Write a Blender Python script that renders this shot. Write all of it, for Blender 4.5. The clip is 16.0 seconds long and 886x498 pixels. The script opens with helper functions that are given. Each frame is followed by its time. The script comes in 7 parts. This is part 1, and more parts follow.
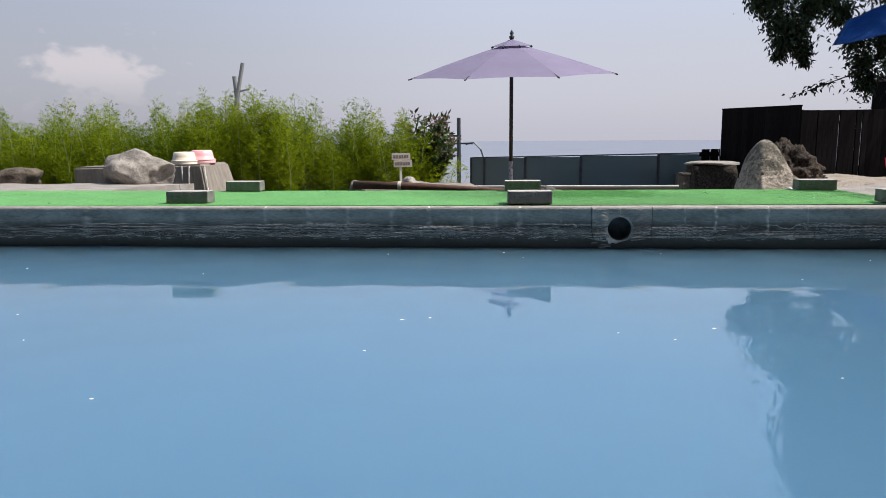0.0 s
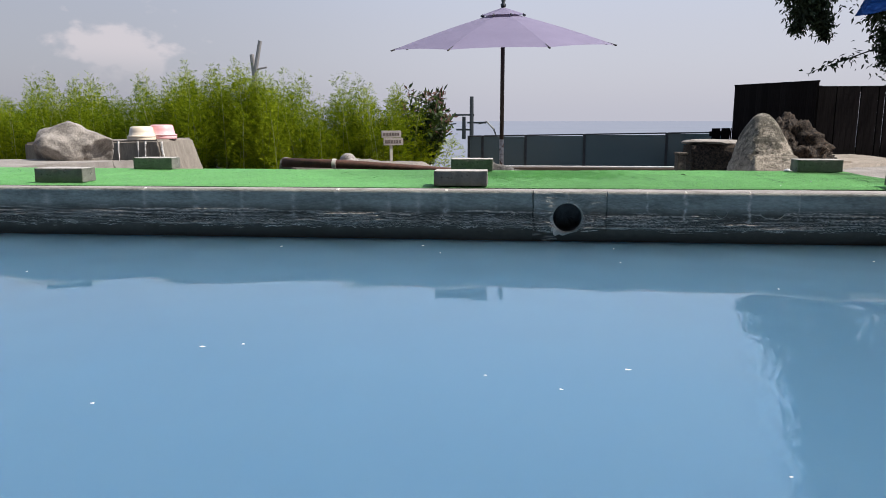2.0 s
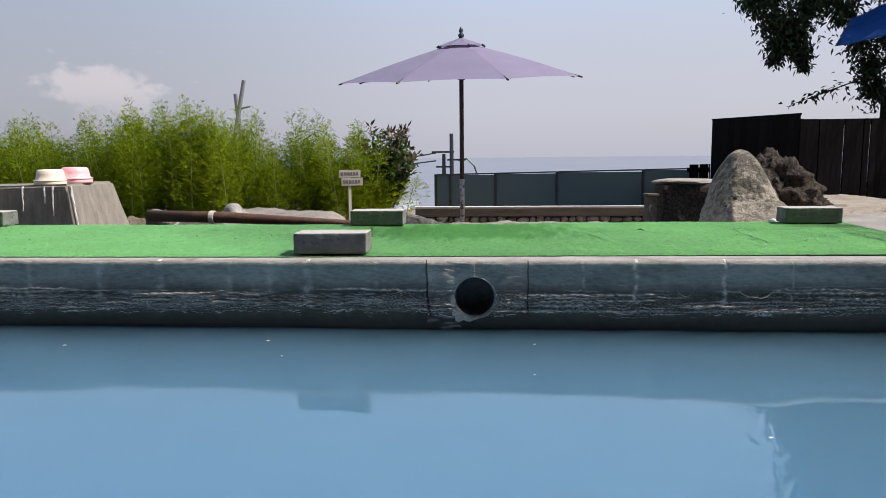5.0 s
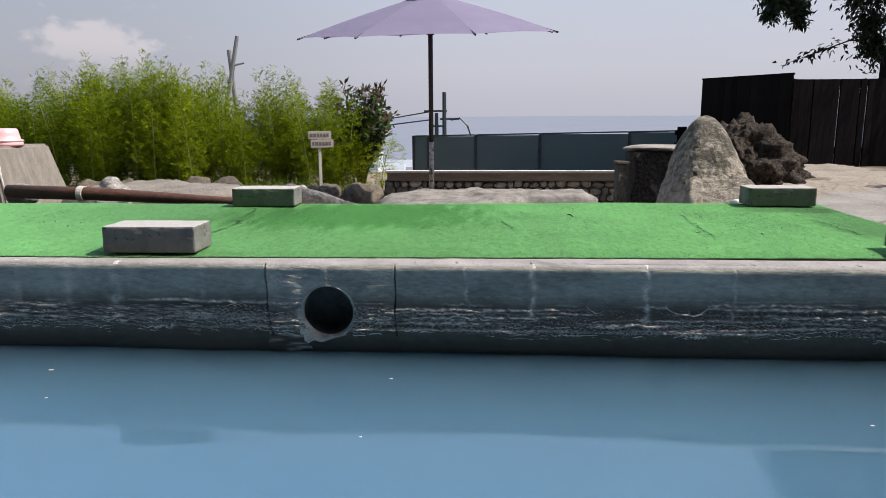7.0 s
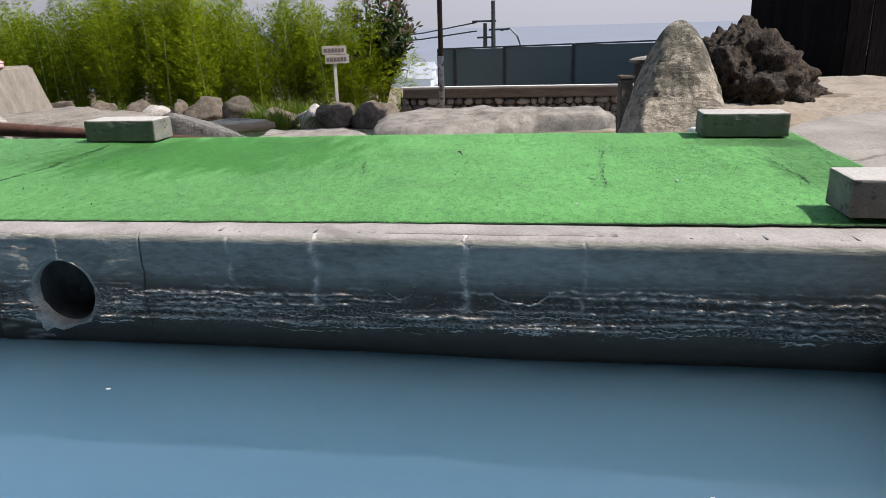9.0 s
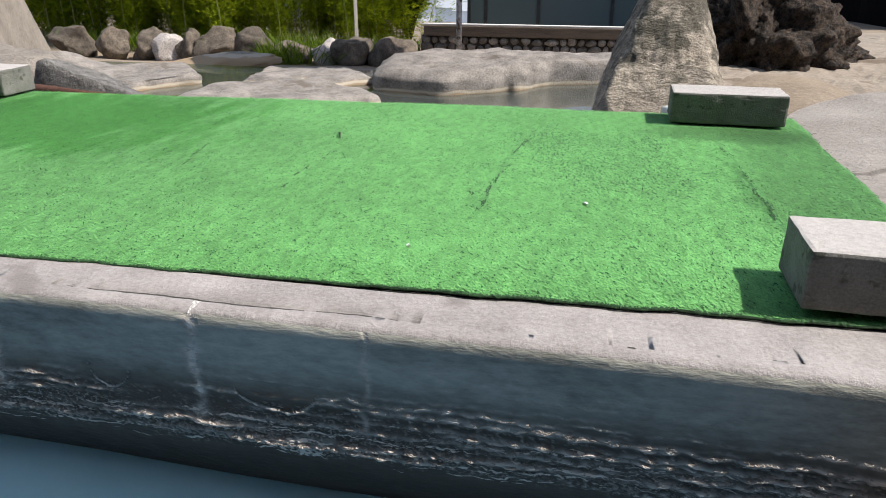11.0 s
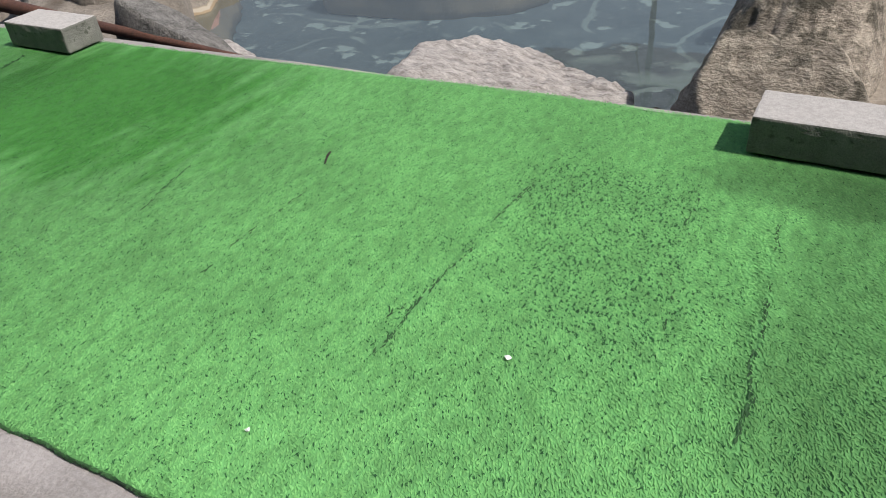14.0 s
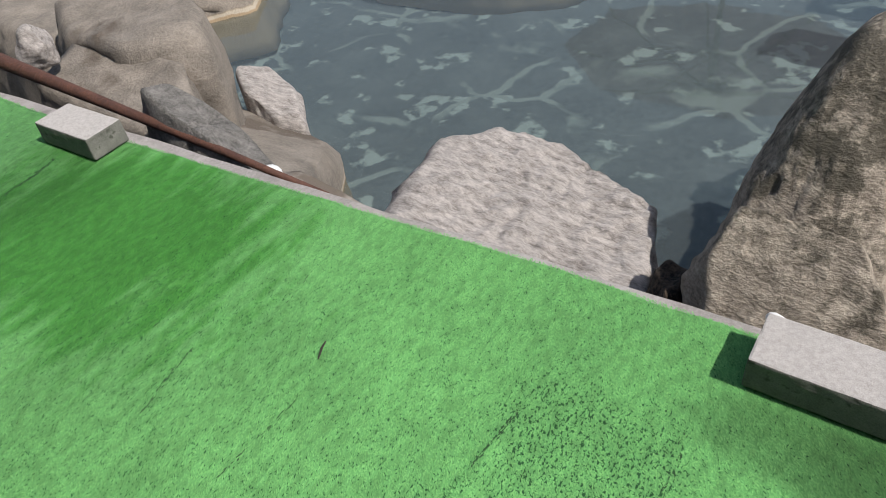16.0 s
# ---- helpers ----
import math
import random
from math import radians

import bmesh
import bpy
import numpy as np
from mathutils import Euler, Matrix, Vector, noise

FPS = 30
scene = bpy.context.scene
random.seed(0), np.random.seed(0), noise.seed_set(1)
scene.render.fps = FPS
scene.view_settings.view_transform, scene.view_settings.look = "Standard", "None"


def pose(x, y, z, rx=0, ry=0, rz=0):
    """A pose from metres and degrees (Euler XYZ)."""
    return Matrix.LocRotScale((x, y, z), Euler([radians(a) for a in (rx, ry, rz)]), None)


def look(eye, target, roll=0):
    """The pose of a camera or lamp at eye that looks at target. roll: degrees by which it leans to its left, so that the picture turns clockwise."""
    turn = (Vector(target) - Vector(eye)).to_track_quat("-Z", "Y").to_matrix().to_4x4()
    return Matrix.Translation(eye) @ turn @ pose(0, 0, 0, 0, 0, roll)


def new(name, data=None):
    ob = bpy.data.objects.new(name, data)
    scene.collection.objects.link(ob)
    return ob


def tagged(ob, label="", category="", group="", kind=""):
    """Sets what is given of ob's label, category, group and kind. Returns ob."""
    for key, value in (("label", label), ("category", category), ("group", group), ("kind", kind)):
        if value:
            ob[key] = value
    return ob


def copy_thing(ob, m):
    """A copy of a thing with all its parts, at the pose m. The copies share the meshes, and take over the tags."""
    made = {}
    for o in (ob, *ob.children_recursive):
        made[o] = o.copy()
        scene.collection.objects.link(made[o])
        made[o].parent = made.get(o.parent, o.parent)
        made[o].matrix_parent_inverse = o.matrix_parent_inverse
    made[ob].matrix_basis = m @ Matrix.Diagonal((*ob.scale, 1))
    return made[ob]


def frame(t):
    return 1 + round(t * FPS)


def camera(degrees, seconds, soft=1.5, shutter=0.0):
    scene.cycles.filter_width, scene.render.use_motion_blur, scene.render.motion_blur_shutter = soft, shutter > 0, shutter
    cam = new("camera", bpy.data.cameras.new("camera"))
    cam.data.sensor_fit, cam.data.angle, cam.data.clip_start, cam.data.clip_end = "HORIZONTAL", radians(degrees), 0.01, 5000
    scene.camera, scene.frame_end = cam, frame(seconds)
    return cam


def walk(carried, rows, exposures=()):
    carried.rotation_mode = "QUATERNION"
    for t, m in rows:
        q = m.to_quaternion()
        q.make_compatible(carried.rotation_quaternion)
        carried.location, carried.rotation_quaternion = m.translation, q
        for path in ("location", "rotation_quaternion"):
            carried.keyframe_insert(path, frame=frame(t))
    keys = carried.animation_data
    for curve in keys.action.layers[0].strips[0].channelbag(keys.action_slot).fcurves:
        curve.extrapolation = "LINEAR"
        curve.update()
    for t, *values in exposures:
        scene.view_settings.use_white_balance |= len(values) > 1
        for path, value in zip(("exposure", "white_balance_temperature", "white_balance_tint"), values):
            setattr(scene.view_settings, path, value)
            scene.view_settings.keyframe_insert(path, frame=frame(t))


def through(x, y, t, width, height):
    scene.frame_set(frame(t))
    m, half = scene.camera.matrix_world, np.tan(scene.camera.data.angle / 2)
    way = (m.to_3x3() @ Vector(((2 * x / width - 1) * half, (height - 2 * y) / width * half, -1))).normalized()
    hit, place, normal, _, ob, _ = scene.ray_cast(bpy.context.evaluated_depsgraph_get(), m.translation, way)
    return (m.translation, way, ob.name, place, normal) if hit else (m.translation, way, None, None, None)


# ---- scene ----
cam = camera(63.4, 16.0, soft=0.9)
PATH = [
    (0, (-0.0646, -3.1991, 0.3068), (-0.1354, -2.1879, 0.1493), -0.4),
    (0.5, (0.04, -3.06, 0.2873), (-0.0395, -2.0541, 0.1021), -0.9),
    (1, (0.1139, -2.9138, 0.2734), (0.0282, -1.9053, 0.1057), -0.5),
    (1.5, (0.1862, -2.743, 0.2709), (0.098, -1.736, 0.0954), 0.4),
    (2, (0.2939, -2.6117, 0.2606), (0.1975, -1.6072, 0.0754), -0.1),
    (2.5, (0.3883, -2.5024, 0.277), (0.2498, -1.5036, 0.0872), 0.6),
    (3, (0.4125, -2.3629, 0.2724), (0.2529, -1.3666, 0.0852), 0.7),
    (3.5, (0.395, -2.1931, 0.2668), (0.2232, -1.1948, 0.1057), -0.4),
    (4, (0.4012, -2.0694, 0.2637), (0.2298, -1.0691, 0.1139), -1.9),
    (4.5, (0.4658, -1.9725, 0.2662), (0.376, -0.9593, 0.1318), -1.8),
    (5, (0.5576, -1.8442, 0.2734), (0.4797, -0.83, 0.139), -0.6),
    (5.2, (0.6151, -1.8119, 0.2837), (0.5397, -0.7977, 0.1483), -0.5),
    (7.3, (0.8829, -1.3266, 0.297), (0.8075, -0.3227, 0.0985), -0.3),
    (7.5, (0.9275, -1.2897, 0.297), (0.83, -0.2883, 0.0959), -0.7),
    (8, (1.0768, -1.1732, 0.2955), (0.9095, -0.1842, 0.0795), -1.1),
    (8.5, (1.2056, -1.0763, 0.2991), (1.066, -0.0959, 0.0298), -0.9),
    (9, (1.2538, -0.9583, 0.2878), (1.1009, 0.0087, -0.0185), -1.6),
    (9.5, (1.3071, -0.7982, 0.2775), (1.166, 0.1652, -0.0451), -2.0),
    (10, (1.3615, -0.7074, 0.2822), (1.2912, 0.257, -0.0605), -1.1),
    (10.2, (1.3636, -0.6695, 0.2724), (1.2779, 0.2909, -0.078), -1.1),
    (12.3, (1.7211, -0.3422, 0.3955), (1.3507, 0.4776, -0.0975), -0.8),
    (12.5, (1.7216, -0.3258, 0.4048), (1.3359, 0.4791, -0.1011), -1.9),
    (13, (1.6893, -0.2514, 0.4007), (1.2435, 0.5279, -0.0949), -4.4),
    (13.5, (1.6883, -0.1693, 0.4771), (1.2507, 0.534, -0.1283), -6.8),
    (14, (1.7052, -0.1082, 0.5243), (1.2635, 0.5971, -0.0754), -5.6),
    (14.5, (1.7242, -0.0149, 0.5715), (1.1922, 0.65, -0.0005), -8.8),
    (15, (1.7262, 0.0246, 0.6613), (1.1953, 0.6407, 0.0359), -8.3),
    (15.5, (1.7257, 0.0918, 0.7018), (1.2127, 0.7172, 0.0698), -7.8),
    (16, (1.6893, 0.1842, 0.8331), (1.1979, 0.7844, 0.1616), -8.8),
]
walk(cam, [(t, look(eye, target, roll)) for t, eye, target, roll in PATH],
     exposures=[(0, 0.34), (4.5, 0.30), (8, 0.30), (9.5, 0.40), (12.5, 0.22), (14.0, -0.03), (16, -0.08)])


# ---- world, sun ----
SUN_DIR = Vector((0.60, 0.020, 0.80)).normalized()  # towards the sun
world = bpy.data.worlds.new("sky")
scene.world = world
world.use_nodes = True
wn, wl = world.node_tree.nodes, world.node_tree.links
wn.clear()
w_out, w_bg = wn.new("ShaderNodeOutputWorld"), wn.new("ShaderNodeBackground")
w_sky = wn.new("ShaderNodeTexSky")
w_sky.sky_type, w_sky.sun_disc = "NISHITA", False
w_sky.sun_elevation = math.asin(SUN_DIR.z)
w_sky.sun_rotation = math.atan2(SUN_DIR.x, SUN_DIR.y)
w_sky.air_density, w_sky.dust_density, w_sky.ozone_density = 1.0, 3.0, 1.5
w_haze = wn.new("ShaderNodeMixRGB")
w_co = wn.new("ShaderNodeTexCoord")
w_sep = wn.new("ShaderNodeSeparateXYZ")
wl.new(w_co.outputs["Generated"], w_sep.inputs[0])
w_thin = wn.new("ShaderNodeMapRange")
w_thin.interpolation_type = "SMOOTHSTEP"
w_thin.inputs["From Min"].default_value, w_thin.inputs["From Max"].default_value = 0.35, 0.95
w_thin.inputs["To Min"].default_value, w_thin.inputs["To Max"].default_value = 0.72, 0.12
wl.new(w_sep.outputs[2], w_thin.inputs["Value"])
wl.new(w_thin.outputs[0], w_haze.inputs[0])
w_up = wn.new("ShaderNodeMapRange")  # the haze turns bluer with height
w_up.interpolation_type = "SMOOTHSTEP"
w_up.inputs["From Min"].default_value, w_up.inputs["From Max"].default_value = 0.10, 0.40
wl.new(w_sep.outputs[2], w_up.inputs["Value"])
w_tint = wn.new("ShaderNodeMixRGB")
w_tint.inputs[1].default_value, w_tint.inputs[2].default_value = (6.4, 6.45, 7.5, 1), (6.2, 8.6, 12.0, 1)
wl.new(w_up.outputs[0], w_tint.inputs[0])
w_side = wn.new("ShaderNodeMapRange")  # the haze is brighter towards the sun, duller away from it
w_side.interpolation_type = "SMOOTHSTEP"
w_side.inputs["From Min"].default_value, w_side.inputs["From Max"].default_value = -0.65, 0.05
w_side.inputs["To Min"].default_value, w_side.inputs["To Max"].default_value = 0.72, 1.02
wl.new(w_sep.outputs[0], w_side.inputs["Value"])
w_dull = wn.new("ShaderNodeVectorMath")
w_dull.operation = "SCALE"
wl.new(w_tint.outputs[0], w_dull.inputs[0])
wl.new(w_side.outputs[0], w_dull.inputs["Scale"])
wl.new(w_dull.outputs[0], w_haze.inputs[2])
wl.new(w_sky.outputs[0], w_haze.inputs[1])
w_map = wn.new("ShaderNodeMapping")
w_map.inputs["Scale"].default_value = (1, 1, 1.6)
wl.new(w_co.outputs["Generated"], w_map.inputs[0])
w_noise = wn.new("ShaderNodeTexNoise")
w_noise.inputs["Scale"].default_value, w_noise.inputs["Detail"].default_value = 24.0, 7.0
wl.new(w_map.outputs[0], w_noise.inputs["Vector"])
w_dist = wn.new("ShaderNodeVectorMath")
w_dist.operation = "DISTANCE"
w_dist.inputs[1].default_value = (-0.478, 0.872, 0.122)
wl.new(w_map.outputs[0], w_dist.inputs[0])
w_mad = wn.new("ShaderNodeMath")
w_mad.operation = "MULTIPLY_ADD"
w_mad.inputs[1].default_value = 0.24
wl.new(w_noise.outputs[0], w_mad.inputs[0])
wl.new(w_dist.outputs["Value"], w_mad.inputs[2])
w_rng = wn.new("ShaderNodeMapRange")
w_rng.interpolation_type = "SMOOTHSTEP"
w_rng.inputs["From Min"].default_value, w_rng.inputs["From Max"].default_value = 0.198, 0.150
w_low = wn.new("ShaderNodeMapRange")  # the cloud's foot is lost in the haze
w_low.interpolation_type = "SMOOTHSTEP"
w_low.inputs["From Min"].default_value, w_low.inputs["From Max"].default_value = 0.040, 0.092
w_low.inputs["To Min"].default_value, w_low.inputs["To Max"].default_value = 0.08, 0.42
wl.new(w_sep.outputs[2], w_low.inputs["Value"])
wl.new(w_low.outputs[0], w_rng.inputs["To Max"])
wl.new(w_mad.outputs[0], w_rng.inputs["Value"])
w_cloud = wn.new("ShaderNodeMixRGB")
w_cloud.inputs[2].default_value = (8.6, 7.6, 7.7, 1)
wl.new(w_rng.outputs[0], w_cloud.inputs[0])
wl.new(w_haze.outputs[0], w_cloud.inputs[1])
wl.new(w_cloud.outputs[0], w_bg.inputs[0])
w_bg.inputs[1].default_value = 0.085
wl.new(w_bg.outputs[0], w_out.inputs[0])

sun = new("sun", bpy.data.lights.new("sun", "SUN"))
sun.data.energy, sun.data.angle, sun.data.color = 5.0, radians(0.6), (1.0, 0.95, 0.88)
sun.matrix_world = look((0, 0, 12), Vector((0, 0, 12)) - SUN_DIR)


# ---- materials ----
def mat(name, dark, light, scale=8.0, rough=0.8, bump=0.3, fine=90.0, metal=0.0, stretch=(1, 1, 1), spots=None, contrast=(0.35, 0.65), spec=0.5, vary=0.0):
    """Two-scale noise colour with a bump; spots = (colour, scale, threshold): stains with a shape of their own."""
    m = bpy.data.materials.new(name)
    m.use_nodes = True
    nt = m.node_tree
    n, l = nt.nodes, nt.links
    b = n["Principled BSDF"]
    b.inputs["Roughness"].default_value, b.inputs["Metallic"].default_value = rough, metal
    b.inputs["Specular IOR Level"].default_value = spec
    co = n.new("ShaderNodeTexCoord")
    mp = n.new("ShaderNodeMapping")
    mp.inputs["Scale"].default_value = stretch
    l.new(co.outputs["Object"], mp.inputs[0])
    a = n.new("ShaderNodeTexNoise")
    a.inputs["Scale"].default_value, a.inputs["Detail"].default_value, a.inputs["Roughness"].default_value = scale, 6, 0.6
    f = n.new("ShaderNodeTexNoise")
    f.inputs["Scale"].default_value, f.inputs["Detail"].default_value, f.inputs["Roughness"].default_value = fine, 4, 0.7
    l.new(mp.outputs[0], a.inputs["Vector"])
    l.new(mp.outputs[0], f.inputs["Vector"])
    add = n.new("ShaderNodeMath")
    add.operation = "MULTIPLY_ADD"
    add.inputs[1].default_value, add.inputs[2].default_value = 0.45, 0.0
    l.new(f.outputs[0], add.inputs[0])
    sc = n.new("ShaderNodeMath")
    sc.operation = "MULTIPLY_ADD"
    sc.inputs[1].default_value = 0.55
    l.new(a.outputs[0], sc.inputs[0])
    l.new(add.outputs[0], sc.inputs[2])
    r = n.new("ShaderNodeMapRange")
    r.inputs["From Min"].default_value, r.inputs["From Max"].default_value = contrast
    l.new(sc.outputs[0], r.inputs["Value"])
    mix = n.new("ShaderNodeMixRGB")
    mix.inputs[1].default_value, mix.inputs[2].default_value = (*dark, 1), (*light, 1)
    l.new(r.outputs[0], mix.inputs[0])
    col = mix.outputs[0]
    if spots:
        s = n.new("ShaderNodeTexNoise")
        s.inputs["Scale"].default_value, s.inputs["Detail"].default_value = spots[1], 8
        l.new(mp.outputs[0], s.inputs["Vector"])
        sr = n.new("ShaderNodeMapRange")
        sr.inputs["From Min"].default_value, sr.inputs["From Max"].default_value = spots[2], spots[2] + 0.06
        l.new(s.outputs[0], sr.inputs["Value"])
        m2 = n.new("ShaderNodeMixRGB")
        m2.inputs[2].default_value = (*spots[0], 1)
        l.new(sr.outputs[0], m2.inputs[0])
        l.new(col, m2.inputs[1])
        col = m2.outputs[0]
    if vary:
        oi = n.new("ShaderNodeObjectInfo")
        hs = n.new("ShaderNodeHueSaturation")
        vr = n.new("ShaderNodeMapRange")
        vr.inputs["To Min"].default_value, vr.inputs["To Max"].default_value = 1 - vary, 1 + vary
        l.new(oi.outputs["Random"], vr.inputs["Value"])
        l.new(vr.outputs[0], hs.inputs["Value"])
        l.new(col, hs.inputs["Color"])
        col = hs.outputs[0]
    l.new(col, b.inputs["Base Color"])
    if bump:
        bp = n.new("ShaderNodeBump")
        bp.inputs["Strength"].default_value, bp.inputs["Distance"].default_value = bump, 0.02
        l.new(sc.outputs[0], bp.inputs["Height"])
        l.new(bp.outputs[0], b.inputs["Normal"])
    return m


def leaf_mat(name, dark, light, through=0.35, gloss=0.3):
    m = bpy.data.materials.new(name)
    m.use_nodes = True
    n, l = m.node_tree.nodes, m.node_tree.links
    b = n["Principled BSDF"]
    b.inputs["Roughness"].default_value, b.inputs["Specular IOR Level"].default_value = 0.6, gloss
    g = n.new("ShaderNodeNewGeometry")
    mix = n.new("ShaderNodeMixRGB")
    mix.inputs[1].default_value, mix.inputs[2].default_value = (*dark, 1), (*light, 1)
    l.new(g.outputs["Random Per Island"], mix.inputs[0])
    l.new(mix.outputs[0], b.inputs["Base Color"])
    tr = n.new("ShaderNodeBsdfTranslucent")
    l.new(mix.outputs[0], tr.inputs[0])
    ms = n.new("ShaderNodeMixShader")
    ms.inputs[0].default_value = through
    l.new(b.outputs[0], ms.inputs[1])
    l.new(tr.outputs[0], ms.inputs[2])
    l.new(ms.outputs[0], n["Material Output"].inputs[0])
    return m


M_CONC = mat("sunlit_concrete", (0.235, 0.214, 0.205), (0.375, 0.344, 0.334), 11, 0.9, 0.35, 190, spots=((0.20, 0.178, 0.168), 9, 0.60), contrast=(0.40, 0.60))
M_PAVE = mat("worn_paving_concrete", (0.185, 0.163, 0.148), (0.34, 0.307, 0.280), 6, 0.92, 0.7, 120, spots=((0.32, 0.29, 0.265), 1.6, 0.58))
def cracked(m, scale):
    """Fine wandering cracks, sunk into the surface."""
    n, l = m.node_tree.nodes, m.node_tree.links
    b = n["Principled BSDF"]
    co, no, mx = n.new("ShaderNodeTexCoord"), n.new("ShaderNodeTexNoise"), n.new("ShaderNodeMixRGB")
    no.inputs["Scale"].default_value, no.inputs["Detail"].default_value = 3.0, 5
    l.new(co.outputs["Object"], no.inputs["Vector"])
    mx.inputs[0].default_value = 0.16
    l.new(co.outputs["Object"], mx.inputs[1])
    l.new(no.outputs["Color"], mx.inputs[2])
    vo = n.new("ShaderNodeTexVoronoi")
    vo.feature = "DISTANCE_TO_EDGE"
    vo.inputs["Scale"].default_value = scale
    l.new(mx.outputs[0], vo.inputs["Vector"])
    r = n.new("ShaderNodeMapRange")
    r.inputs["From Min"].default_value, r.inputs["From Max"].default_value = 0.0065, 0.0015
    l.new(vo.outputs["Distance"], r.inputs["Value"])
    brk = n.new("ShaderNodeMapRange")
    brk.inputs["From Min"].default_value, brk.inputs["From Max"].default_value = 0.45, 0.60
    brk.inputs["To Max"].default_value = 0.8
    l.new(no.outputs[0], brk.inputs["Value"])
    mu = n.new("ShaderNodeMath")
    mu.operation = "MULTIPLY"
    l.new(r.outputs[0], mu.inputs[0])
    l.new(brk.outputs[0], mu.inputs[1])
    cm = n.new("ShaderNodeMixRGB")
    cm.inputs[2].default_value = (0.06, 0.045, 0.035, 1)
    l.new(mu.outputs[0], cm.inputs[0])
    l.new(b.inputs["Base Color"].links[0].from_socket, cm.inputs[1])
    l.new(cm.outputs[0], b.inputs["Base Color"])
    return m


cracked(M_PAVE, 1.3)
M_STEP = mat("dark_brown_step", (0.09, 0.066, 0.052), (0.22, 0.168, 0.135), 9, 0.8, 0.6, 70)
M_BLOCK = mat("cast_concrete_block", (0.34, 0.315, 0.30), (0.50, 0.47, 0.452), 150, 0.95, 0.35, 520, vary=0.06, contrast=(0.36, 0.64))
# block sides: shade put into a darker base colour, plus dark stain spots
M_BLOCKSIDE = mat("stained_shaded_block_side", (0.115, 0.112, 0.100), (0.245, 0.237, 0.215), 26, 0.95, 0.45, 420, vary=0.10, contrast=(0.36, 0.64), spots=((0.085, 0.088, 0.070), 45, 0.60))
def waterline(m, level):
    """A tan stain and a thin pale lime line where the pool's surface meets the rock."""
    n, l = m.node_tree.nodes, m.node_tree.links
    b = n["Principled BSDF"]
    base = b.inputs["Base Color"].links[0].from_socket
    g, sep = n.new("ShaderNodeNewGeometry"), n.new("ShaderNodeSeparateXYZ")
    l.new(g.outputs["Position"], sep.inputs[0])
    no = n.new("ShaderNodeTexNoise")
    no.inputs["Scale"].default_value, no.inputs["Detail"].default_value = 7.0, 4
    l.new(g.outputs["Position"], no.inputs["Vector"])
    z = n.new("ShaderNodeMath")
    z.operation = "MULTIPLY_ADD"
    z.inputs[1].default_value = 0.035
    l.new(no.outputs[0], z.inputs[0])
    l.new(sep.outputs[2], z.inputs[2])
    for lo, hi, colour in ((level + 0.052, level + 0.042, (0.27, 0.215, 0.15, 1)), (level + 0.046, level + 0.040, (0.47, 0.41, 0.33, 1)), (level + 0.029, level + 0.024, (0.30, 0.205, 0.115, 1))):
        r, mx = n.new("ShaderNodeMapRange"), n.new("ShaderNodeMixRGB")
        r.inputs["From Min"].default_value, r.inputs["From Max"].default_value = lo, hi
        r.inputs["To Max"].default_value = 0.8
        mx.inputs[2].default_value = colour
        l.new(z.outputs[0], r.inputs["Value"])
        l.new(r.outputs[0], mx.inputs[0])
        l.new(base, mx.inputs[1])
        base = mx.outputs[0]
    l.new(base, b.inputs["Base Color"])
    return m


M_ROCK = mat("grey_river_rock", (0.125, 0.11, 0.098), (0.37, 0.33, 0.295), 7, 0.88, 0.9, 85, spots=((0.16, 0.13, 0.105), 5, 0.60), vary=0.12, contrast=(0.38, 0.62))
waterline(M_ROCK, -0.58)
M_ROCKS = waterline(mat("smooth_brown_rock", (0.135, 0.117, 0.099), (0.32, 0.277, 0.236), 9, 0.85, 0.8, 110, spots=((0.12, 0.095, 0.075), 3, 0.6)), -0.58)
M_WEDGE = mat("pitted_grey_rock", (0.085, 0.080, 0.075), (0.255, 0.240, 0.225), 32, 0.95, 1.0, 140, contrast=(0.36, 0.62))
M_ROCKB = mat("brown_garden_rock", (0.030, 0.024, 0.018), (0.195, 0.156, 0.12), 12, 0.9, 1.0, 60, spots=((0.10, 0.12, 0.05), 5, 0.6), vary=0.22)
M_ROCKD = mat("black_lava_rock", (0.007, 0.0055, 0.0045), (0.105, 0.072, 0.050), 52, 0.97, 1.0, 150, contrast=(0.43, 0.64))
M_ROCKW = mat("pale_striated_rock", (0.20, 0.176, 0.162), (0.62, 0.567, 0.538), 44, 0.92, 0.9, 230, stretch=(0.40, 1.5, 1.5), contrast=(0.36, 0.60))
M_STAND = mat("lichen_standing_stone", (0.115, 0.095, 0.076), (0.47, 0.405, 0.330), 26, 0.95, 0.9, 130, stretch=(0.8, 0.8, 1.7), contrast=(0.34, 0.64))
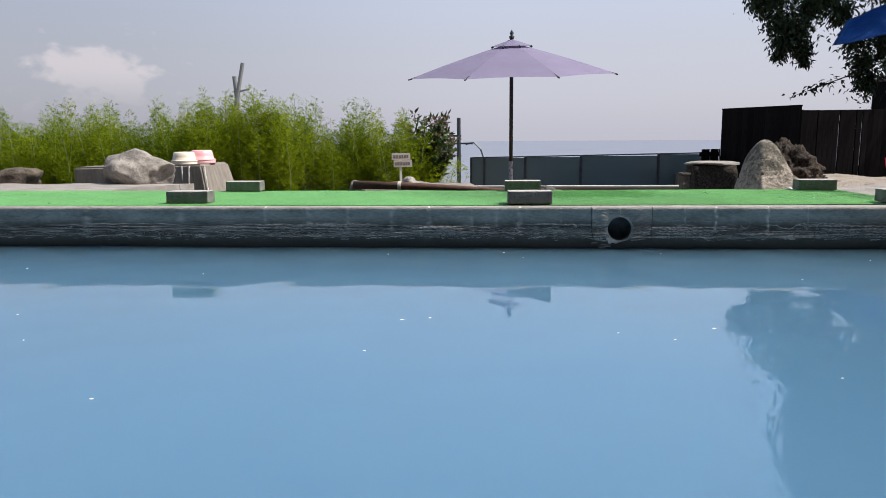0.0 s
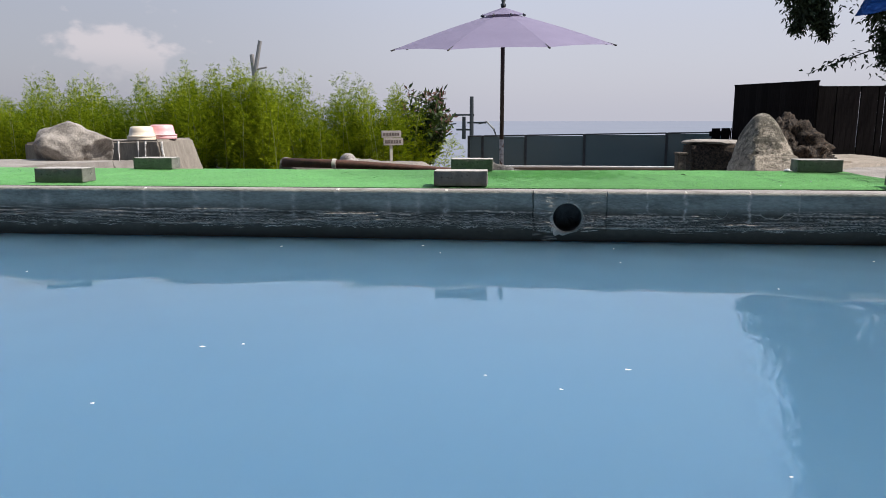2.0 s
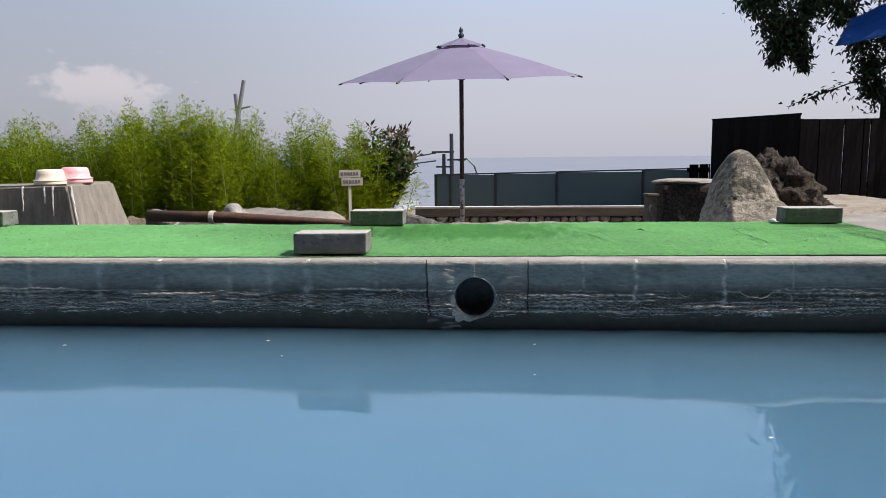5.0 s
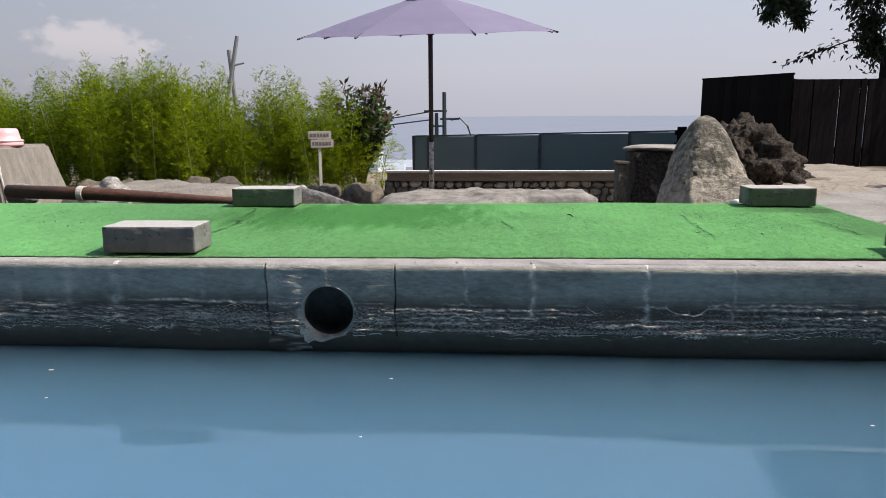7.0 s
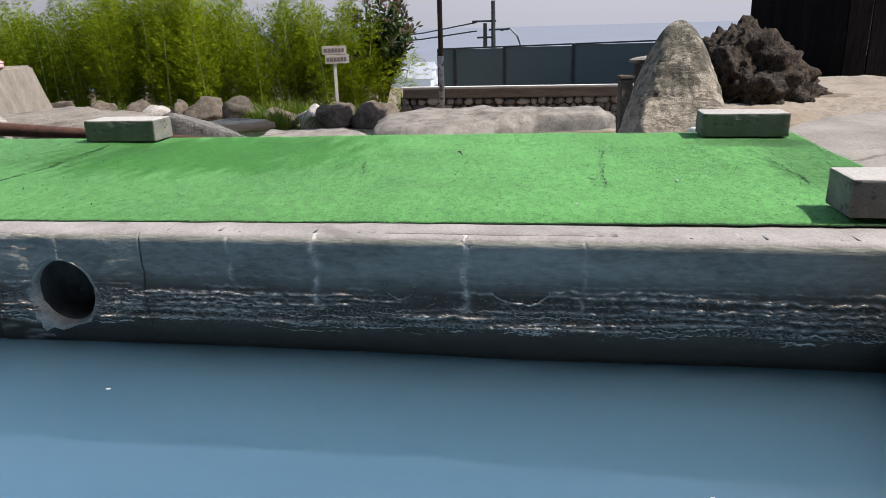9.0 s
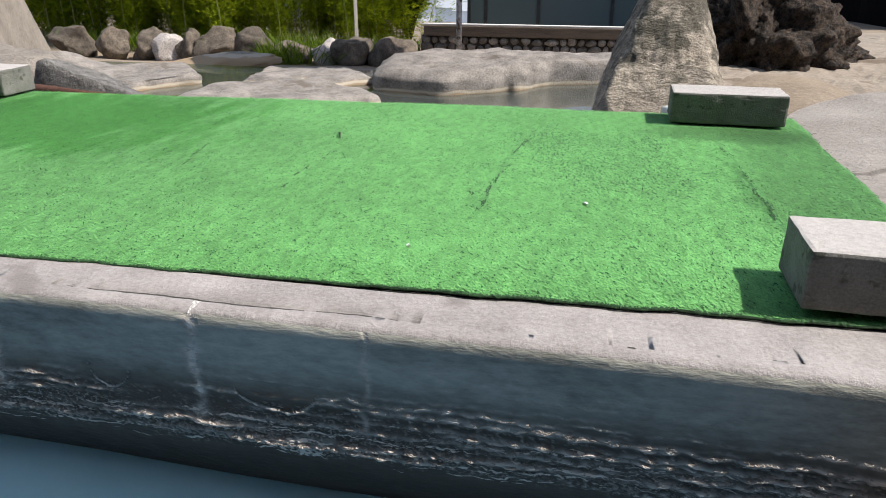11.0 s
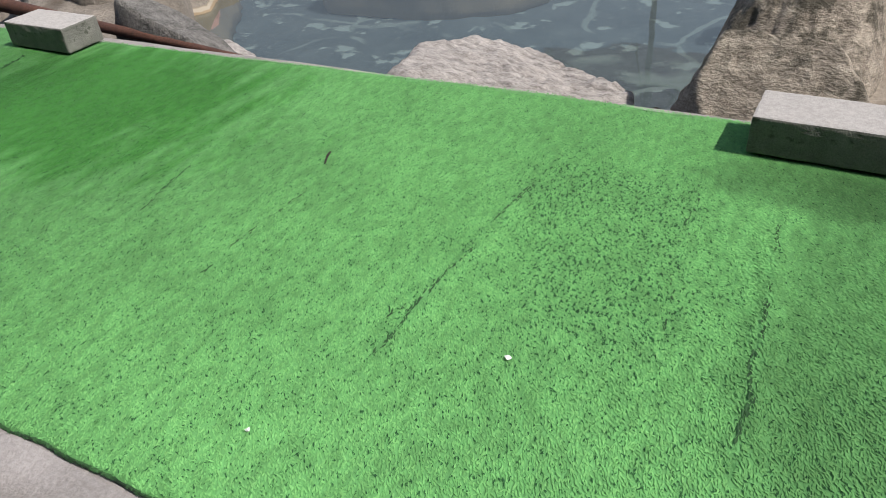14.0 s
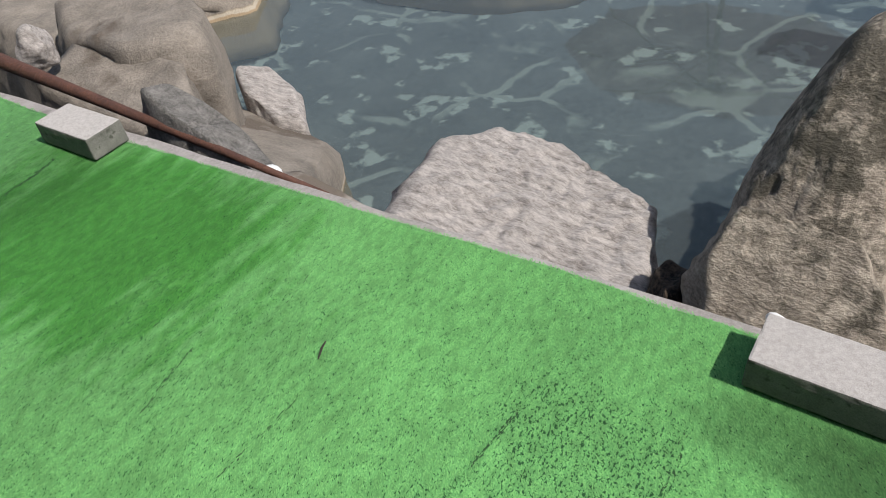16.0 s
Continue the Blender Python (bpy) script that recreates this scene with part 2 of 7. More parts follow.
def lichened_shaded(m, colour, scale, z0, z1):
    """Dark crusts of lichen; a height ramp also paints the shaded upper half darker."""
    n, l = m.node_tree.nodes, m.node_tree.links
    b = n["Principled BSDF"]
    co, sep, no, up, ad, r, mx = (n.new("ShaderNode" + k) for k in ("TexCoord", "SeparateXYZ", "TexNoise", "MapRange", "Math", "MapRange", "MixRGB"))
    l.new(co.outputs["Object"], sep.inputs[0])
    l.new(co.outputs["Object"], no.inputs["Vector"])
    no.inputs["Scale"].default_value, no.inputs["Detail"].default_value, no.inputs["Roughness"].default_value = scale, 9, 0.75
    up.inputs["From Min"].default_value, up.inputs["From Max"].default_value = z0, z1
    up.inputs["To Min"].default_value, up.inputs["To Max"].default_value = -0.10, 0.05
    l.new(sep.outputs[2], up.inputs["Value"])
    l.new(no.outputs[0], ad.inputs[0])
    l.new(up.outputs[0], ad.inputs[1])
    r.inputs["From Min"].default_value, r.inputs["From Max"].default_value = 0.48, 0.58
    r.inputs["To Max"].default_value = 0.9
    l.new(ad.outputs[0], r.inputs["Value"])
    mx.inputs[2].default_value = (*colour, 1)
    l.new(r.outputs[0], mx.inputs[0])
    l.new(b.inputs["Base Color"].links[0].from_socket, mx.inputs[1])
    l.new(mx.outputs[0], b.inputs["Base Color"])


lichened_shaded(M_STAND, (0.070, 0.062, 0.046), 14.0, -0.06, 0.16)
M_FENCE = mat("dark_stained_boards", (0.005, 0.0045, 0.0045), (0.014, 0.012, 0.012), 10, 0.85, 0.3, 70, stretch=(4, 4, 0.4), vary=0.25, spec=0.02)
M_RUST = mat("rusted_pipe", (0.05, 0.022, 0.016), (0.13, 0.055, 0.035), 18, 0.75, 0.4, 110)
M_SOIL = mat("dry_garden_soil", (0.16, 0.12, 0.085), (0.30, 0.24, 0.18), 6, 0.95, 0.6, 60)
M_BANK = mat("dark_bank_side", (0.03, 0.026, 0.022), (0.10, 0.085, 0.07), 12, 0.9, 0.9, 60)
M_SAND = mat("tan_sandy_ground", (0.19, 0.152, 0.118), (0.335, 0.287, 0.235), 5, 0.95, 0.7, 70, spots=((0.15, 0.115, 0.085), 5, 0.60))
M_LAND = mat("hillside_scrub", (0.05, 0.07, 0.03), (0.13, 0.15, 0.08), 0.5, 0.95, 0.3, 3)
M_PLANTER = mat("stained_planter_concrete", (0.135, 0.115, 0.095), (0.27, 0.235, 0.20), 9, 0.9, 0.4, 80, stretch=(2.0, 2.0, 0.35))
M_STONEWALL = mat("retaining_wall_stone", (0.09, 0.08, 0.07), (0.44, 0.40, 0.36), 26, 0.9, 1.0, 80, vary=0.45, contrast=(0.4, 0.6))
M_MORTAR = mat("dark_wall_mortar", (0.03, 0.028, 0.025), (0.08, 0.07, 0.06), 20, 0.95, 0.5, 90)
M_LEDGE = mat("white_ledge_coping", (0.50, 0.48, 0.455), (0.68, 0.66, 0.635), 8, 0.7, 0.1)
M_BEAM = mat("weathered_timber_beam", (0.07, 0.055, 0.042), (0.16, 0.125, 0.095), 10, 0.85, 0.4, 80, stretch=(0.3, 3, 3))
M_SIGN = mat("grey_sign_board", (0.30, 0.26, 0.23), (0.46, 0.41, 0.37), 12, 0.85, 0.3, 90, stretch=(0.4, 3, 3))
M_INK = mat("faded_sign_ink", (0.10, 0.08, 0.07), (0.16, 0.13, 0.12), 20, 0.8, 0)
M_POSTW = mat("pale_wood_post", (0.42, 0.38, 0.33), (0.60, 0.55, 0.50), 12, 0.8, 0.2, 90, stretch=(3, 3, 0.4))
M_POLE = mat("dark_varnished_pole", (0.014, 0.009, 0.007), (0.035, 0.022, 0.016), 9, 0.5, 0.1)
M_PEEL = mat("peeling_metal_pole", (0.16, 0.14, 0.13), (0.50, 0.48, 0.45), 30, 0.55, 0.3, 90, spots=((0.10, 0.05, 0.03), 16, 0.55))
M_CREAM = mat("cream_plastic", (0.70, 0.58, 0.46), (0.78, 0.67, 0.54), 6, 0.4, 0.0)
M_PINK = mat("pink_plastic", (0.78, 0.38, 0.40), (0.85, 0.46, 0.47), 6, 0.4, 0.0)
M_RED = mat("red_plastic", (0.58, 0.045, 0.10), (0.68, 0.07, 0.14), 6, 0.4, 0.0)
M_WHITE = mat("white_plastic", (0.72, 0.72, 0.72), (0.82, 0.82, 0.82), 6, 0.45, 0.0)
M_TARP = mat("blue_tarpaulin", (0.01, 0.07, 0.30), (0.02, 0.13, 0.45), 4, 0.45, 0.4, 20)
M_BARK = mat("dark_bark", (0.02, 0.016, 0.013), (0.06, 0.048, 0.038), 12, 0.95, 0.9, 50)
M_CULM = mat("bamboo_culm", (0.16, 0.20, 0.05), (0.34, 0.34, 0.12), 14, 0.5, 0.1)
M_DARK = mat("dark_metal", (0.03, 0.035, 0.04), (0.06, 0.065, 0.07), 12, 0.5, 0.1, metal=0.4)
M_GREYWOOD = mat("grey_weathered_pole", (0.15, 0.14, 0.14), (0.30, 0.28, 0.27), 6, 0.9, 0.3, 50, stretch=(3, 3, 0.5))
# distance haze is mixed into these wall, hill and roof colours
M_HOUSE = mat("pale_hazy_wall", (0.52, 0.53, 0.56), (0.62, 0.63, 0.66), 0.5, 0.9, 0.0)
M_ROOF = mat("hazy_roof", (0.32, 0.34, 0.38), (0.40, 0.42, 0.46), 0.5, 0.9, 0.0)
M_BAMBOO = leaf_mat("bamboo_leaves", (0.038, 0.095, 0.005), (0.35, 0.44, 0.016), 0.42, 0.08)


def vary_clumps(m):
    """Each clump a little yellower or darker than its neighbour."""
    n, l = m.node_tree.nodes, m.node_tree.links
    mix = next(x for x in n if x.bl_idname == "ShaderNodeMixRGB")
    info = n.new("ShaderNodeObjectInfo")
    hs = n.new("ShaderNodeHueSaturation")
    for key, lo, hi in (("Value", 0.72, 1.22), ("Hue", 0.507, 0.482)):
        mr = n.new("ShaderNodeMapRange")
        mr.inputs["To Min"].default_value, mr.inputs["To Max"].default_value = lo, hi
        l.new(info.outputs["Random"], mr.inputs["Value"])
        l.new(mr.outputs[0], hs.inputs[key])
    l.new(mix.outputs[0], hs.inputs["Color"])
    l.new(hs.outputs[0], n["Principled BSDF"].inputs["Base Color"])
    l.new(hs.outputs[0], next(x for x in n if x.bl_idname == "ShaderNodeBsdfTranslucent").inputs[0])


vary_clumps(M_BAMBOO)
M_SHRUB = leaf_mat("shrub_leaves", (0.010, 0.026, 0.006), (0.075, 0.12, 0.022), 0.25, 0.45)
M_REDLEAF = leaf_mat("red_young_leaves", (0.13, 0.065, 0.05), (0.24, 0.14, 0.11), 0.3)
M_TREE = leaf_mat("dark_tree_leaves", (0.012, 0.022, 0.010), (0.03, 0.05, 0.02), 0.15)
M_GRASS = leaf_mat("grass_leaves", (0.06, 0.12, 0.01), (0.22, 0.30, 0.03), 0.35, 0.1)


def turf_mat(name, dark, light, through, gloss=0.12, specks=False):
    """Plastic pile: a brushed, streaky darker zone, other darker zones, faded patches and a worn speckled zone."""
    m = leaf_mat(name, dark, light, through)
    n, l = m.node_tree.nodes, m.node_tree.links
    b = n["Principled BSDF"]
    b.inputs["Roughness"].default_value, b.inputs["Specular IOR Level"].default_value = 0.75, gloss
    b.inputs["Sheen Weight"].default_value, b.inputs["Sheen Roughness"].default_value = 0.28, 0.35
    b.inputs["Sheen Tint"].default_value = (0.75, 1.0, 0.7, 1)
    geo = next(x for x in n if x.bl_idname == "ShaderNodeNewGeometry")
    mix = next(x for x in n if x.bl_idname == "ShaderNodeMixRGB")
    co = n.new("ShaderNodeTexCoord")

    def noise_at(scale, detail, stretch=(1, 1, 1), turn=0.0):
        mp = n.new("ShaderNodeMapping")
        mp.inputs["Rotation"].default_value, mp.inputs["Scale"].default_value = (0, 0, radians(turn)), stretch
        l.new(co.outputs["Object"], mp.inputs[0])
        no = n.new("ShaderNodeTexNoise")
        no.inputs["Scale"].default_value, no.inputs["Detail"].default_value = scale, detail
        l.new(mp.outputs[0], no.inputs["Vector"])
        return no.outputs[0]

    def ellipse(x, y, turn, sx, sy, wobble, amount, lo, hi, v0, v1):
        mp = n.new("ShaderNodeMapping")
        mp.inputs["Location"].default_value = (-x, -y, 0)
        l.new(co.outputs["Object"], mp.inputs[0])
        sq = n.new("ShaderNodeMapping")
        sq.inputs["Rotation"].default_value, sq.inputs["Scale"].default_value = (0, 0, radians(turn)), (1 / sx, 1 / sy, 0)
        l.new(mp.outputs[0], sq.inputs[0])
        ln = n.new("ShaderNodeVectorMath")
        ln.operation = "LENGTH"
        l.new(sq.outputs[0], ln.inputs[0])
        ad = n.new("ShaderNodeMath")
        ad.operation = "MULTIPLY_ADD"
        ad.inputs[1].default_value = amount
        l.new(wobble, ad.inputs[0])
        l.new(ln.outputs["Value"], ad.inputs[2])
        mr = n.new("ShaderNodeMapRange")
        mr.interpolation_type = "SMOOTHSTEP"
        mr.inputs["From Min"].default_value, mr.inputs["From Max"].default_value = lo + amount / 2, hi + amount / 2
        mr.inputs["To Min"].default_value, mr.inputs["To Max"].default_value = v0, v1
        l.new(ad.outputs[0], mr.inputs["Value"])
        return mr.outputs[0]

    def times(a, c):
        mu = n.new("ShaderNodeMath")
        mu.operation = "MULTIPLY"
        l.new(a, mu.inputs[0])
        l.new(c, mu.inputs[1])
        return mu.outputs[0]

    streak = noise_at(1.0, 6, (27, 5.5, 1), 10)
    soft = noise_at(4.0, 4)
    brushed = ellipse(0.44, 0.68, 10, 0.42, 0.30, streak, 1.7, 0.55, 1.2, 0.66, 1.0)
    # four soft-edged zones where the pile colour is darker
    dark_zones = times(ellipse(0.45, 0.40, 0, 0.70, 0.70, soft, 0.5, 0.5, 1.15, 0.82, 1.0), times(ellipse(-0.10, 0.72, 0, 0.50, 0.34, streak, 0.8, 0.5, 1.15, 0.74, 1.0), times(ellipse(1.82, 0.52, 0, 0.16, 0.47, soft, 0.7, 0.55, 1.1, 0.68, 1.0), ellipse(1.70, 0.80, 0, 0.17, 0.07, soft, 0.6, 0.5, 1.15, 0.62, 1.0))))
    fade = n.new("ShaderNodeMapRange")
    fade.inputs["From Min"].default_value, fade.inputs["From Max"].default_value = 0.3, 0.7
    fade.inputs["To Min"].default_value, fade.inputs["To Max"].default_value = 0.90, 1.08
    l.new(soft, fade.inputs["Value"])
    scuff = n.new("ShaderNodeMapRange")
    scuff.inputs["From Min"].default_value, scuff.inputs["From Max"].default_value = 0.35, 0.65
    scuff.inputs["To Min"].default_value, scuff.inputs["To Max"].default_value = 0.82, 1.12
    l.new(noise_at(55.0, 5, (1.5, 0.75, 1), 32), scuff.inputs["Value"])
    value = times(times(times(brushed, dark_zones), fade.outputs[0]), scuff.outputs[0])
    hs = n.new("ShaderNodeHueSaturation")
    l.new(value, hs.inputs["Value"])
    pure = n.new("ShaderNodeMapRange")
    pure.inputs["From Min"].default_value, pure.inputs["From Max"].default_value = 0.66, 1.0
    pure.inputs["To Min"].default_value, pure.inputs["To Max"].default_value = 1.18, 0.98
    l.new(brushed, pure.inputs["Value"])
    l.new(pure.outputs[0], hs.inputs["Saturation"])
    # dark strands, more of them where the pile is worn
    worn = ellipse(1.50, 0.60, -30, 0.16, 0.22, soft, 1.5, 0.6, 1.2, 0.075, 0.0)
    tuft = n.new("ShaderNodeMapRange")  # the dark strands come in small clusters
    tuft.inputs["From Min"].default_value, tuft.inputs["From Max"].default_value = 0.44, 0.68
    tuft.inputs["To Min"].default_value, tuft.inputs["To Max"].default_value = 0.15, 3.6
    l.new(noise_at(185.0, 3, (1.6, 0.7, 1), 32), tuft.inputs["Value"])
    near = n.new("ShaderNodeMath")
    near.operation = "ADD"
    l.new(worn, near.inputs[0])
    l.new(ellipse(1.25, 0.40, 0, 0.75, 0.55, soft, 0.5, 0.55, 1.2, 0.075, 0.012), near.inputs[1])
    worn = times(near.outputs[0], tuft.outputs[0])
    st = n.new("ShaderNodeMath")
    st.operation = "GREATER_THAN"
    l.new(geo.outputs["Random Per Island"], st.inputs[0])
    l.new(worn, st.inputs[1])
    dk = n.new("ShaderNodeMixRGB")
    dk.inputs[1].default_value = (dark[0] * 0.20, dark[1] * 0.26, dark[2] * 0.30, 1)
    l.new(st.outputs[0], dk.inputs[0])
    l.new(mix.outputs[0], dk.inputs[2])
    l.new(dk.outputs[0], hs.inputs["Color"])
    l.new(hs.outputs[0], b.inputs["Base Color"])
    tr = next(x for x in n if x.bl_idname == "ShaderNodeBsdfTranslucent")
    l.new(hs.outputs[0], tr.inputs[0])
    if specks:
        # gaps between the tufts
        fine = noise_at(1.0, 2, (300, 150, 60), 32)
        sp = n.new("ShaderNodeMapRange")
        sp.inputs["From Min"].default_value, sp.inputs["From Max"].default_value = 0.58, 0.66
        sp.inputs["To Max"].default_value = 0.45
        l.new(fine, sp.inputs["Value"])
        gap = n.new("ShaderNodeMixRGB")
        gap.inputs[2].default_value = (0.022, 0.10, 0.024, 1)
        l.new(sp.outputs[0], gap.inputs[0])
        l.new(hs.outputs[0], gap.inputs[1])
        l.new(gap.outputs[0], b.inputs["Base Color"])
        bp = n.new("ShaderNodeBump")
        bp.inputs["Strength"].default_value, bp.inputs["Distance"].default_value = 0.5, 0.003
        l.new(fine, bp.inputs["Height"])
        l.new(bp.outputs[0], b.inputs["Normal"])
    return m


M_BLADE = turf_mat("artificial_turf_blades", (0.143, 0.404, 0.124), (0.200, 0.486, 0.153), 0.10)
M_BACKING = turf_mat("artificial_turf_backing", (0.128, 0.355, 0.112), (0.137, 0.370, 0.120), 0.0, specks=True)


def pool_wall_mat():
    """Damp shaded concrete with wavy broken lime ridges in a band, darker below it."""
    m = mat("limescaled_pool_wall", (0.18, 0.178, 0.155), (0.52, 0.505, 0.44), 9, 0.6, 0.3, 80, stretch=(0.5, 1, 1.6), contrast=(0.36, 0.66))
    n, l = m.node_tree.nodes, m.node_tree.links
    b = n["Principled BSDF"]
    base = b.inputs["Base Color"].links[0].from_socket
    co = n.new("ShaderNodeTexCoord")

    def noise_at(vec, scale, detail=2.0, rough=0.5):
        no = n.new("ShaderNodeTexNoise")
        no.inputs["Scale"].default_value, no.inputs["Detail"].default_value, no.inputs["Roughness"].default_value = scale, detail, rough
        l.new(vec, no.inputs["Vector"])
        return no.outputs[0]

    def scaled(vec, sc, loc=(0, 0, 0)):
        mp = n.new("ShaderNodeMapping")
        mp.inputs["Scale"].default_value, mp.inputs["Location"].default_value = sc, loc
        l.new(vec, mp.inputs[0])
        return mp.outputs[0]

    def calc(op, a, c, d=None):
        k = n.new("ShaderNodeMath")
        k.operation = op
        for i, v in enumerate((a, c, d)):
            if v is None:
                continue
            if isinstance(v, float):
                k.inputs[i].default_value = v
            else:
                l.new(v, k.inputs[i])
        return k.outputs[0]

    def ramp(v, lo, hi, a=0.0, c=1.0):
        r = n.new("ShaderNodeMapRange")
        r.interpolation_type = "SMOOTHSTEP"
        for key, val in (("From Min", lo), ("From Max", hi), ("To Min", a), ("To Max", c)):
            r.inputs[key].default_value = val
        l.new(v, r.inputs["Value"])
        return r.outputs[0]

    obj = co.outputs["Object"]
    along = scaled(obj, (1, 0, 0))
    sep = n.new("ShaderNodeSeparateXYZ")
    l.new(obj, sep.inputs[0])
    w1 = noise_at(along, 1.6, 3)
    w2 = noise_at(along, 13.0, 3, 0.6)
    w3 = noise_at(scaled(obj, (1, 0, 0.6)), 55.0, 2)
    z = calc("MULTIPLY_ADD", w1, 0.030, sep.outputs[2])
    z = calc("MULTIPLY_ADD", w2, 0.020, z)
    z = calc("MULTIPLY_ADD", w3, 0.013, z)  # level of the deposits: height plus about 0.025
    cb = n.new("ShaderNodeCombineXYZ")
    l.new(calc("MULTIPLY", sep.outputs[0], 11.0), cb.inputs[0])
    l.new(calc("MULTIPLY", z, 230.0), cb.inputs[2])
    lines = noise_at(cb.outputs[0], 1.0, 2.5, 0.6)
    thr = calc("ADD", ramp(z, -0.132, -0.108, 0.20, 0.0), ramp(z, -0.085, -0.035, 0.0, 0.16))
    level = calc("SUBTRACT", lines, thr)
    ridge = ramp(level, 0.565, 0.585, 0.0, 1.0)
    chips = noise_at(scaled(obj, (1.0, 1, 1.8)), 140.0, 3, 0.65)
    worn = ramp(chips, 0.42, 0.50)
    broken = calc("MULTIPLY", ridge, worn)
    grains = noise_at(scaled(obj, (1.0, 1, 1.6)), 230.0, 3, 0.6)
    band = calc("MULTIPLY", ramp(z, -0.116, -0.100), ramp(z, -0.060, -0.080))
    patch = ramp(noise_at(scaled(obj, (1, 1, 3.0)), 7.0, 3), 0.36, 0.56)
    grit = calc("MULTIPLY", calc("MULTIPLY", band, patch), ramp(grains, 0.52, 0.62, 0.0, 0.65))
    at = n.new("ShaderNodeAttribute")
    at.attribute_name = "lime"
    crust = calc("MAXIMUM", calc("MAXIMUM", broken, grit), calc("MULTIPLY", at.outputs["Fac"], calc("MULTIPLY_ADD", worn, 0.5, 0.5)))
    l.new(ramp(crust, 0.0, 0.6, 0.55, 0.95), b.inputs["Roughness"])
    # darker brown below the deposits
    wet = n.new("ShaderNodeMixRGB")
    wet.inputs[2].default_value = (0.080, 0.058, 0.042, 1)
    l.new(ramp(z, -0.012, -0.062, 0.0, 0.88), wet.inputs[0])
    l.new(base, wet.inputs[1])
    low_band = n.new("ShaderNodeMixRGB")  # a still darker band along the waterline
    low_band.inputs[2].default_value = (0.030, 0.024, 0.018, 1)
    l.new(ramp(z, -0.108, -0.138, 0.0, 0.55), low_band.inputs[0])
    l.new(wet.outputs[0], low_band.inputs[1])
    mx = n.new("ShaderNodeMixRGB")
    mx.inputs[2].default_value = (0.84, 0.74, 0.66, 1)
    l.new(crust, mx.inputs[0])
    l.new(low_band.outputs[0], mx.inputs[1])
    l.new(mx.outputs[0], b.inputs["Base Color"])
    old = b.inputs["Normal"].links[0].from_node
    bp = n.new("ShaderNodeBump")
    bp.inputs["Strength"].default_value, bp.inputs["Distance"].default_value = 0.8, 0.006
    l.new(crust, bp.inputs["Height"])
    l.new(old.outputs[0], bp.inputs["Normal"])
    l.new(bp.outputs[0], b.inputs["Normal"])
    return m


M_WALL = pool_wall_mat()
M_WALL.node_tree.nodes["Principled BSDF"].inputs["Specular IOR Level"].default_value = 0.25
# dark grey holds the shade inside the bore; the rim crack shares it
M_BORE = mat("dark_shaded_bore", (0.05, 0.046, 0.042), (0.11, 0.10, 0.095), 14, 0.6, 0.4, 60)
M_LIME = mat("white_lime_crust", (0.62, 0.58, 0.54), (0.86, 0.83, 0.80), 60, 0.9, 0.8, 240)
M_FRAY_SHADE = mat("dark_green_threads", (0.010, 0.045, 0.012), (0.03, 0.10, 0.026), 40, 0.8, 0.0)
M_EDGE = mat("frayed_turf_edge", (0.006, 0.018, 0.006), (0.015, 0.05, 0.014), 40, 0.9, 0.4, 200)


def milky_water_mat():
    m = bpy.data.materials.new("milky_blue_spring_water")
    m.use_nodes = True
    n, l = m.node_tree.nodes, m.node_tree.links
    b = n["Principled BSDF"]
    b.inputs["Roughness"].default_value, b.inputs["IOR"].default_value = 0.02, 1.5
    co = n.new("ShaderNodeTexCoord")
    no = n.new("ShaderNodeTexNoise")
    no.inputs["Scale"].default_value, no.inputs["Detail"].default_value = 0.8, 3
    l.new(co.outputs["Object"], no.inputs["Vector"])
    mx = n.new("ShaderNodeMixRGB")
    mx.inputs[1].default_value, mx.inputs[2].default_value = (0.080, 0.178, 0.292, 1), (0.089, 0.195, 0.318, 1)
    l.new(no.outputs[0], mx.inputs[0])
    l.new(mx.outputs[0], b.inputs["Base Color"])
    b.subsurface_method = "RANDOM_WALK"
    b.inputs["Subsurface Weight"].default_value, b.inputs["Subsurface Scale"].default_value = 1.0, 6.0
    b.inputs["Subsurface Radius"].default_value = (0.95, 0.97, 1.0)
    w = n.new("ShaderNodeTexNoise")
    w.inputs["Scale"].default_value, w.inputs["Detail"].default_value = 1.5, 2
    l.new(co.outputs["Object"], w.inputs["Vector"])
    bp = n.new("ShaderNodeBump")
    bp.inputs["Strength"].default_value, bp.inputs["Distance"].default_value = 0.32, 0.03
    l.new(w.outputs[0], bp.inputs["Height"])
    l.new(bp.outputs[0], b.inputs["Normal"])
    return m


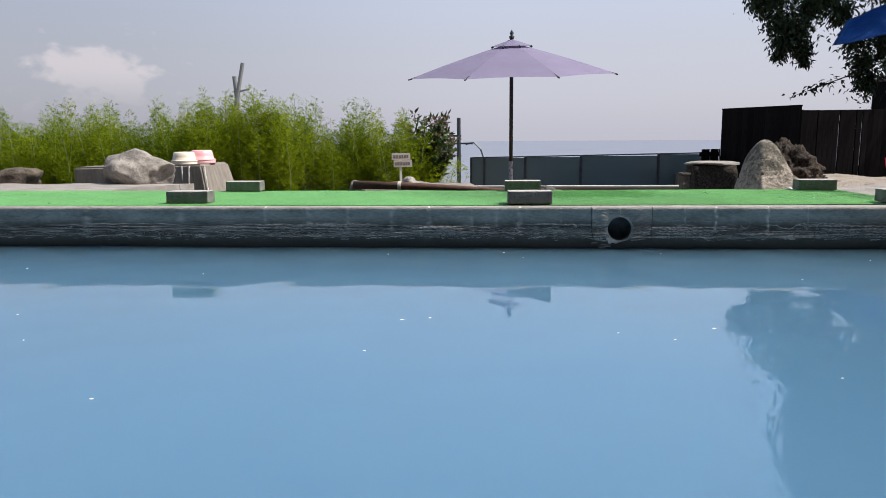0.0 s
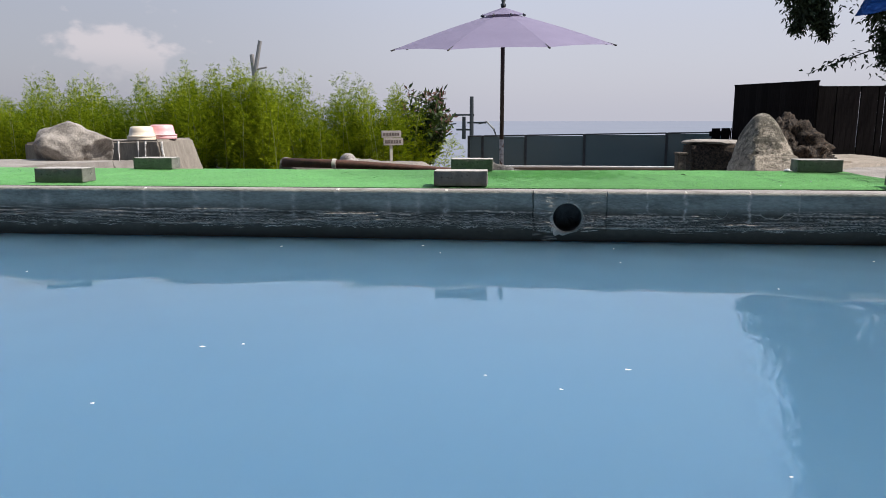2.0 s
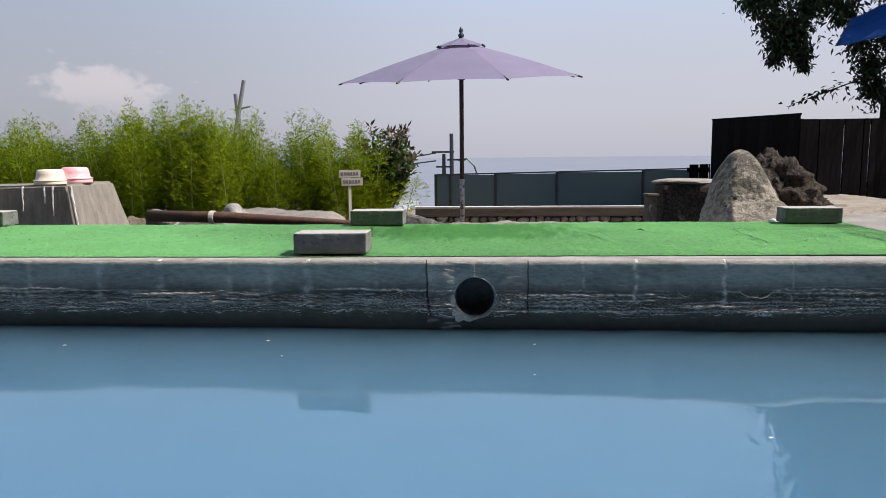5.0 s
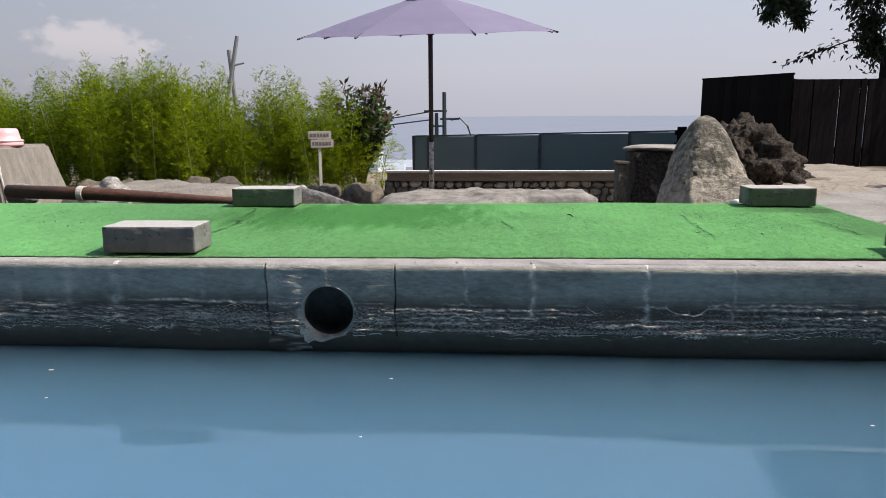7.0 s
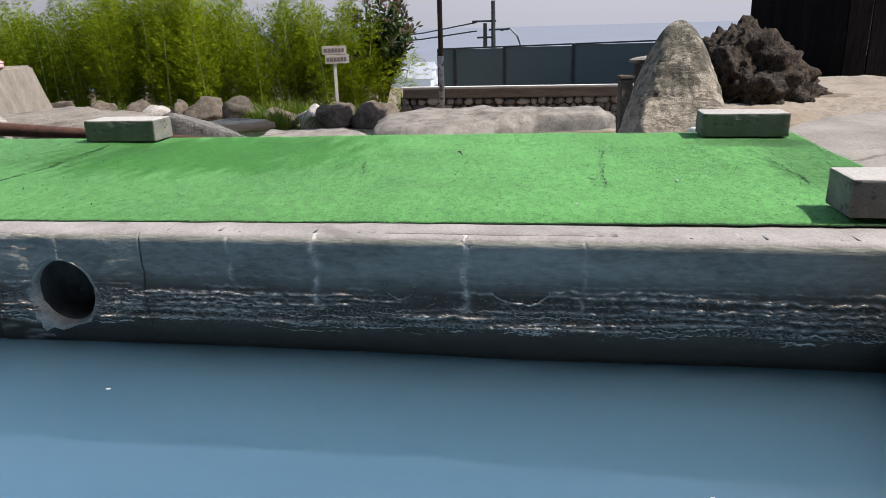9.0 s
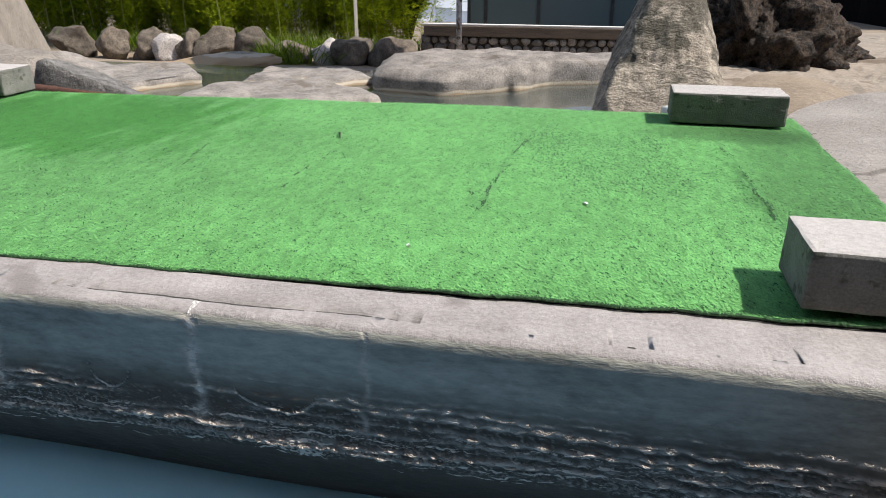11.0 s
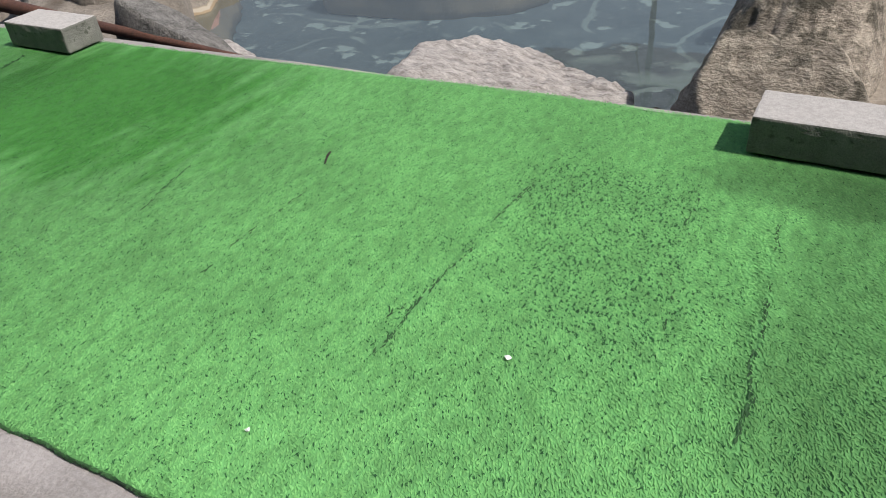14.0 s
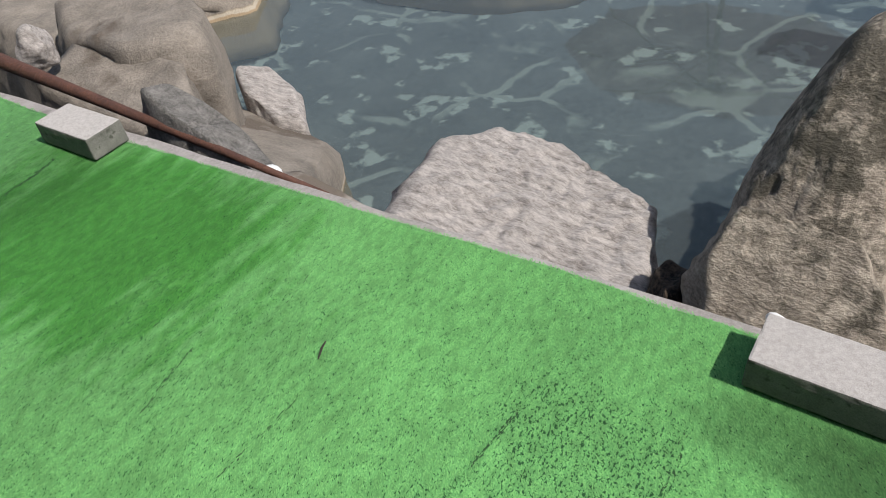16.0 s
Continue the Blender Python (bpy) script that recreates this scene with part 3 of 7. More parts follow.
def clear_water_mat():
    m = bpy.data.materials.new("clear_still_water")
    m.use_nodes = True
    n, l = m.node_tree.nodes, m.node_tree.links
    n.remove(n["Principled BSDF"])
    tr, gl, fr, ms = n.new("ShaderNodeBsdfTransparent"), n.new("ShaderNodeBsdfGlossy"), n.new("ShaderNodeFresnel"), n.new("ShaderNodeMixShader")
    tr.inputs[0].default_value = (0.72, 0.79, 0.81, 1)
    gl.inputs["Roughness"].default_value = 0.02
    fr.inputs["IOR"].default_value = 1.42
    co = n.new("ShaderNodeTexCoord")
    w = n.new("ShaderNodeTexNoise")
    w.inputs["Scale"].default_value, w.inputs["Detail"].default_value = 5, 2
    l.new(co.outputs["Object"], w.inputs["Vector"])
    bp = n.new("ShaderNodeBump")
    bp.inputs["Strength"].default_value, bp.inputs["Distance"].default_value = 0.05, 0.02
    l.new(w.outputs[0], bp.inputs["Height"])
    l.new(bp.outputs[0], gl.inputs["Normal"])
    l.new(fr.outputs[0], ms.inputs[0])
    cloudy, df = n.new("ShaderNodeMixShader"), n.new("ShaderNodeBsdfDiffuse")  # a little turbid
    cloudy.inputs[0].default_value, df.inputs[0].default_value = 0.22, (0.17, 0.20, 0.20, 1)
    l.new(tr.outputs[0], cloudy.inputs[1])
    l.new(df.outputs[0], cloudy.inputs[2])
    l.new(cloudy.outputs[0], ms.inputs[1])
    l.new(gl.outputs[0], ms.inputs[2])
    l.new(ms.outputs[0], n["Material Output"].inputs[0])
    return m


def glass_mat():
    m = bpy.data.materials.new("smoked_teal_panel")
    m.use_nodes = True
    n, l = m.node_tree.nodes, m.node_tree.links
    b = n["Principled BSDF"]
    b.inputs["Base Color"].default_value = (0.105, 0.14, 0.148, 1)
    b.inputs["Roughness"].default_value = 0.25
    tr, ms = n.new("ShaderNodeBsdfTransparent"), n.new("ShaderNodeMixShader")
    tr.inputs[0].default_value = (0.5, 0.62, 0.64, 1)
    ms.inputs[0].default_value = 0.15
    l.new(b.outputs[0], ms.inputs[1])
    l.new(tr.outputs[0], ms.inputs[2])
    l.new(ms.outputs[0], n["Material Output"].inputs[0])
    return m


def fabric_mat():
    m = mat("faded_lilac_canvas", (0.235, 0.205, 0.315), (0.29, 0.255, 0.38), 3, 0.85, 0.15, 150)
    n, l = m.node_tree.nodes, m.node_tree.links
    b = n["Principled BSDF"]
    tr, ms = n.new("ShaderNodeBsdfTranslucent"), n.new("ShaderNodeMixShader")
    l.new(b.inputs["Base Color"].links[0].from_socket, tr.inputs[0])
    ms.inputs[0].default_value = 0.32
    l.new(b.outputs[0], ms.inputs[1])
    l.new(tr.outputs[0], ms.inputs[2])
    l.new(ms.outputs[0], n["Material Output"].inputs[0])
    return m


M_MILK, M_CLEAR, M_GLASS, M_FABRIC = milky_water_mat(), clear_water_mat(), glass_mat(), fabric_mat()
M_POOLBED = mat("mottled_pool_bed", (0.065, 0.078, 0.090), (0.155, 0.172, 0.178), 3, 0.9, 0.2, 30, spots=((0.36, 0.40, 0.37), 7.0, 0.585))
def veined(m, scale, colour):
    """Pale thin branching lines of mineral scale."""
    n, l = m.node_tree.nodes, m.node_tree.links
    b = n["Principled BSDF"]
    co, no, mx, vo = n.new("ShaderNodeTexCoord"), n.new("ShaderNodeTexNoise"), n.new("ShaderNodeMixRGB"), n.new("ShaderNodeTexVoronoi")
    no.inputs["Scale"].default_value, no.inputs["Detail"].default_value = 2.2, 4
    l.new(co.outputs["Object"], no.inputs["Vector"])
    mx.inputs[0].default_value = 0.22
    l.new(co.outputs["Object"], mx.inputs[1])
    l.new(no.outputs["Color"], mx.inputs[2])
    vo.feature = "DISTANCE_TO_EDGE"
    vo.inputs["Scale"].default_value = scale
    l.new(mx.outputs[0], vo.inputs["Vector"])
    r, k, mu, cm = n.new("ShaderNodeMapRange"), n.new("ShaderNodeMapRange"), n.new("ShaderNodeMath"), n.new("ShaderNodeMixRGB")
    r.inputs["From Min"].default_value, r.inputs["From Max"].default_value = 0.030, 0.014
    k.inputs["From Min"].default_value, k.inputs["From Max"].default_value = 0.46, 0.56
    l.new(vo.outputs["Distance"], r.inputs["Value"])
    l.new(no.outputs[0], k.inputs["Value"])
    mu.operation = "MULTIPLY"
    l.new(r.outputs[0], mu.inputs[0])
    l.new(k.outputs[0], mu.inputs[1])
    cm.inputs[2].default_value = (*colour, 1)
    l.new(mu.outputs[0], cm.inputs[0])
    l.new(b.inputs["Base Color"].links[0].from_socket, cm.inputs[1])
    l.new(cm.outputs[0], b.inputs["Base Color"])


veined(M_POOLBED, 1.7, (0.27, 0.30, 0.28))
# haze over the sea is put into its flat pale colour
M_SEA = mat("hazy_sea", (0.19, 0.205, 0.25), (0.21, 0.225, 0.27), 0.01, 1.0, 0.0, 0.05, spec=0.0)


# ---- mesh helpers ----
def mesh_of(bm, name, smooth=False):
    me = bpy.data.meshes.new(name)
    bmesh.ops.recalc_face_normals(bm, faces=bm.faces)
    bm.to_mesh(me)
    bm.free()
    if smooth:
        me.polygons.foreach_set("use_smooth", [True] * len(me.polygons))
    return me


def part(name, bm, material, parent=None, label="", smooth=False):
    ob = new(name, mesh_of(bm, name, smooth))
    ob.data.materials.append(material)
    ob.parent = parent
    if label:
        tagged(ob, label)
    return ob


def empty(name, x=0, y=0, z=0, turn=0):
    ob = new(name)
    ob.matrix_world = pose(x, y, z, 0, 0, turn)
    return ob


def box(bm, x0, y0, z0, x1, y1, z1, bevel=0.0, m=None):
    g = bmesh.ops.create_cube(bm, size=1.0, matrix=Matrix.Translation(((x0 + x1) / 2, (y0 + y1) / 2, (z0 + z1) / 2)) @ Matrix.Diagonal((x1 - x0, y1 - y0, z1 - z0, 1)))
    vs = g["verts"]
    if bevel:
        es = list({e for v in vs for e in v.link_edges})
        r = bmesh.ops.bevel(bm, geom=es, offset=bevel, segments=2, affect="EDGES", profile=0.6)
        vs = list({v for f in r["faces"] for v in f.verts} | {v for v in vs if v.is_valid})
    if m is not None:
        bmesh.ops.transform(bm, matrix=m, verts=vs)
    return vs


def tube(bm, pts, radii, n=8, cap=True):
    """A tapered tube along points."""
    rings = []
    for i, p in enumerate(pts):
        p = Vector(p)
        a = Vector(pts[max(i - 1, 0)])
        b = Vector(pts[min(i + 1, len(pts) - 1)])
        d = (b - a).normalized()
        u = d.orthogonal().normalized() if abs(d.z) > 0.9 else d.cross(Vector((0, 0, 1))).normalized()
        v = d.cross(u)
        r = radii[i] if isinstance(radii, (list, tuple)) else radii
        rings.append([bm.verts.new(p + r * (math.cos(2 * math.pi * k / n) * u + math.sin(2 * math.pi * k / n) * v)) for k in range(n)])
    for i in range(len(rings) - 1):
        for k in range(n):
            bm.faces.new((rings[i][k], rings[i][(k + 1) % n], rings[i + 1][(k + 1) % n], rings[i + 1][k]))
    if cap:
        bm.faces.new(rings[0][::-1])
        bm.faces.new(rings[-1])
    return rings


def lathe(bm, profile, n=32):
    rings = [[bm.verts.new((r * math.cos(2 * math.pi * k / n), r * math.sin(2 * math.pi * k / n), z)) for k in range(n)] for r, z in profile]
    for i in range(len(rings) - 1):
        for k in range(n):
            bm.faces.new((rings[i][k], rings[i][(k + 1) % n], rings[i + 1][(k + 1) % n], rings[i + 1][k]))
    return rings


def rock_bm(sx, sy, sz, seed, rough=0.22, cuts=7, detail=4, sharp=0.0, fine=0.03):
    """A worn boulder: a ball cut by planes and roughened, its base at z = 0."""
    rnd = random.Random(seed)
    bm = bmesh.new()
    bmesh.ops.create_icosphere(bm, subdivisions=detail, radius=1.0)
    planes = []
    for _ in range(cuts):
        d = Vector((rnd.uniform(-1, 1), rnd.uniform(-1, 1), rnd.uniform(-0.5, 1))).normalized()
        planes.append((d, rnd.uniform(0.62, 0.88)))
    off = Vector((seed * 3.7, seed * 1.3, seed * 2.1))
    for v in bm.verts:
        p = v.co.copy()
        for d, h in planes:
            over = p.dot(d) - h
            if over > 0:
                p -= d * over * (0.85 + 0.15 * sharp)
        s = 1 + rough * noise.noise(p * 1.3 + off) + fine * 2 * noise.noise(p * 4.1 + off) + fine * noise.noise(p * 9.7 + off)
        v.co = p * s
    lo = min(v.co.z for v in bm.verts)
    hi = max(v.co.z for v in bm.verts)
    wx = max(abs(v.co.x) for v in bm.verts)
    wy = max(abs(v.co.y) for v in bm.verts)
    for v in bm.verts:
        v.co = Vector((v.co.x / wx * sx / 2, v.co.y / wy * sy / 2, (v.co.z - lo) / (hi - lo) * sz))
    return bm


def rock(name, x, y, z, sx, sy, sz, seed, material, label, turn=0, tilt=(0, 0), category="rock", group="", **kw):
    ob = new(name, mesh_of(rock_bm(sx, sy, sz, seed, **kw), name, True))
    ob.data.materials.append(material)
    ob.matrix_world = pose(x, y, z, tilt[0], tilt[1], turn)
    return tagged(ob, label, category, group)


def slab_rock(name, outline, top, slope, base, seed, material, label, rough=0.012, flare=0.06, sharp=0.5, category="rock", group="", n=112, crag=0.35):
    """A broad flat-topped rock: a plan outline, a leaning top, broken edges and rough sides."""
    cx, cy = sum(p[0] for p in outline) / len(outline), sum(p[1] for p in outline) / len(outline)
    reach = []
    for k in range(n):
        a = 2 * math.pi * k / n
        dx, dy = math.cos(a), math.sin(a)
        best = 0.02
        for (xa, ya), (xb, yb) in zip(outline, outline[1:] + outline[:1]):
            ex, ey = xb - xa, yb - ya
            den = dx * ey - dy * ex
            if abs(den) > 1e-9:
                t = ((xa - cx) * ey - (ya - cy) * ex) / den
                u = ((xa - cx) * dy - (ya - cy) * dx) / den
                if t > 0 and -0.001 <= u <= 1.001:
                    best = max(best, t)
        reach.append(best)
    reach = [(reach[k - 1] + 2 * reach[k] + reach[(k + 1) % n]) / 4 for k in range(n)]
    e = 0.10 * (1 - sharp)
    prof = [(0.88 * f, 1.0) for f in ([k / 30 for k in range(3, 30)] if n > 112 else (0.11, 0.23, 0.34, 0.45, 0.57, 0.66, 0.75, 0.83, 0.91))]
    prof += [(0.91, 1.0 - e * 0.3), (0.95, 0.985 - e), (0.98, 0.95 - e), (0.995, 0.90 - e), (1.0, 0.82 - e), (1.0, 0.70), (1.0 + flare * 0.3, 0.55), (1.0 + flare * 0.5, 0.4), (1.0 + flare * 0.8, 0.2), (1.0 + flare, 0.0)]
    off = Vector((seed * 3.1, seed * 1.7, seed * 2.3))
    bm = bmesh.new()

    def place(x, y, h):
        zt = top + slope[0] * x + slope[1] * y
        p = Vector((x, y, base + (zt - base) * h - 0.0))
        q = p + off
        k = rough * (2.2 * noise.noise(q * 2.5) + 1.2 * noise.noise(q * 7) + 0.6 * noise.noise(q * 17) + crag * noise.noise(q * 41) + 0.8 * (crag - 0.35) * noise.noise(q * 83))
        out = Vector((x, y, 0)).normalized() if h < 0.97 else Vector((0, 0, 1))
        if h >= 0.97:
            k *= 0.7
        step = rough * 0.9 * (1 if noise.noise(q * 4.3 + Vector((9, 0, 0))) > 0.1 else 0)
        return p + out * (k + (step if h < 0.9 else 0))

    mid = bm.verts.new(place(0.001, 0.0, 1.0))
    rings = [[bm.verts.new(place(f * reach[k] * math.cos(2 * math.pi * k / n), f * reach[k] * math.sin(2 * math.pi * k / n), h)) for k in range(n)] for f, h in prof]
    for k in range(n):
        bm.faces.new((mid, rings[0][k], rings[0][(k + 1) % n]))
        for i in range(len(rings) - 1):
            bm.faces.new((rings[i][k], rings[i + 1][k], rings[i + 1][(k + 1) % n], rings[i][(k + 1) % n]))
    bm.faces.new(rings[-1][::-1])
    ob = new(name, mesh_of(bm, name, True))
    ob.data.materials.append(material)
    ob.matrix_world = pose(cx, cy, 0)
    return tagged(ob, label, category, group)


def leaves_mesh(name, centres, dirs, lengths, widths, material, parent=None, label="", droop=0.0, seed=1, flat=None):
    """Many narrow two-faced leaves in one mesh, folded at the middle."""
    rs = np.random.RandomState(seed)
    c, d = np.asarray(centres, float), np.asarray(dirs, float)
    d /= np.linalg.norm(d, axis=1)[:, None] + 1e-9
    k = len(c)
    L, W = np.asarray(lengths, float).reshape(-1, 1), np.asarray(widths, float).reshape(-1, 1)
    aim = rs.normal(size=(k, 3))
    if flat is not None:
        aim = aim * flat + np.array((0.0, 0.0, 1.0))
    side = np.cross(d, aim)
    side /= np.linalg.norm(side, axis=1)[:, None] + 1e-9
    mid = c + d * L * 0.5
    tip = c + d * L
    tip[:, 2] -= (droop * L)[:, 0]
    v = np.stack([c, mid + side * W / 2, tip, mid - side * W / 2], 1).reshape(-1, 3)
    me = bpy.data.meshes.new(name)
    me.vertices.add(4 * k)
    me.vertices.foreach_set("co", v.ravel())
    me.loops.add(4 * k)
    me.loops.foreach_set("vertex_index", np.arange(4 * k))
    me.polygons.add(k)
    me.polygons.foreach_set("loop_start", np.arange(k) * 4)
    me.polygons.foreach_set("loop_total", np.full(k, 4))
    me.update(calc_edges=True)
    ob = new(name, me)
    me.materials.append(material)
    ob.parent = parent
    if label:
        tagged(ob, label)
    return ob


# ---- ground, sea, distance ----
def build_ground():
    bm = bmesh.new()
    radii = [0, 4, 8, 12, 15, 20, 30, 50, 90, 160, 300, 700, 1500, 3000, 4800]
    seg = 48
    rows = []
    for r in radii:
        row = []
        for k in range(seg):
            a = 2 * math.pi * k / seg
            x, y = r * math.cos(a), 3 + r * math.sin(a)
            fall = max(0.0, r - 13)
            h = -1.35 - min(0.16 * fall, 30.0) + (0.6 * noise.noise(Vector((x * 0.05, y * 0.05, 3))) if 15 < r < 300 else 0)
            row.append(bm.verts.new((x, y, h)))
        rows.append(row)
    for i in range(1, len(rows) - 1):
        for k in range(seg):
            bm.faces.new((rows[i][k], rows[i][(k + 1) % seg], rows[i + 1][(k + 1) % seg], rows[i + 1][k]))
    bm.faces.new(rows[1])
    ob = part("ground", bm, M_LAND, smooth=True)
    tagged(ob, "dark scrubby hillside falling away towards the sea", "ground", kind="structure")
    bm = bmesh.new()
    vs = [bm.verts.new((4900 * math.cos(2 * math.pi * k / 96), 4900 * math.sin(2 * math.pi * k / 96), -26)) for k in range(96)]
    bm.faces.new(vs)
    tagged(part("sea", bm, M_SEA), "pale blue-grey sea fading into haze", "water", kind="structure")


build_ground()


# ---- pool one: milky spring water and its rim ----
WATER = -0.186
PIPE_X, PIPE_Z, PIPE_R = 0.497, -0.099, 0.054


def build_water():
    bm = bmesh.new()
    box(bm, -9.0, -7.5, -1.25, 1.77, 0.050, WATER)
    tagged(part("pool_water", bm, M_MILK), "milky blue opaque hot spring water, still and reflecting", "water", kind="structure")
    bm = bmesh.new()
    box(bm, -9.2, -7.7, -1.34, 1.69, 0.05, -1.26)
    tagged(part("pool_floor", bm, M_POOLBED), "hidden grey concrete pool floor", "floor", kind="structure")


DRIPS = (0.912, 1.133, 1.30, 0.055, -0.16, -0.35, -0.72, -1.1, -1.5, -1.95, -2.4, -2.9, 0.24, -0.05, -0.52, -0.9, -1.3, -1.72, 0.78)


STRATA = []
strata_rnd = random.Random(77)
for k in range(30):
    STRATA.append((-0.076 - 0.0021 * k + strata_rnd.uniform(-0.0015, 0.0015), strata_rnd.uniform(0, 50), strata_rnd.uniform(0.0004, 0.0011), strata_rnd.uniform(0.0, 0.32), strata_rnd.uniform(0.8, 1.5)))
for k in range(8):
    STRATA.append((-0.052 - 0.0045 * k, strata_rnd.uniform(0, 50), 0.0004, strata_rnd.uniform(0.15, 0.35), 0.35))


def nz(a, b, c):
    return noise.noise(Vector((a, b, c)))


def strata_at(x):
    """The lime ledges that cross the wall at x: height, thickness, weight."""
    out = []
    for z0, ph, th, cut, wt in STRATA:
        m = nz(x * 1.9, ph, 1) + 0.45 * nz(x * 6, ph, 2) + 0.2 * nz(x * 19, ph, 3)
        if m > cut:
            z = z0 + 0.010 * nz(x * 0.9, 0, 4) + 0.006 * nz(x * 3.1, ph, 5) + 0.0040 * nz(x * 14, 1, 6) + 0.0030 * nz(x * 47, ph, 7) + 0.0020 * nz(x * 120, ph, 9)
            out.append((z, th * (0.8 + min(1.2, 2.5 * (m - cut))), wt * min(1.0, 5 * (m - cut)) * max(0.2, min(1.1, 0.75 + 1.1 * nz(x * 75, ph, 8)))))
    return out


def ledge(z, ledges):
    v = 0.0
    for z0, th, wt in ledges:
        d = abs(z - z0) / (th + 0.0008)
        if d < 2.2:
            v = max(v, wt * math.exp(-d * d * 0.7))
    return v


def lime(x, z):
    """How much of the white drips sits on the wall at this place, 0 to 1."""
    v = 0.0
    for k, x0 in enumerate(DRIPS):
        d = abs(x - x0 - 0.010 * nz(z * 28, k, 0) - 0.003 * nz(z * 110, k, 1))
        if d < 0.04 and z > -0.115 - 0.02 * nz(k * 3.3, 1, 1):
            strong = 1.8 if k < 2 else 0.7
            w = (0.0025 + 0.0045 * max(0.0, nz(z * 60, k, 6) + 0.2)) * (2.4 if x0 < 0.2 else 1.6 if k < 2 else 1.0)
            v += strong * math.exp(-(d / w) ** 2) * max(0.0, min(1.0, 0.5 + 1.5 * nz(z * 45, k * 2, 3)))
    return max(0.0, min(1.0, v))


HOLLOWS = ((1.037, 0.022, -0.070, 0.026), (1.212, 0.040, -0.076, 0.022))


def hollow(x, z):
    """Smooth spots without scale (below 0), each with a white lip along its foot (0 to 1)."""
    for x0, w, z0, h in HOLLOWS:
        u = (x - x0) / w
        if abs(u) < 1.05:
            foot = z0 - h * math.sqrt(max(0.0, 1 - u * u)) * (0.85 + 0.25 * nz(x * 60, x0, 2))
            if foot < z < z0 + 0.4 * h:
                return -1.0
            if abs(z - foot + 0.0012) < 0.0016:
                return 1.0
    return 0.0


def crack(x):
    """Depth of the crack along the rim's top."""
    main = 0.010 * math.exp(-((x - 1.17) / 0.17) ** 2) if x > 0.9 else 0.0
    return max(0.0, main + 0.006 * nz(x * 5, 4, 0) + 0.006 * nz(x * 23, 4, 2) + 0.006 * nz(x * 70, 4, 3) - 0.0035)


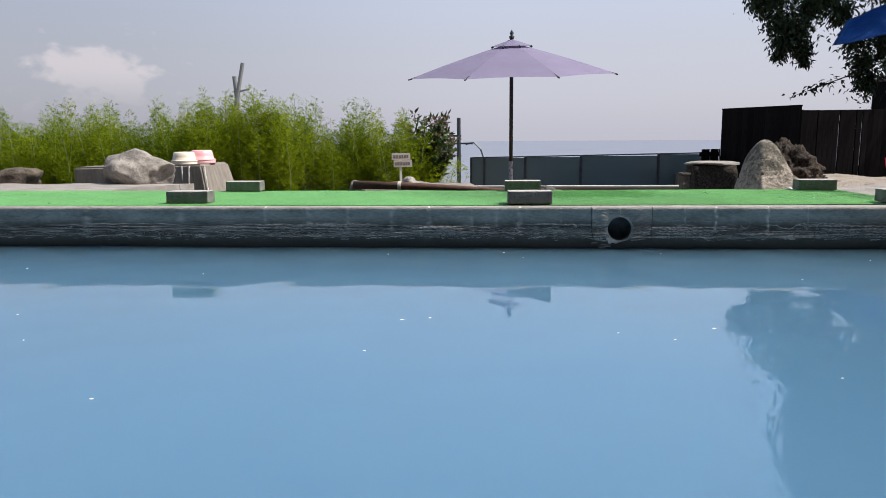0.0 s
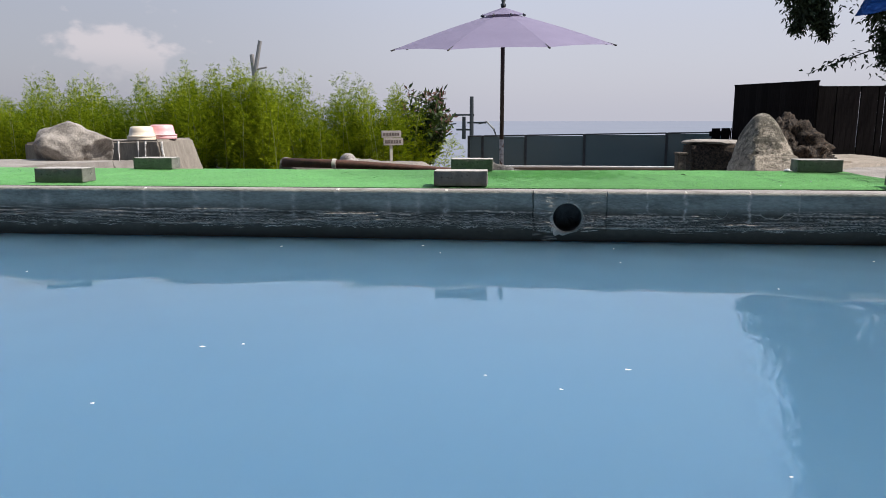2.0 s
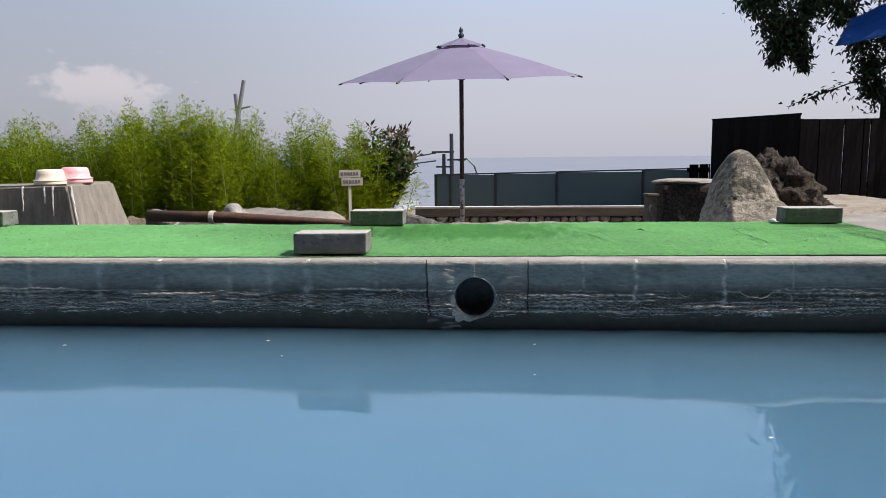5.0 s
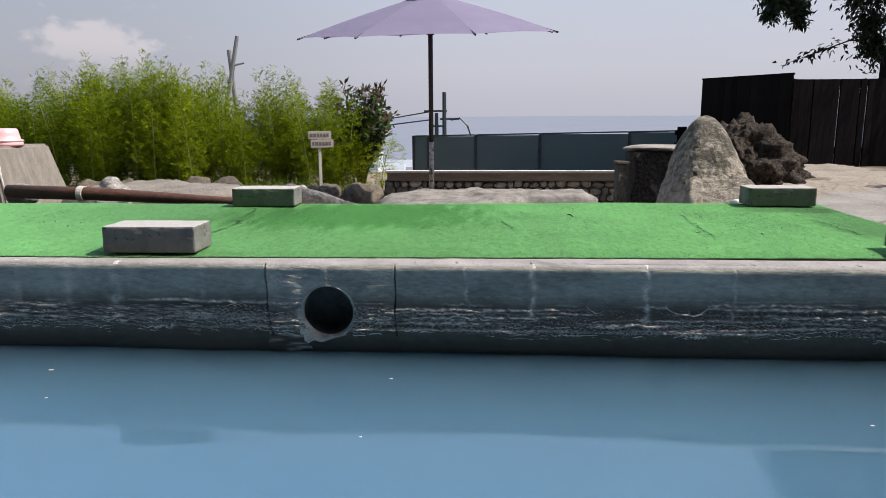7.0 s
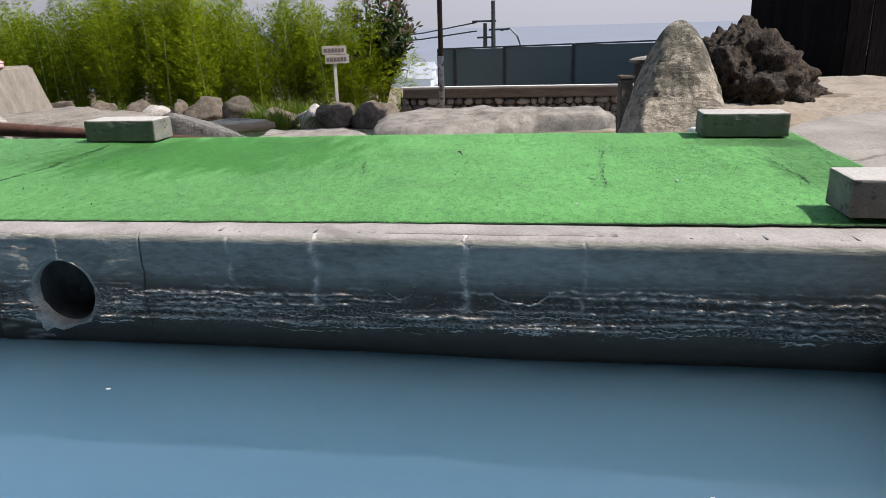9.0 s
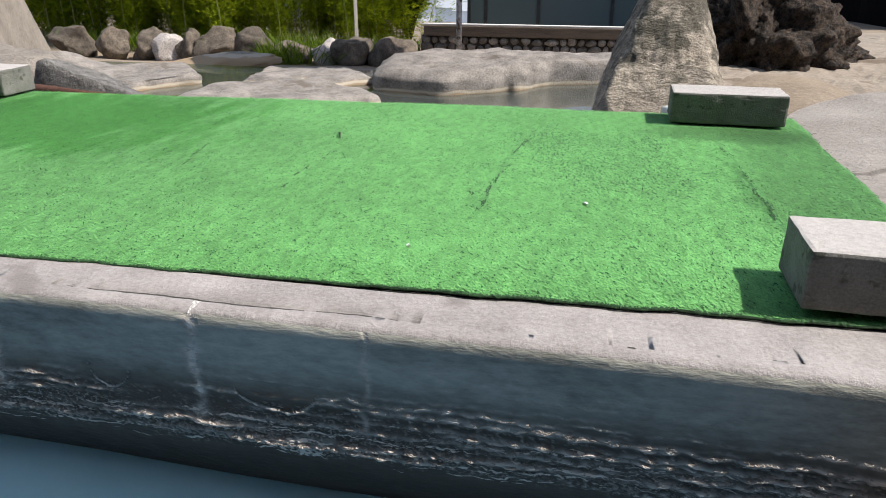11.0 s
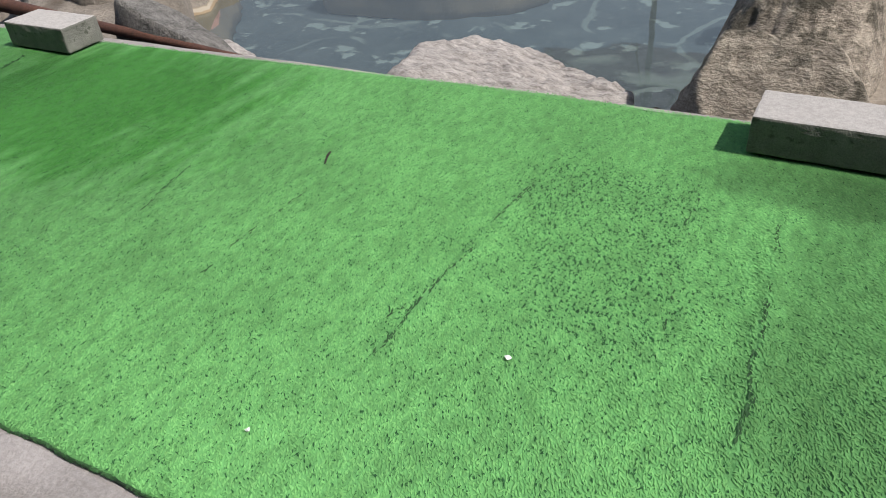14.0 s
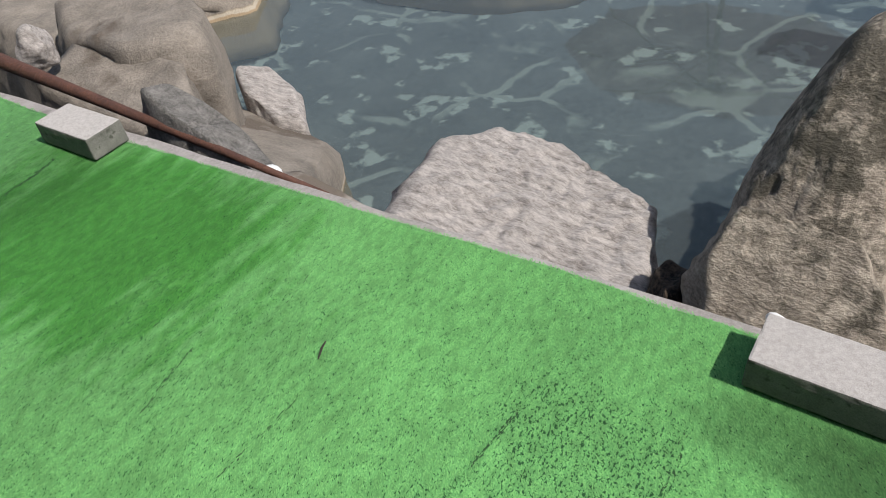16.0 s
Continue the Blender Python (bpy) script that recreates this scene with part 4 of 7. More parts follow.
def build_rim():
    """The far rim of the pool: rounded top edge, crusted face, round outlet through it."""
    bm = bmesh.new()
    crust = bm.verts.layers.float.new("lime")
    xs = []
    x = -9.0
    while x < 4.3:
        xs.append(x)
        x += 0.0022 if 0.64 < x < 1.55 else 0.0009 if min(abs(x - 0.372), abs(x - 0.636)) < 0.013 else 0.0032 if 0.25 < x < 1.9 else (0.011 if -1.2 < x < 2.8 else 0.03)
    prof = [(0.075, 0.0), (0.05, 0.0), (0.0225, 0.0), (0.020, 0.0), (0.0175, 0.0), (0.014, 0.0), (0.006, -0.001), (0.002, -0.004), (0.0, -0.010)]
    zz = -0.015
    while zz > -0.205:
        prof.append((0.0, zz))
        zz -= 0.0012 if -0.155 < zz < -0.06 else 0.0042
    prof += [(0.012, -0.24), (0.012, -0.9)]
    grid = []
    for x in xs:
        col = []
        ledges = strata_at(x)
        for j, (y, z) in enumerate(prof):
            yy, z2, lm = y, z, 0.0
            if j == 3 and 0.55 < x < 1.95:
                yy += 0.006 * noise.noise(Vector((x * 9, 0, 0.3)))
                z2 -= crack(x)
            elif j in (2, 4) and 0.55 < x < 1.95:
                yy = 0.020 + (0.0005 + 0.10 * crack(x) * (0.6 + 0.9 * max(0.0, nz(x * 80, j, 5) + 0.3))) * (1 if j == 2 else -1) + 0.0015 * nz(x * 60, 3, 8) + 0.006 * noise.noise(Vector((x * 9, 0, 0.3)))
            elif j <= 6:
                z2 += 0.0005 * noise.noise(Vector((x * 14, y * 60, 1)))
                if j >= 5:
                    yy += 0.0015 * noise.noise(Vector((x * 7, 2, 0))) + 0.0006 * noise.noise(Vector((x * 30, 2, 0)))
            else:
                lm = max(lime(x, z), 0.9 * ledge(z, ledges) * (0 if hollow(x, z) < 0 else 1), 1.0 * max(0.0, hollow(x, z))) if z > -0.2 and x > -4.5 else 0.0
                yy += 0.0014 * noise.noise(Vector((x * 3, z * 8, 5))) - 0.0010 * lm - (0.0012 + 0.034 * max(0.0, -z - 0.06)) * ledge(z, ledges)
                if -0.138 < z < -0.088 and -1.5 < x < 2:
                    grain = max(0.0, nz(x * 230, z * 330, 21) + 0.7 * nz(x * 5, z * 24, 22) - 0.05)
                    yy -= 0.0030 * grain
                    lm = max(lm, min(0.75, 1.5 * grain))
                yy += 0.012 * max(0.0, (-0.13 - z) / 0.06) * min(1.0, 1 + noise.noise(Vector((x * 2, 0, 9))))
                wig = 0.004 * noise.noise(Vector((z * 25, 3, 0))) + 0.002 * noise.noise(Vector((z * 90, 3, 0)))
                if 0.372 + wig < x < 0.636 + wig:
                    yy -= (0.0025 if x < 0.58 else 0.0025 * max(0.0, 0.636 - x) / 0.056) + (0.003 if x < 0.50 else 0.0006) * noise.noise(Vector((x * 25, z * 25, 4))) + (0.0022 if x < 0.50 else 0.0008) * noise.noise(Vector((x * 30, z * 170, 4)))
                    lm = max(lm, (0 if z < -0.135 else 0.7 if x < 0.5 else 0.25) * max(0.0, noise.noise(Vector((x * 14, z * 30, 12))) + 0.15))
                    if x < 0.46:
                        lm = max(lm, 1.3 * max(0.0, noise.noise(Vector((x * 22, z * 150, 14)))))
                if z > -0.15 and min(abs(x - 0.372 - wig - 0.10 * max(0, -z - 0.07)), 0.0007 + abs(x - 0.636 - 0.6 * wig)) < 0.0019:
                    yy += 0.008
                    lm = 0.0
            v = bm.verts.new((x, yy, z2))
            v[crust] = lm
            col.append(v)
        grid.append(col)
    for i in range(len(xs) - 1):
        for j in range(len(prof) - 1):
            q = (grid[i][j], grid[i + 1][j], grid[i + 1][j + 1], grid[i][j + 1])
            cx, cz = sum(v.co.x for v in q) / 4, sum(v.co.z for v in q) / 4
            if j > 7 and (cx - PIPE_X) ** 2 + (cz - PIPE_Z) ** 2 < (PIPE_R + 0.001) ** 2:
                continue
            bm.faces.new(q).material_index = (2 if j in (2, 3) and 0.55 < cx < 1.95 and crack(cx) > 0.0012 else 3 if j > 3 and min(abs(cx - d) for d in DRIPS[:2] + DRIPS[3:8]) < 0.003 + 0.004 * nz(cx * 40, j, 3) else 1) if j < 7 else 0
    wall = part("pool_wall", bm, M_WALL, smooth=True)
    wall.data.materials.append(M_CONC)
    wall.data.materials.append(M_BORE)
    wall.data.materials.append(M_LIME)
    tagged(wall, "damp dark concrete pool rim with lime crusts and pale top", "wall", kind="structure")
    # crumbling mortar collar and the bore of the outlet
    n = 56
    e = empty("outlet_pipe", PIPE_X, 0, PIPE_Z)
    for name, prof2, material in (("collar", [(PIPE_R + 0.006, 0.008), (PIPE_R + 0.003, -0.0030), (PIPE_R + 0.001, -0.0035), (PIPE_R - 0.001, -0.0025), (PIPE_R - 0.003, 0.012)], M_WALL),
                                  ("bore", [(PIPE_R - 0.002, 0.006), (PIPE_R - 0.003, 0.030), (PIPE_R - 0.006, 0.048), (PIPE_R - 0.016, 0.060), (PIPE_R - 0.034, 0.066), (0.004, 0.067)], M_BORE)):
        bm = bmesh.new()
        crust = bm.verts.layers.float.new("lime")
        rings = []
        for i, (r, y) in enumerate(prof2):
            ring = []
            for k in range(n):
                a = 2 * math.pi * k / n
                chip = 0.026 * max(0.0, math.cos(a - radians(222))) ** 5 * (0.7 + 0.6 * nz(a * 5, 1, 2)) if name == "collar" and i < 3 else 0.0
                rr = r * (1 + (0.05 if name == "collar" and i < 3 else 0.0) * noise.noise(Vector((math.cos(a) * 2, math.sin(a) * 2, i * 0.3)))) + chip
                v = bm.verts.new((rr * math.cos(a), y + 0.003 * noise.noise(Vector((math.cos(a) * 5, math.sin(a) * 5, i))), rr * math.sin(a)))
                v[crust] = max(0.0, min(1.0, 0.85 * max(0.0, math.cos(a - radians(218))) ** 5 + 0.3 * noise.noise(Vector((math.cos(a) * 6, math.sin(a) * 6, i)))))
                ring.append(v)
            rings.append(ring)
        for i in range(len(rings) - 1):
            for k in range(n):
                bm.faces.new((rings[i][k], rings[i][(k + 1) % n], rings[i + 1][(k + 1) % n], rings[i + 1][k]))
        if name == "bore":
            bm.faces.new(rings[-1])
        part(name, bm, material, e, smooth=True)
    tagged(e, "round dark outlet pipe set in crumbling mortar in the pool wall", "pipe")


build_water()
build_rim()


def slab(name, x0, y0, x1, y1, top, bottom, material, label, category="pavement", step=0.06, rough=0.004, slope=None):
    """Paving with a gently uneven top."""
    bm = bmesh.new()
    nx, ny = max(2, int((x1 - x0) / step)), max(2, int((y1 - y0) / step))
    g = [[bm.verts.new((x0 + (x1 - x0) * i / nx, y0 + (y1 - y0) * j / ny, 0)) for j in range(ny + 1)] for i in range(nx + 1)]
    for row in g:
        for v in row:
            v.co.z = top + rough * (noise.noise(v.co * 2.3) + 0.5 * noise.noise(v.co * 7)) + (slope(v.co.x, v.co.y) if slope else 0)
    for i in range(nx):
        for j in range(ny):
            bm.faces.new((g[i][j], g[i + 1][j], g[i + 1][j + 1], g[i][j + 1]))
    edge = [g[i][0] for i in range(nx + 1)] + [g[nx][j] for j in range(1, ny + 1)] + [g[i][ny] for i in range(nx - 1, -1, -1)] + [g[0][j] for j in range(ny - 1, 0, -1)]
    low = [bm.verts.new((v.co.x, v.co.y, bottom)) for v in edge]
    for k in range(len(edge)):
        bm.faces.new((edge[k], low[k], low[(k + 1) % len(edge)], edge[(k + 1) % len(edge)]))
    ob = part(name, bm, material, smooth=False)
    return tagged(ob, label, category, kind="structure")


deck = slab("deck", -9.0, 0.072, 1.80, 0.981, -0.003, -1.0, M_CONC, "pale concrete deck between the two pools", "floor", rough=0.001)
for v in deck.data.vertices:
    if v.co.y > 0.95:  # the poured edge runs a little askew and is chipped
        v.co.y = 0.948 + 0.028 * min(1.6, max(-1.0, v.co.x)) + 0.005 * noise.noise(Vector((v.co.x * 6, 2, 0))) + 0.003 * noise.noise(Vector((v.co.x * 21, 2, 0)))


def slab_end(x):
    """Where the poured concrete stops and the sandy ground begins."""
    return 1.0 + 1.35 * (max(0.0, x - 1.84)) ** 0.62 * 0.62 + 0.03 * noise.noise(Vector((x * 4, 0, 3))) + 0.012 * noise.noise(Vector((x * 17, 0, 3)))


def build_pavement():
    """Worn concrete with a broken end; behind it rough tan ground a little lower."""
    for name, material, label, inside in (("pavement", M_PAVE, "sunlit worn concrete paving with a broken end", True), ("sandy_ground", M_SAND, "rough tan sandy ground behind the concrete", False)):
        bm = bmesh.new()
        nx, ny = 60, 60
        g = []
        for i in range(nx + 1):
            x = 1.80 + 1.40 * i / nx if inside else 1.72 + 1.48 * i / nx
            c = slab_end(x)
            row = []
            for j in range(ny + 1):
                y = 0.072 + (c - 0.072) * j / ny if inside else c - 0.05 + (3.15 - c) * j / ny
                cut = min(1.0, max(0.0, (y - 1.95) / 0.5))  # the bank falls away behind the standing stone
                p = Vector((x + 0.45 * cut * cut * (3 - 2 * cut) * (3.2 - x) / 1.4, y, 0))
                if not inside:  # the ground ends in a low drop in front of the fence
                    p.x -= max(0.0, p.x - 2.2) * 0.30 * min(1.0, max(0.0, (y - 2.45) / 0.2))
                if inside:
                    z = -0.004 + 0.010 * (noise.noise(p * 2.3) + 0.5 * noise.noise(p * 7)) - (0.006 if j == ny else 0)
                else:
                    z = -0.030 + 0.012 * noise.noise(p * 2.0) + 0.008 * noise.noise(p * 9) + 0.004 * noise.noise(p * 31) + 0.02 * min(1.0, max(0.0, (y - c) / 0.5)) - 0.02 * max(0, y - 2.2)
                row.append(bm.verts.new((p.x, y, z)))
            g.append(row)
        for i in range(nx):
            for j in range(ny):
                bm.faces.new((g[i][j], g[i + 1][j], g[i + 1][j + 1], g[i][j + 1]))
        edge = [g[i][0] for i in range(nx + 1)] + g[nx][1:] + [g[i][ny] for i in range(nx - 1, -1, -1)] + g[0][ny - 1:0:-1]
        low = [bm.verts.new((v.co.x, v.co.y, -1.0)) for v in edge]
        # side faces take a much darker colour than the top
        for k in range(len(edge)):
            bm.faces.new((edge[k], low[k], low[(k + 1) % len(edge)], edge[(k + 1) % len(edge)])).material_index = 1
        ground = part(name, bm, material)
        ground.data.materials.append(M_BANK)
        tagged(ground, label, "pavement" if inside else "ground", kind="structure")


build_pavement()
slab("step", 1.730, -3.4, 3.2, -0.001, -0.131, -1.0, M_STEP, "brown concrete step beside the pool", "step", rough=0.003)
slab("pavement", -9.0, 0.99, -2.45, 2.4, -0.006, -1.0, M_PAVE, "beige concrete path behind the turf", rough=0.008, slope=lambda x, y: -0.03 * max(0, y - 1.2))
slab("pavement", -12.0, -7.7, -9.0, 4.0, 0.0, -1.0, M_PAVE, "concrete surround of the pool", step=0.5)
slab("pavement", -12.0, -11.0, 4.3, -7.5, 0.0, -1.0, M_PAVE, "concrete surround of the pool", step=0.5)
slab("garden_soil", -13.0, 4.95, 3.2, 13.0, -0.60, -1.3, M_SOIL, "dry brown garden soil", "ground", step=0.25, rough=0.03, slope=lambda x, y: -0.26 * min(1.0, max(0.0, (y - 5.0) / 2.2)))
slab("garden_soil", 3.2, -3.4, 9.0, 13.0, -0.36, -1.3, M_SOIL, "shaded ground below the paving", "ground", step=0.4, rough=0.02)
# an unseen dark wall added behind, which closes the place and cuts skylight
bm = bmesh.new()
box(bm, -12.0, -4.6, -1.0, 6.0, -4.3, 7.0)
tagged(part("wall_south", bm, M_FENCE), "plain dark unseen wall added behind to cut skylight", "wall", kind="structure")


# unseen side wall, added so that its shadow falls on the step
bm = bmesh.new()
box(bm, 3.25, -4.3, -1.0, 3.55, -0.03, 1.7)
tagged(part("wall_east", bm, M_FENCE), "plain dark unseen side wall added to shade the step", "wall", kind="structure")


# ---- artificial turf ----
def turf_near(x):
    return 0.045 + 0.004 * max(x, -5) if x < 0 else 0.046 + 0.030 * min(x, 1.9)


def turf_far(x):
    return min(0.967, 0.905 + 0.048 * x) if x > 0 else 0.905 - 0.012 * max(x, -2.5) + (0.02 if x < -2 else 0)


CREASES = ((0.81, 0.93, 0.74, 0.25, 0.007), (1.352, 1.366, 0.30, 0.68, 0.009), (1.685, 1.708, 0.74, 0.30, 0.009), (1.575, 1.608, 0.77, 0.47, 0.005), (1.074, 1.076, 0.56, 0.34, 0.004),
           (0.69, 0.77, 0.80, 0.52, 0.003), (0.86, 0.87, 0.70, 0.53, 0.003), (0.91, 0.935, 0.80, 0.62, 0.003), (0.55, 0.51, 0.54, 0.34, 0.003), (0.915, 1.09, 0.228, 0.238, 0.004), (-0.35, 0.10, 0.30, 0.80, 0.004))
SEAM = ((0.098, 0.79), (0.115, 0.66), (0.135, 0.55), (0.150, 0.48), (0.125, 0.29), (0.11, 0.05))


def in_seam(x, y):
    """The narrow dark gap where two lengths of turf meet, and the bare lines along two creases."""
    for (xa, ya), (xb, yb) in zip(SEAM, SEAM[1:]):
        if yb < y <= ya and abs(x - xa - (xb - xa) * (ya - y) / (ya - yb) - 0.004 * noise.noise(Vector((0, y * 30, 0)))) < 0.0028 + 0.002 * noise.noise(Vector((0, y * 20, 4))):
            return True
    for x0, x1, y0, y1, a in CREASES[1:3]:
        t = (y - y0) / (y1 - y0)
        if 0 < t < 1 and abs(x - x0 - t * (x1 - x0) + 0.006 - 0.003 * noise.noise(Vector((x0, y * 35, 0)))) < 0.0010 + 0.004 * noise.noise(Vector((x0 * 9, y * 11, 2))):
            return True
    return False


def turf_height(x, y):
    h = 0.0010 + 0.0040 * min(1.0, max(0.0, y - turf_near(x)) / 0.04) + 0.0022 * noise.noise(Vector((x * 3.1, y * 3.1, 1))) + 0.0012 * noise.noise(Vector((x * 11, y * 9, 2)))
    for x0, x1, y0, y1, a in CREASES:
        t = ((x - x0) * (x1 - x0) + (y - y0) * (y1 - y0)) / ((x1 - x0) ** 2 + (y1 - y0) ** 2)
        if 0 < t < 1:
            d = math.hypot(x - x0 - t * (x1 - x0), y - y0 - t * (y1 - y0))
            h += 0.42 * a * math.exp(-(d / 0.012) ** 2) * math.sin(math.pi * t) ** 0.5
    return h


def build_turf():
    X0, X1 = -7.5, 1.848
    bm = bmesh.new()
    xs = list(np.arange(X0, 0.0, 0.04)) + list(np.arange(0.0, X1, 0.009)) + [X1]
    ny = 72
    g = []
    for x in xs:
        a = turf_near(x) + 0.004 * noise.noise(Vector((x * 22, 0, 0)))
        b = turf_far(x) + 0.004 * noise.noise(Vector((x * 12, 5, 0)))
        col = []
        for j in range(ny + 1):
            y = a + (b - a) * j / ny
            px = x
            if x == X1:
                px += 0.008 * noise.noise(Vector((0, y * 5, 3))) + 0.003 * noise.noise(Vector((0, y * 24, 3)))
            col.append(bm.verts.new((px, y, turf_height(px, y))))
        g.append(col)
    for i in range(len(xs) - 1):
        for j in range(ny):
            bm.faces.new((g[i][j], g[i + 1][j], g[i + 1][j + 1], g[i][j + 1]))
    edge = [c[0] for c in g] + g[-1][1:] + [c[-1] for c in g[-2::-1]] + g[0][-2:0:-1]
    low = [bm.verts.new((v.co.x, v.co.y, -0.001)) for v in edge]
    for k in range(len(edge)):
        bm.faces.new((edge[k], low[k], low[(k + 1) % len(edge)], edge[(k + 1) % len(edge)]))
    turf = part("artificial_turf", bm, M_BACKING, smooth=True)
    tagged(turf, "bright green artificial turf strip, creased and sun-faded, laid on concrete", "artificial turf")
    bm = bmesh.new()
    pts = [(x, turf_near(x) - 0.0015 + 0.004 * noise.noise(Vector((x * 22, 0, 0))), 0.0006 + 0.0008 * noise.noise(Vector((x * 40, 7, 0)))) for x in np.arange(X0, X1, 0.008)]
    tube(bm, pts, [0.0013 + 0.0009 * noise.noise(Vector((p[0] * 60, 2, 0))) for p in pts], 5)
    part("edge_binding", bm, M_EDGE, turf, "frayed dark cut edge")
    # pile
    rs = np.random.RandomState(5)
    c, d, L, W = [], [], [], []
    for x0, x1, gap, ln, wd in ((0.0, X1, 0.0028, 0.0056, 0.0017), (-2.0, 0.0, 0.0060, 0.0075, 0.0030), (X0, -2.0, 0.014, 0.012, 0.006)):
        gx, gy = np.meshgrid(np.arange(x0, x1, gap), np.arange(0.02, 1.0, gap))
        gx = gx.ravel() + rs.uniform(-gap, gap, gx.size) * 0.7
        gy = gy.ravel() + rs.uniform(-gap, gap, gy.size) * 0.7
        for x, y in zip(gx, gy):
            if turf_near(x) + 0.004 * noise.noise(Vector((x * 22, 0, 0))) + 0.0005 < y < turf_far(x) + 0.001 and x < X1 and not (x > 0 and in_seam(x, y)):
                c.append((x, y, turf_height(x, y) + 0.0009))
                L.append(ln)
                W.append(wd)
    k = len(c)
    ca = np.array(c)
    lean = rs.normal(size=(k, 2)) * (0.40, 0.40)
    lean[:, 0] -= 0.45 + 0.2 * np.sin(ca[:, 0] * 5 + 1.5 * np.sin(ca[:, 1] * 6))
    lean[:, 1] += 0.60 + 0.2 * np.cos(ca[:, 0] * 3 + ca[:, 1] * 7)
    d = np.column_stack([lean, rs.uniform(0.015, 0.09, k)])
    L = np.array(L) * rs.uniform(0.7, 1.25, k)
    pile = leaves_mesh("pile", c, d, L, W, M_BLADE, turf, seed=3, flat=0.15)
    tagged(pile, "short plastic grass pile", kind="stuff")
    # dark strands: frayed along the seam, painted shade along the folds
    c, d, L, W = [], [], [], []
    lines = [(a[0], a[1], b[0], b[1], 1.0) for a, b in zip(SEAM, SEAM[1:])]
    lines += lines
    lines += [(x0, y0, x1, y1, w) for (x0, x1, y0, y1, a), w in zip(CREASES, (0.95, 0.89, 0.8, 0.35, 0.5, 0.1, 0.1, 0.15, 0.15, 0.5))]
    lines += [(1.335, 0.36, 1.352, 0.41, 0.6), (0.15, 0.48, 0.19, 0.492, 1.0), (0.15, 0.49, 0.135, 0.52, 1.0)]
    for x0, y0, x1, y1, w in lines:
        for _ in range(int(w * 430 * math.hypot(x1 - x0, y1 - y0))):
            t = rs.uniform(0, 1)
            y = y0 + (y1 - y0) * t
            if noise.noise(Vector((x0 * 50, y * 14, 1))) > (0.25 if w >= 1.0 else 0.14):
                continue
            x = x0 + (x1 - x0) * t + 0.010 * noise.noise(Vector((x0 * 9, y * 17, 7))) + rs.normal() * 0.0014 - 0.005
            c.append((x, y, turf_height(x, y) + 0.0012))
            d.append((x1 - x0 + rs.normal() * 0.05, y1 - y0, 0.01))
            L.append(rs.uniform(0.006, 0.014))
            W.append(rs.uniform(0.001, 0.0030))
    for _ in range(900):
        y = rs.uniform(0.10, 0.94)
        if noise.noise(Vector((4, y * 26, 1))) < -0.18:
            continue
        side = X1 + 0.008 * noise.noise(Vector((0, y * 5, 3))) + 0.003 * noise.noise(Vector((0, y * 24, 3)))
        loose = rs.rand() < 0.06
        c.append((side - 0.001 + rs.normal() * 0.0015, y, 0.003))
        d.append((rs.normal() * (1.0 if loose else 0.25), 1.0, 0.0))
        L.append(rs.uniform(0.010, 0.028) if loose else rs.uniform(0.004, 0.010))
        W.append(rs.uniform(0.0008, 0.0016) if loose else rs.uniform(0.0015, 0.003))
    # torn strands hanging over the cut edge by the pool
    for _ in range(5200):
        x = rs.uniform(-1.2, X1)
        if noise.noise(Vector((x * 34, 6, 1))) < -0.30:
            continue
        c.append((x, turf_near(x) + 0.004 * noise.noise(Vector((x * 22, 0, 0))) + 0.0005, 0.0026 + rs.uniform(-0.001, 0.0006)))
        d.append((rs.normal() * 0.6, -1.0, -0.35))
        L.append(rs.uniform(0.002, 0.0058))
        W.append(rs.uniform(0.0012, 0.0026))
    dark_strands = leaves_mesh("fringe_and_fold_shade", c, d, L, W, M_FRAY_SHADE, turf, seed=4, flat=0.3)
    tagged(dark_strands, "dark frayed threads along seam and edges, painted shade along folds", kind="stuff")


build_turf()


def build_scrap(name, x, y, z, size, material, label, seed):
    """A crumpled flat scrap a centimetre or two across."""
    rnd = random.Random(seed)
    bm = bmesh.new()
    ring = [bm.verts.new((size * rnd.uniform(0.5, 1) * math.cos(a), size * rnd.uniform(0.4, 0.9) * math.sin(a), rnd.uniform(0, 0.004))) for a in [k * 0.785 for k in range(8)]]
    top = bm.verts.new((0, 0, 0.004))
    low = bm.verts.new((0, 0, -0.002))
    for k in range(8):
        bm.faces.new((ring[k], ring[(k + 1) % 8], top))
        bm.faces.new((ring[(k + 1) % 8], ring[k], low))
    ob = part(name, bm, material)
    ob.matrix_world = pose(x, y, z)
    tagged(ob, label, "scrap")


build_scrap("scrap", 1.476, 0.361, 0.006, 0.005, M_WHITE, "torn white paper scrap lying on the turf", 3)
build_scrap("scrap", 1.294, 0.174, 0.007, 0.0035, M_WHITE, "tiny white scrap lying on the turf", 4)
bm = bmesh.new()
tube(bm, [(1.040, 0.655, 0.010), (1.046, 0.640, 0.013), (1.053, 0.622, 0.009)], [0.0012, 0.002, 0.001], 5)
tagged(part("dry_leaf_stalk", bm, M_BARK), "short dark dry stalk lying on the turf", "twig")


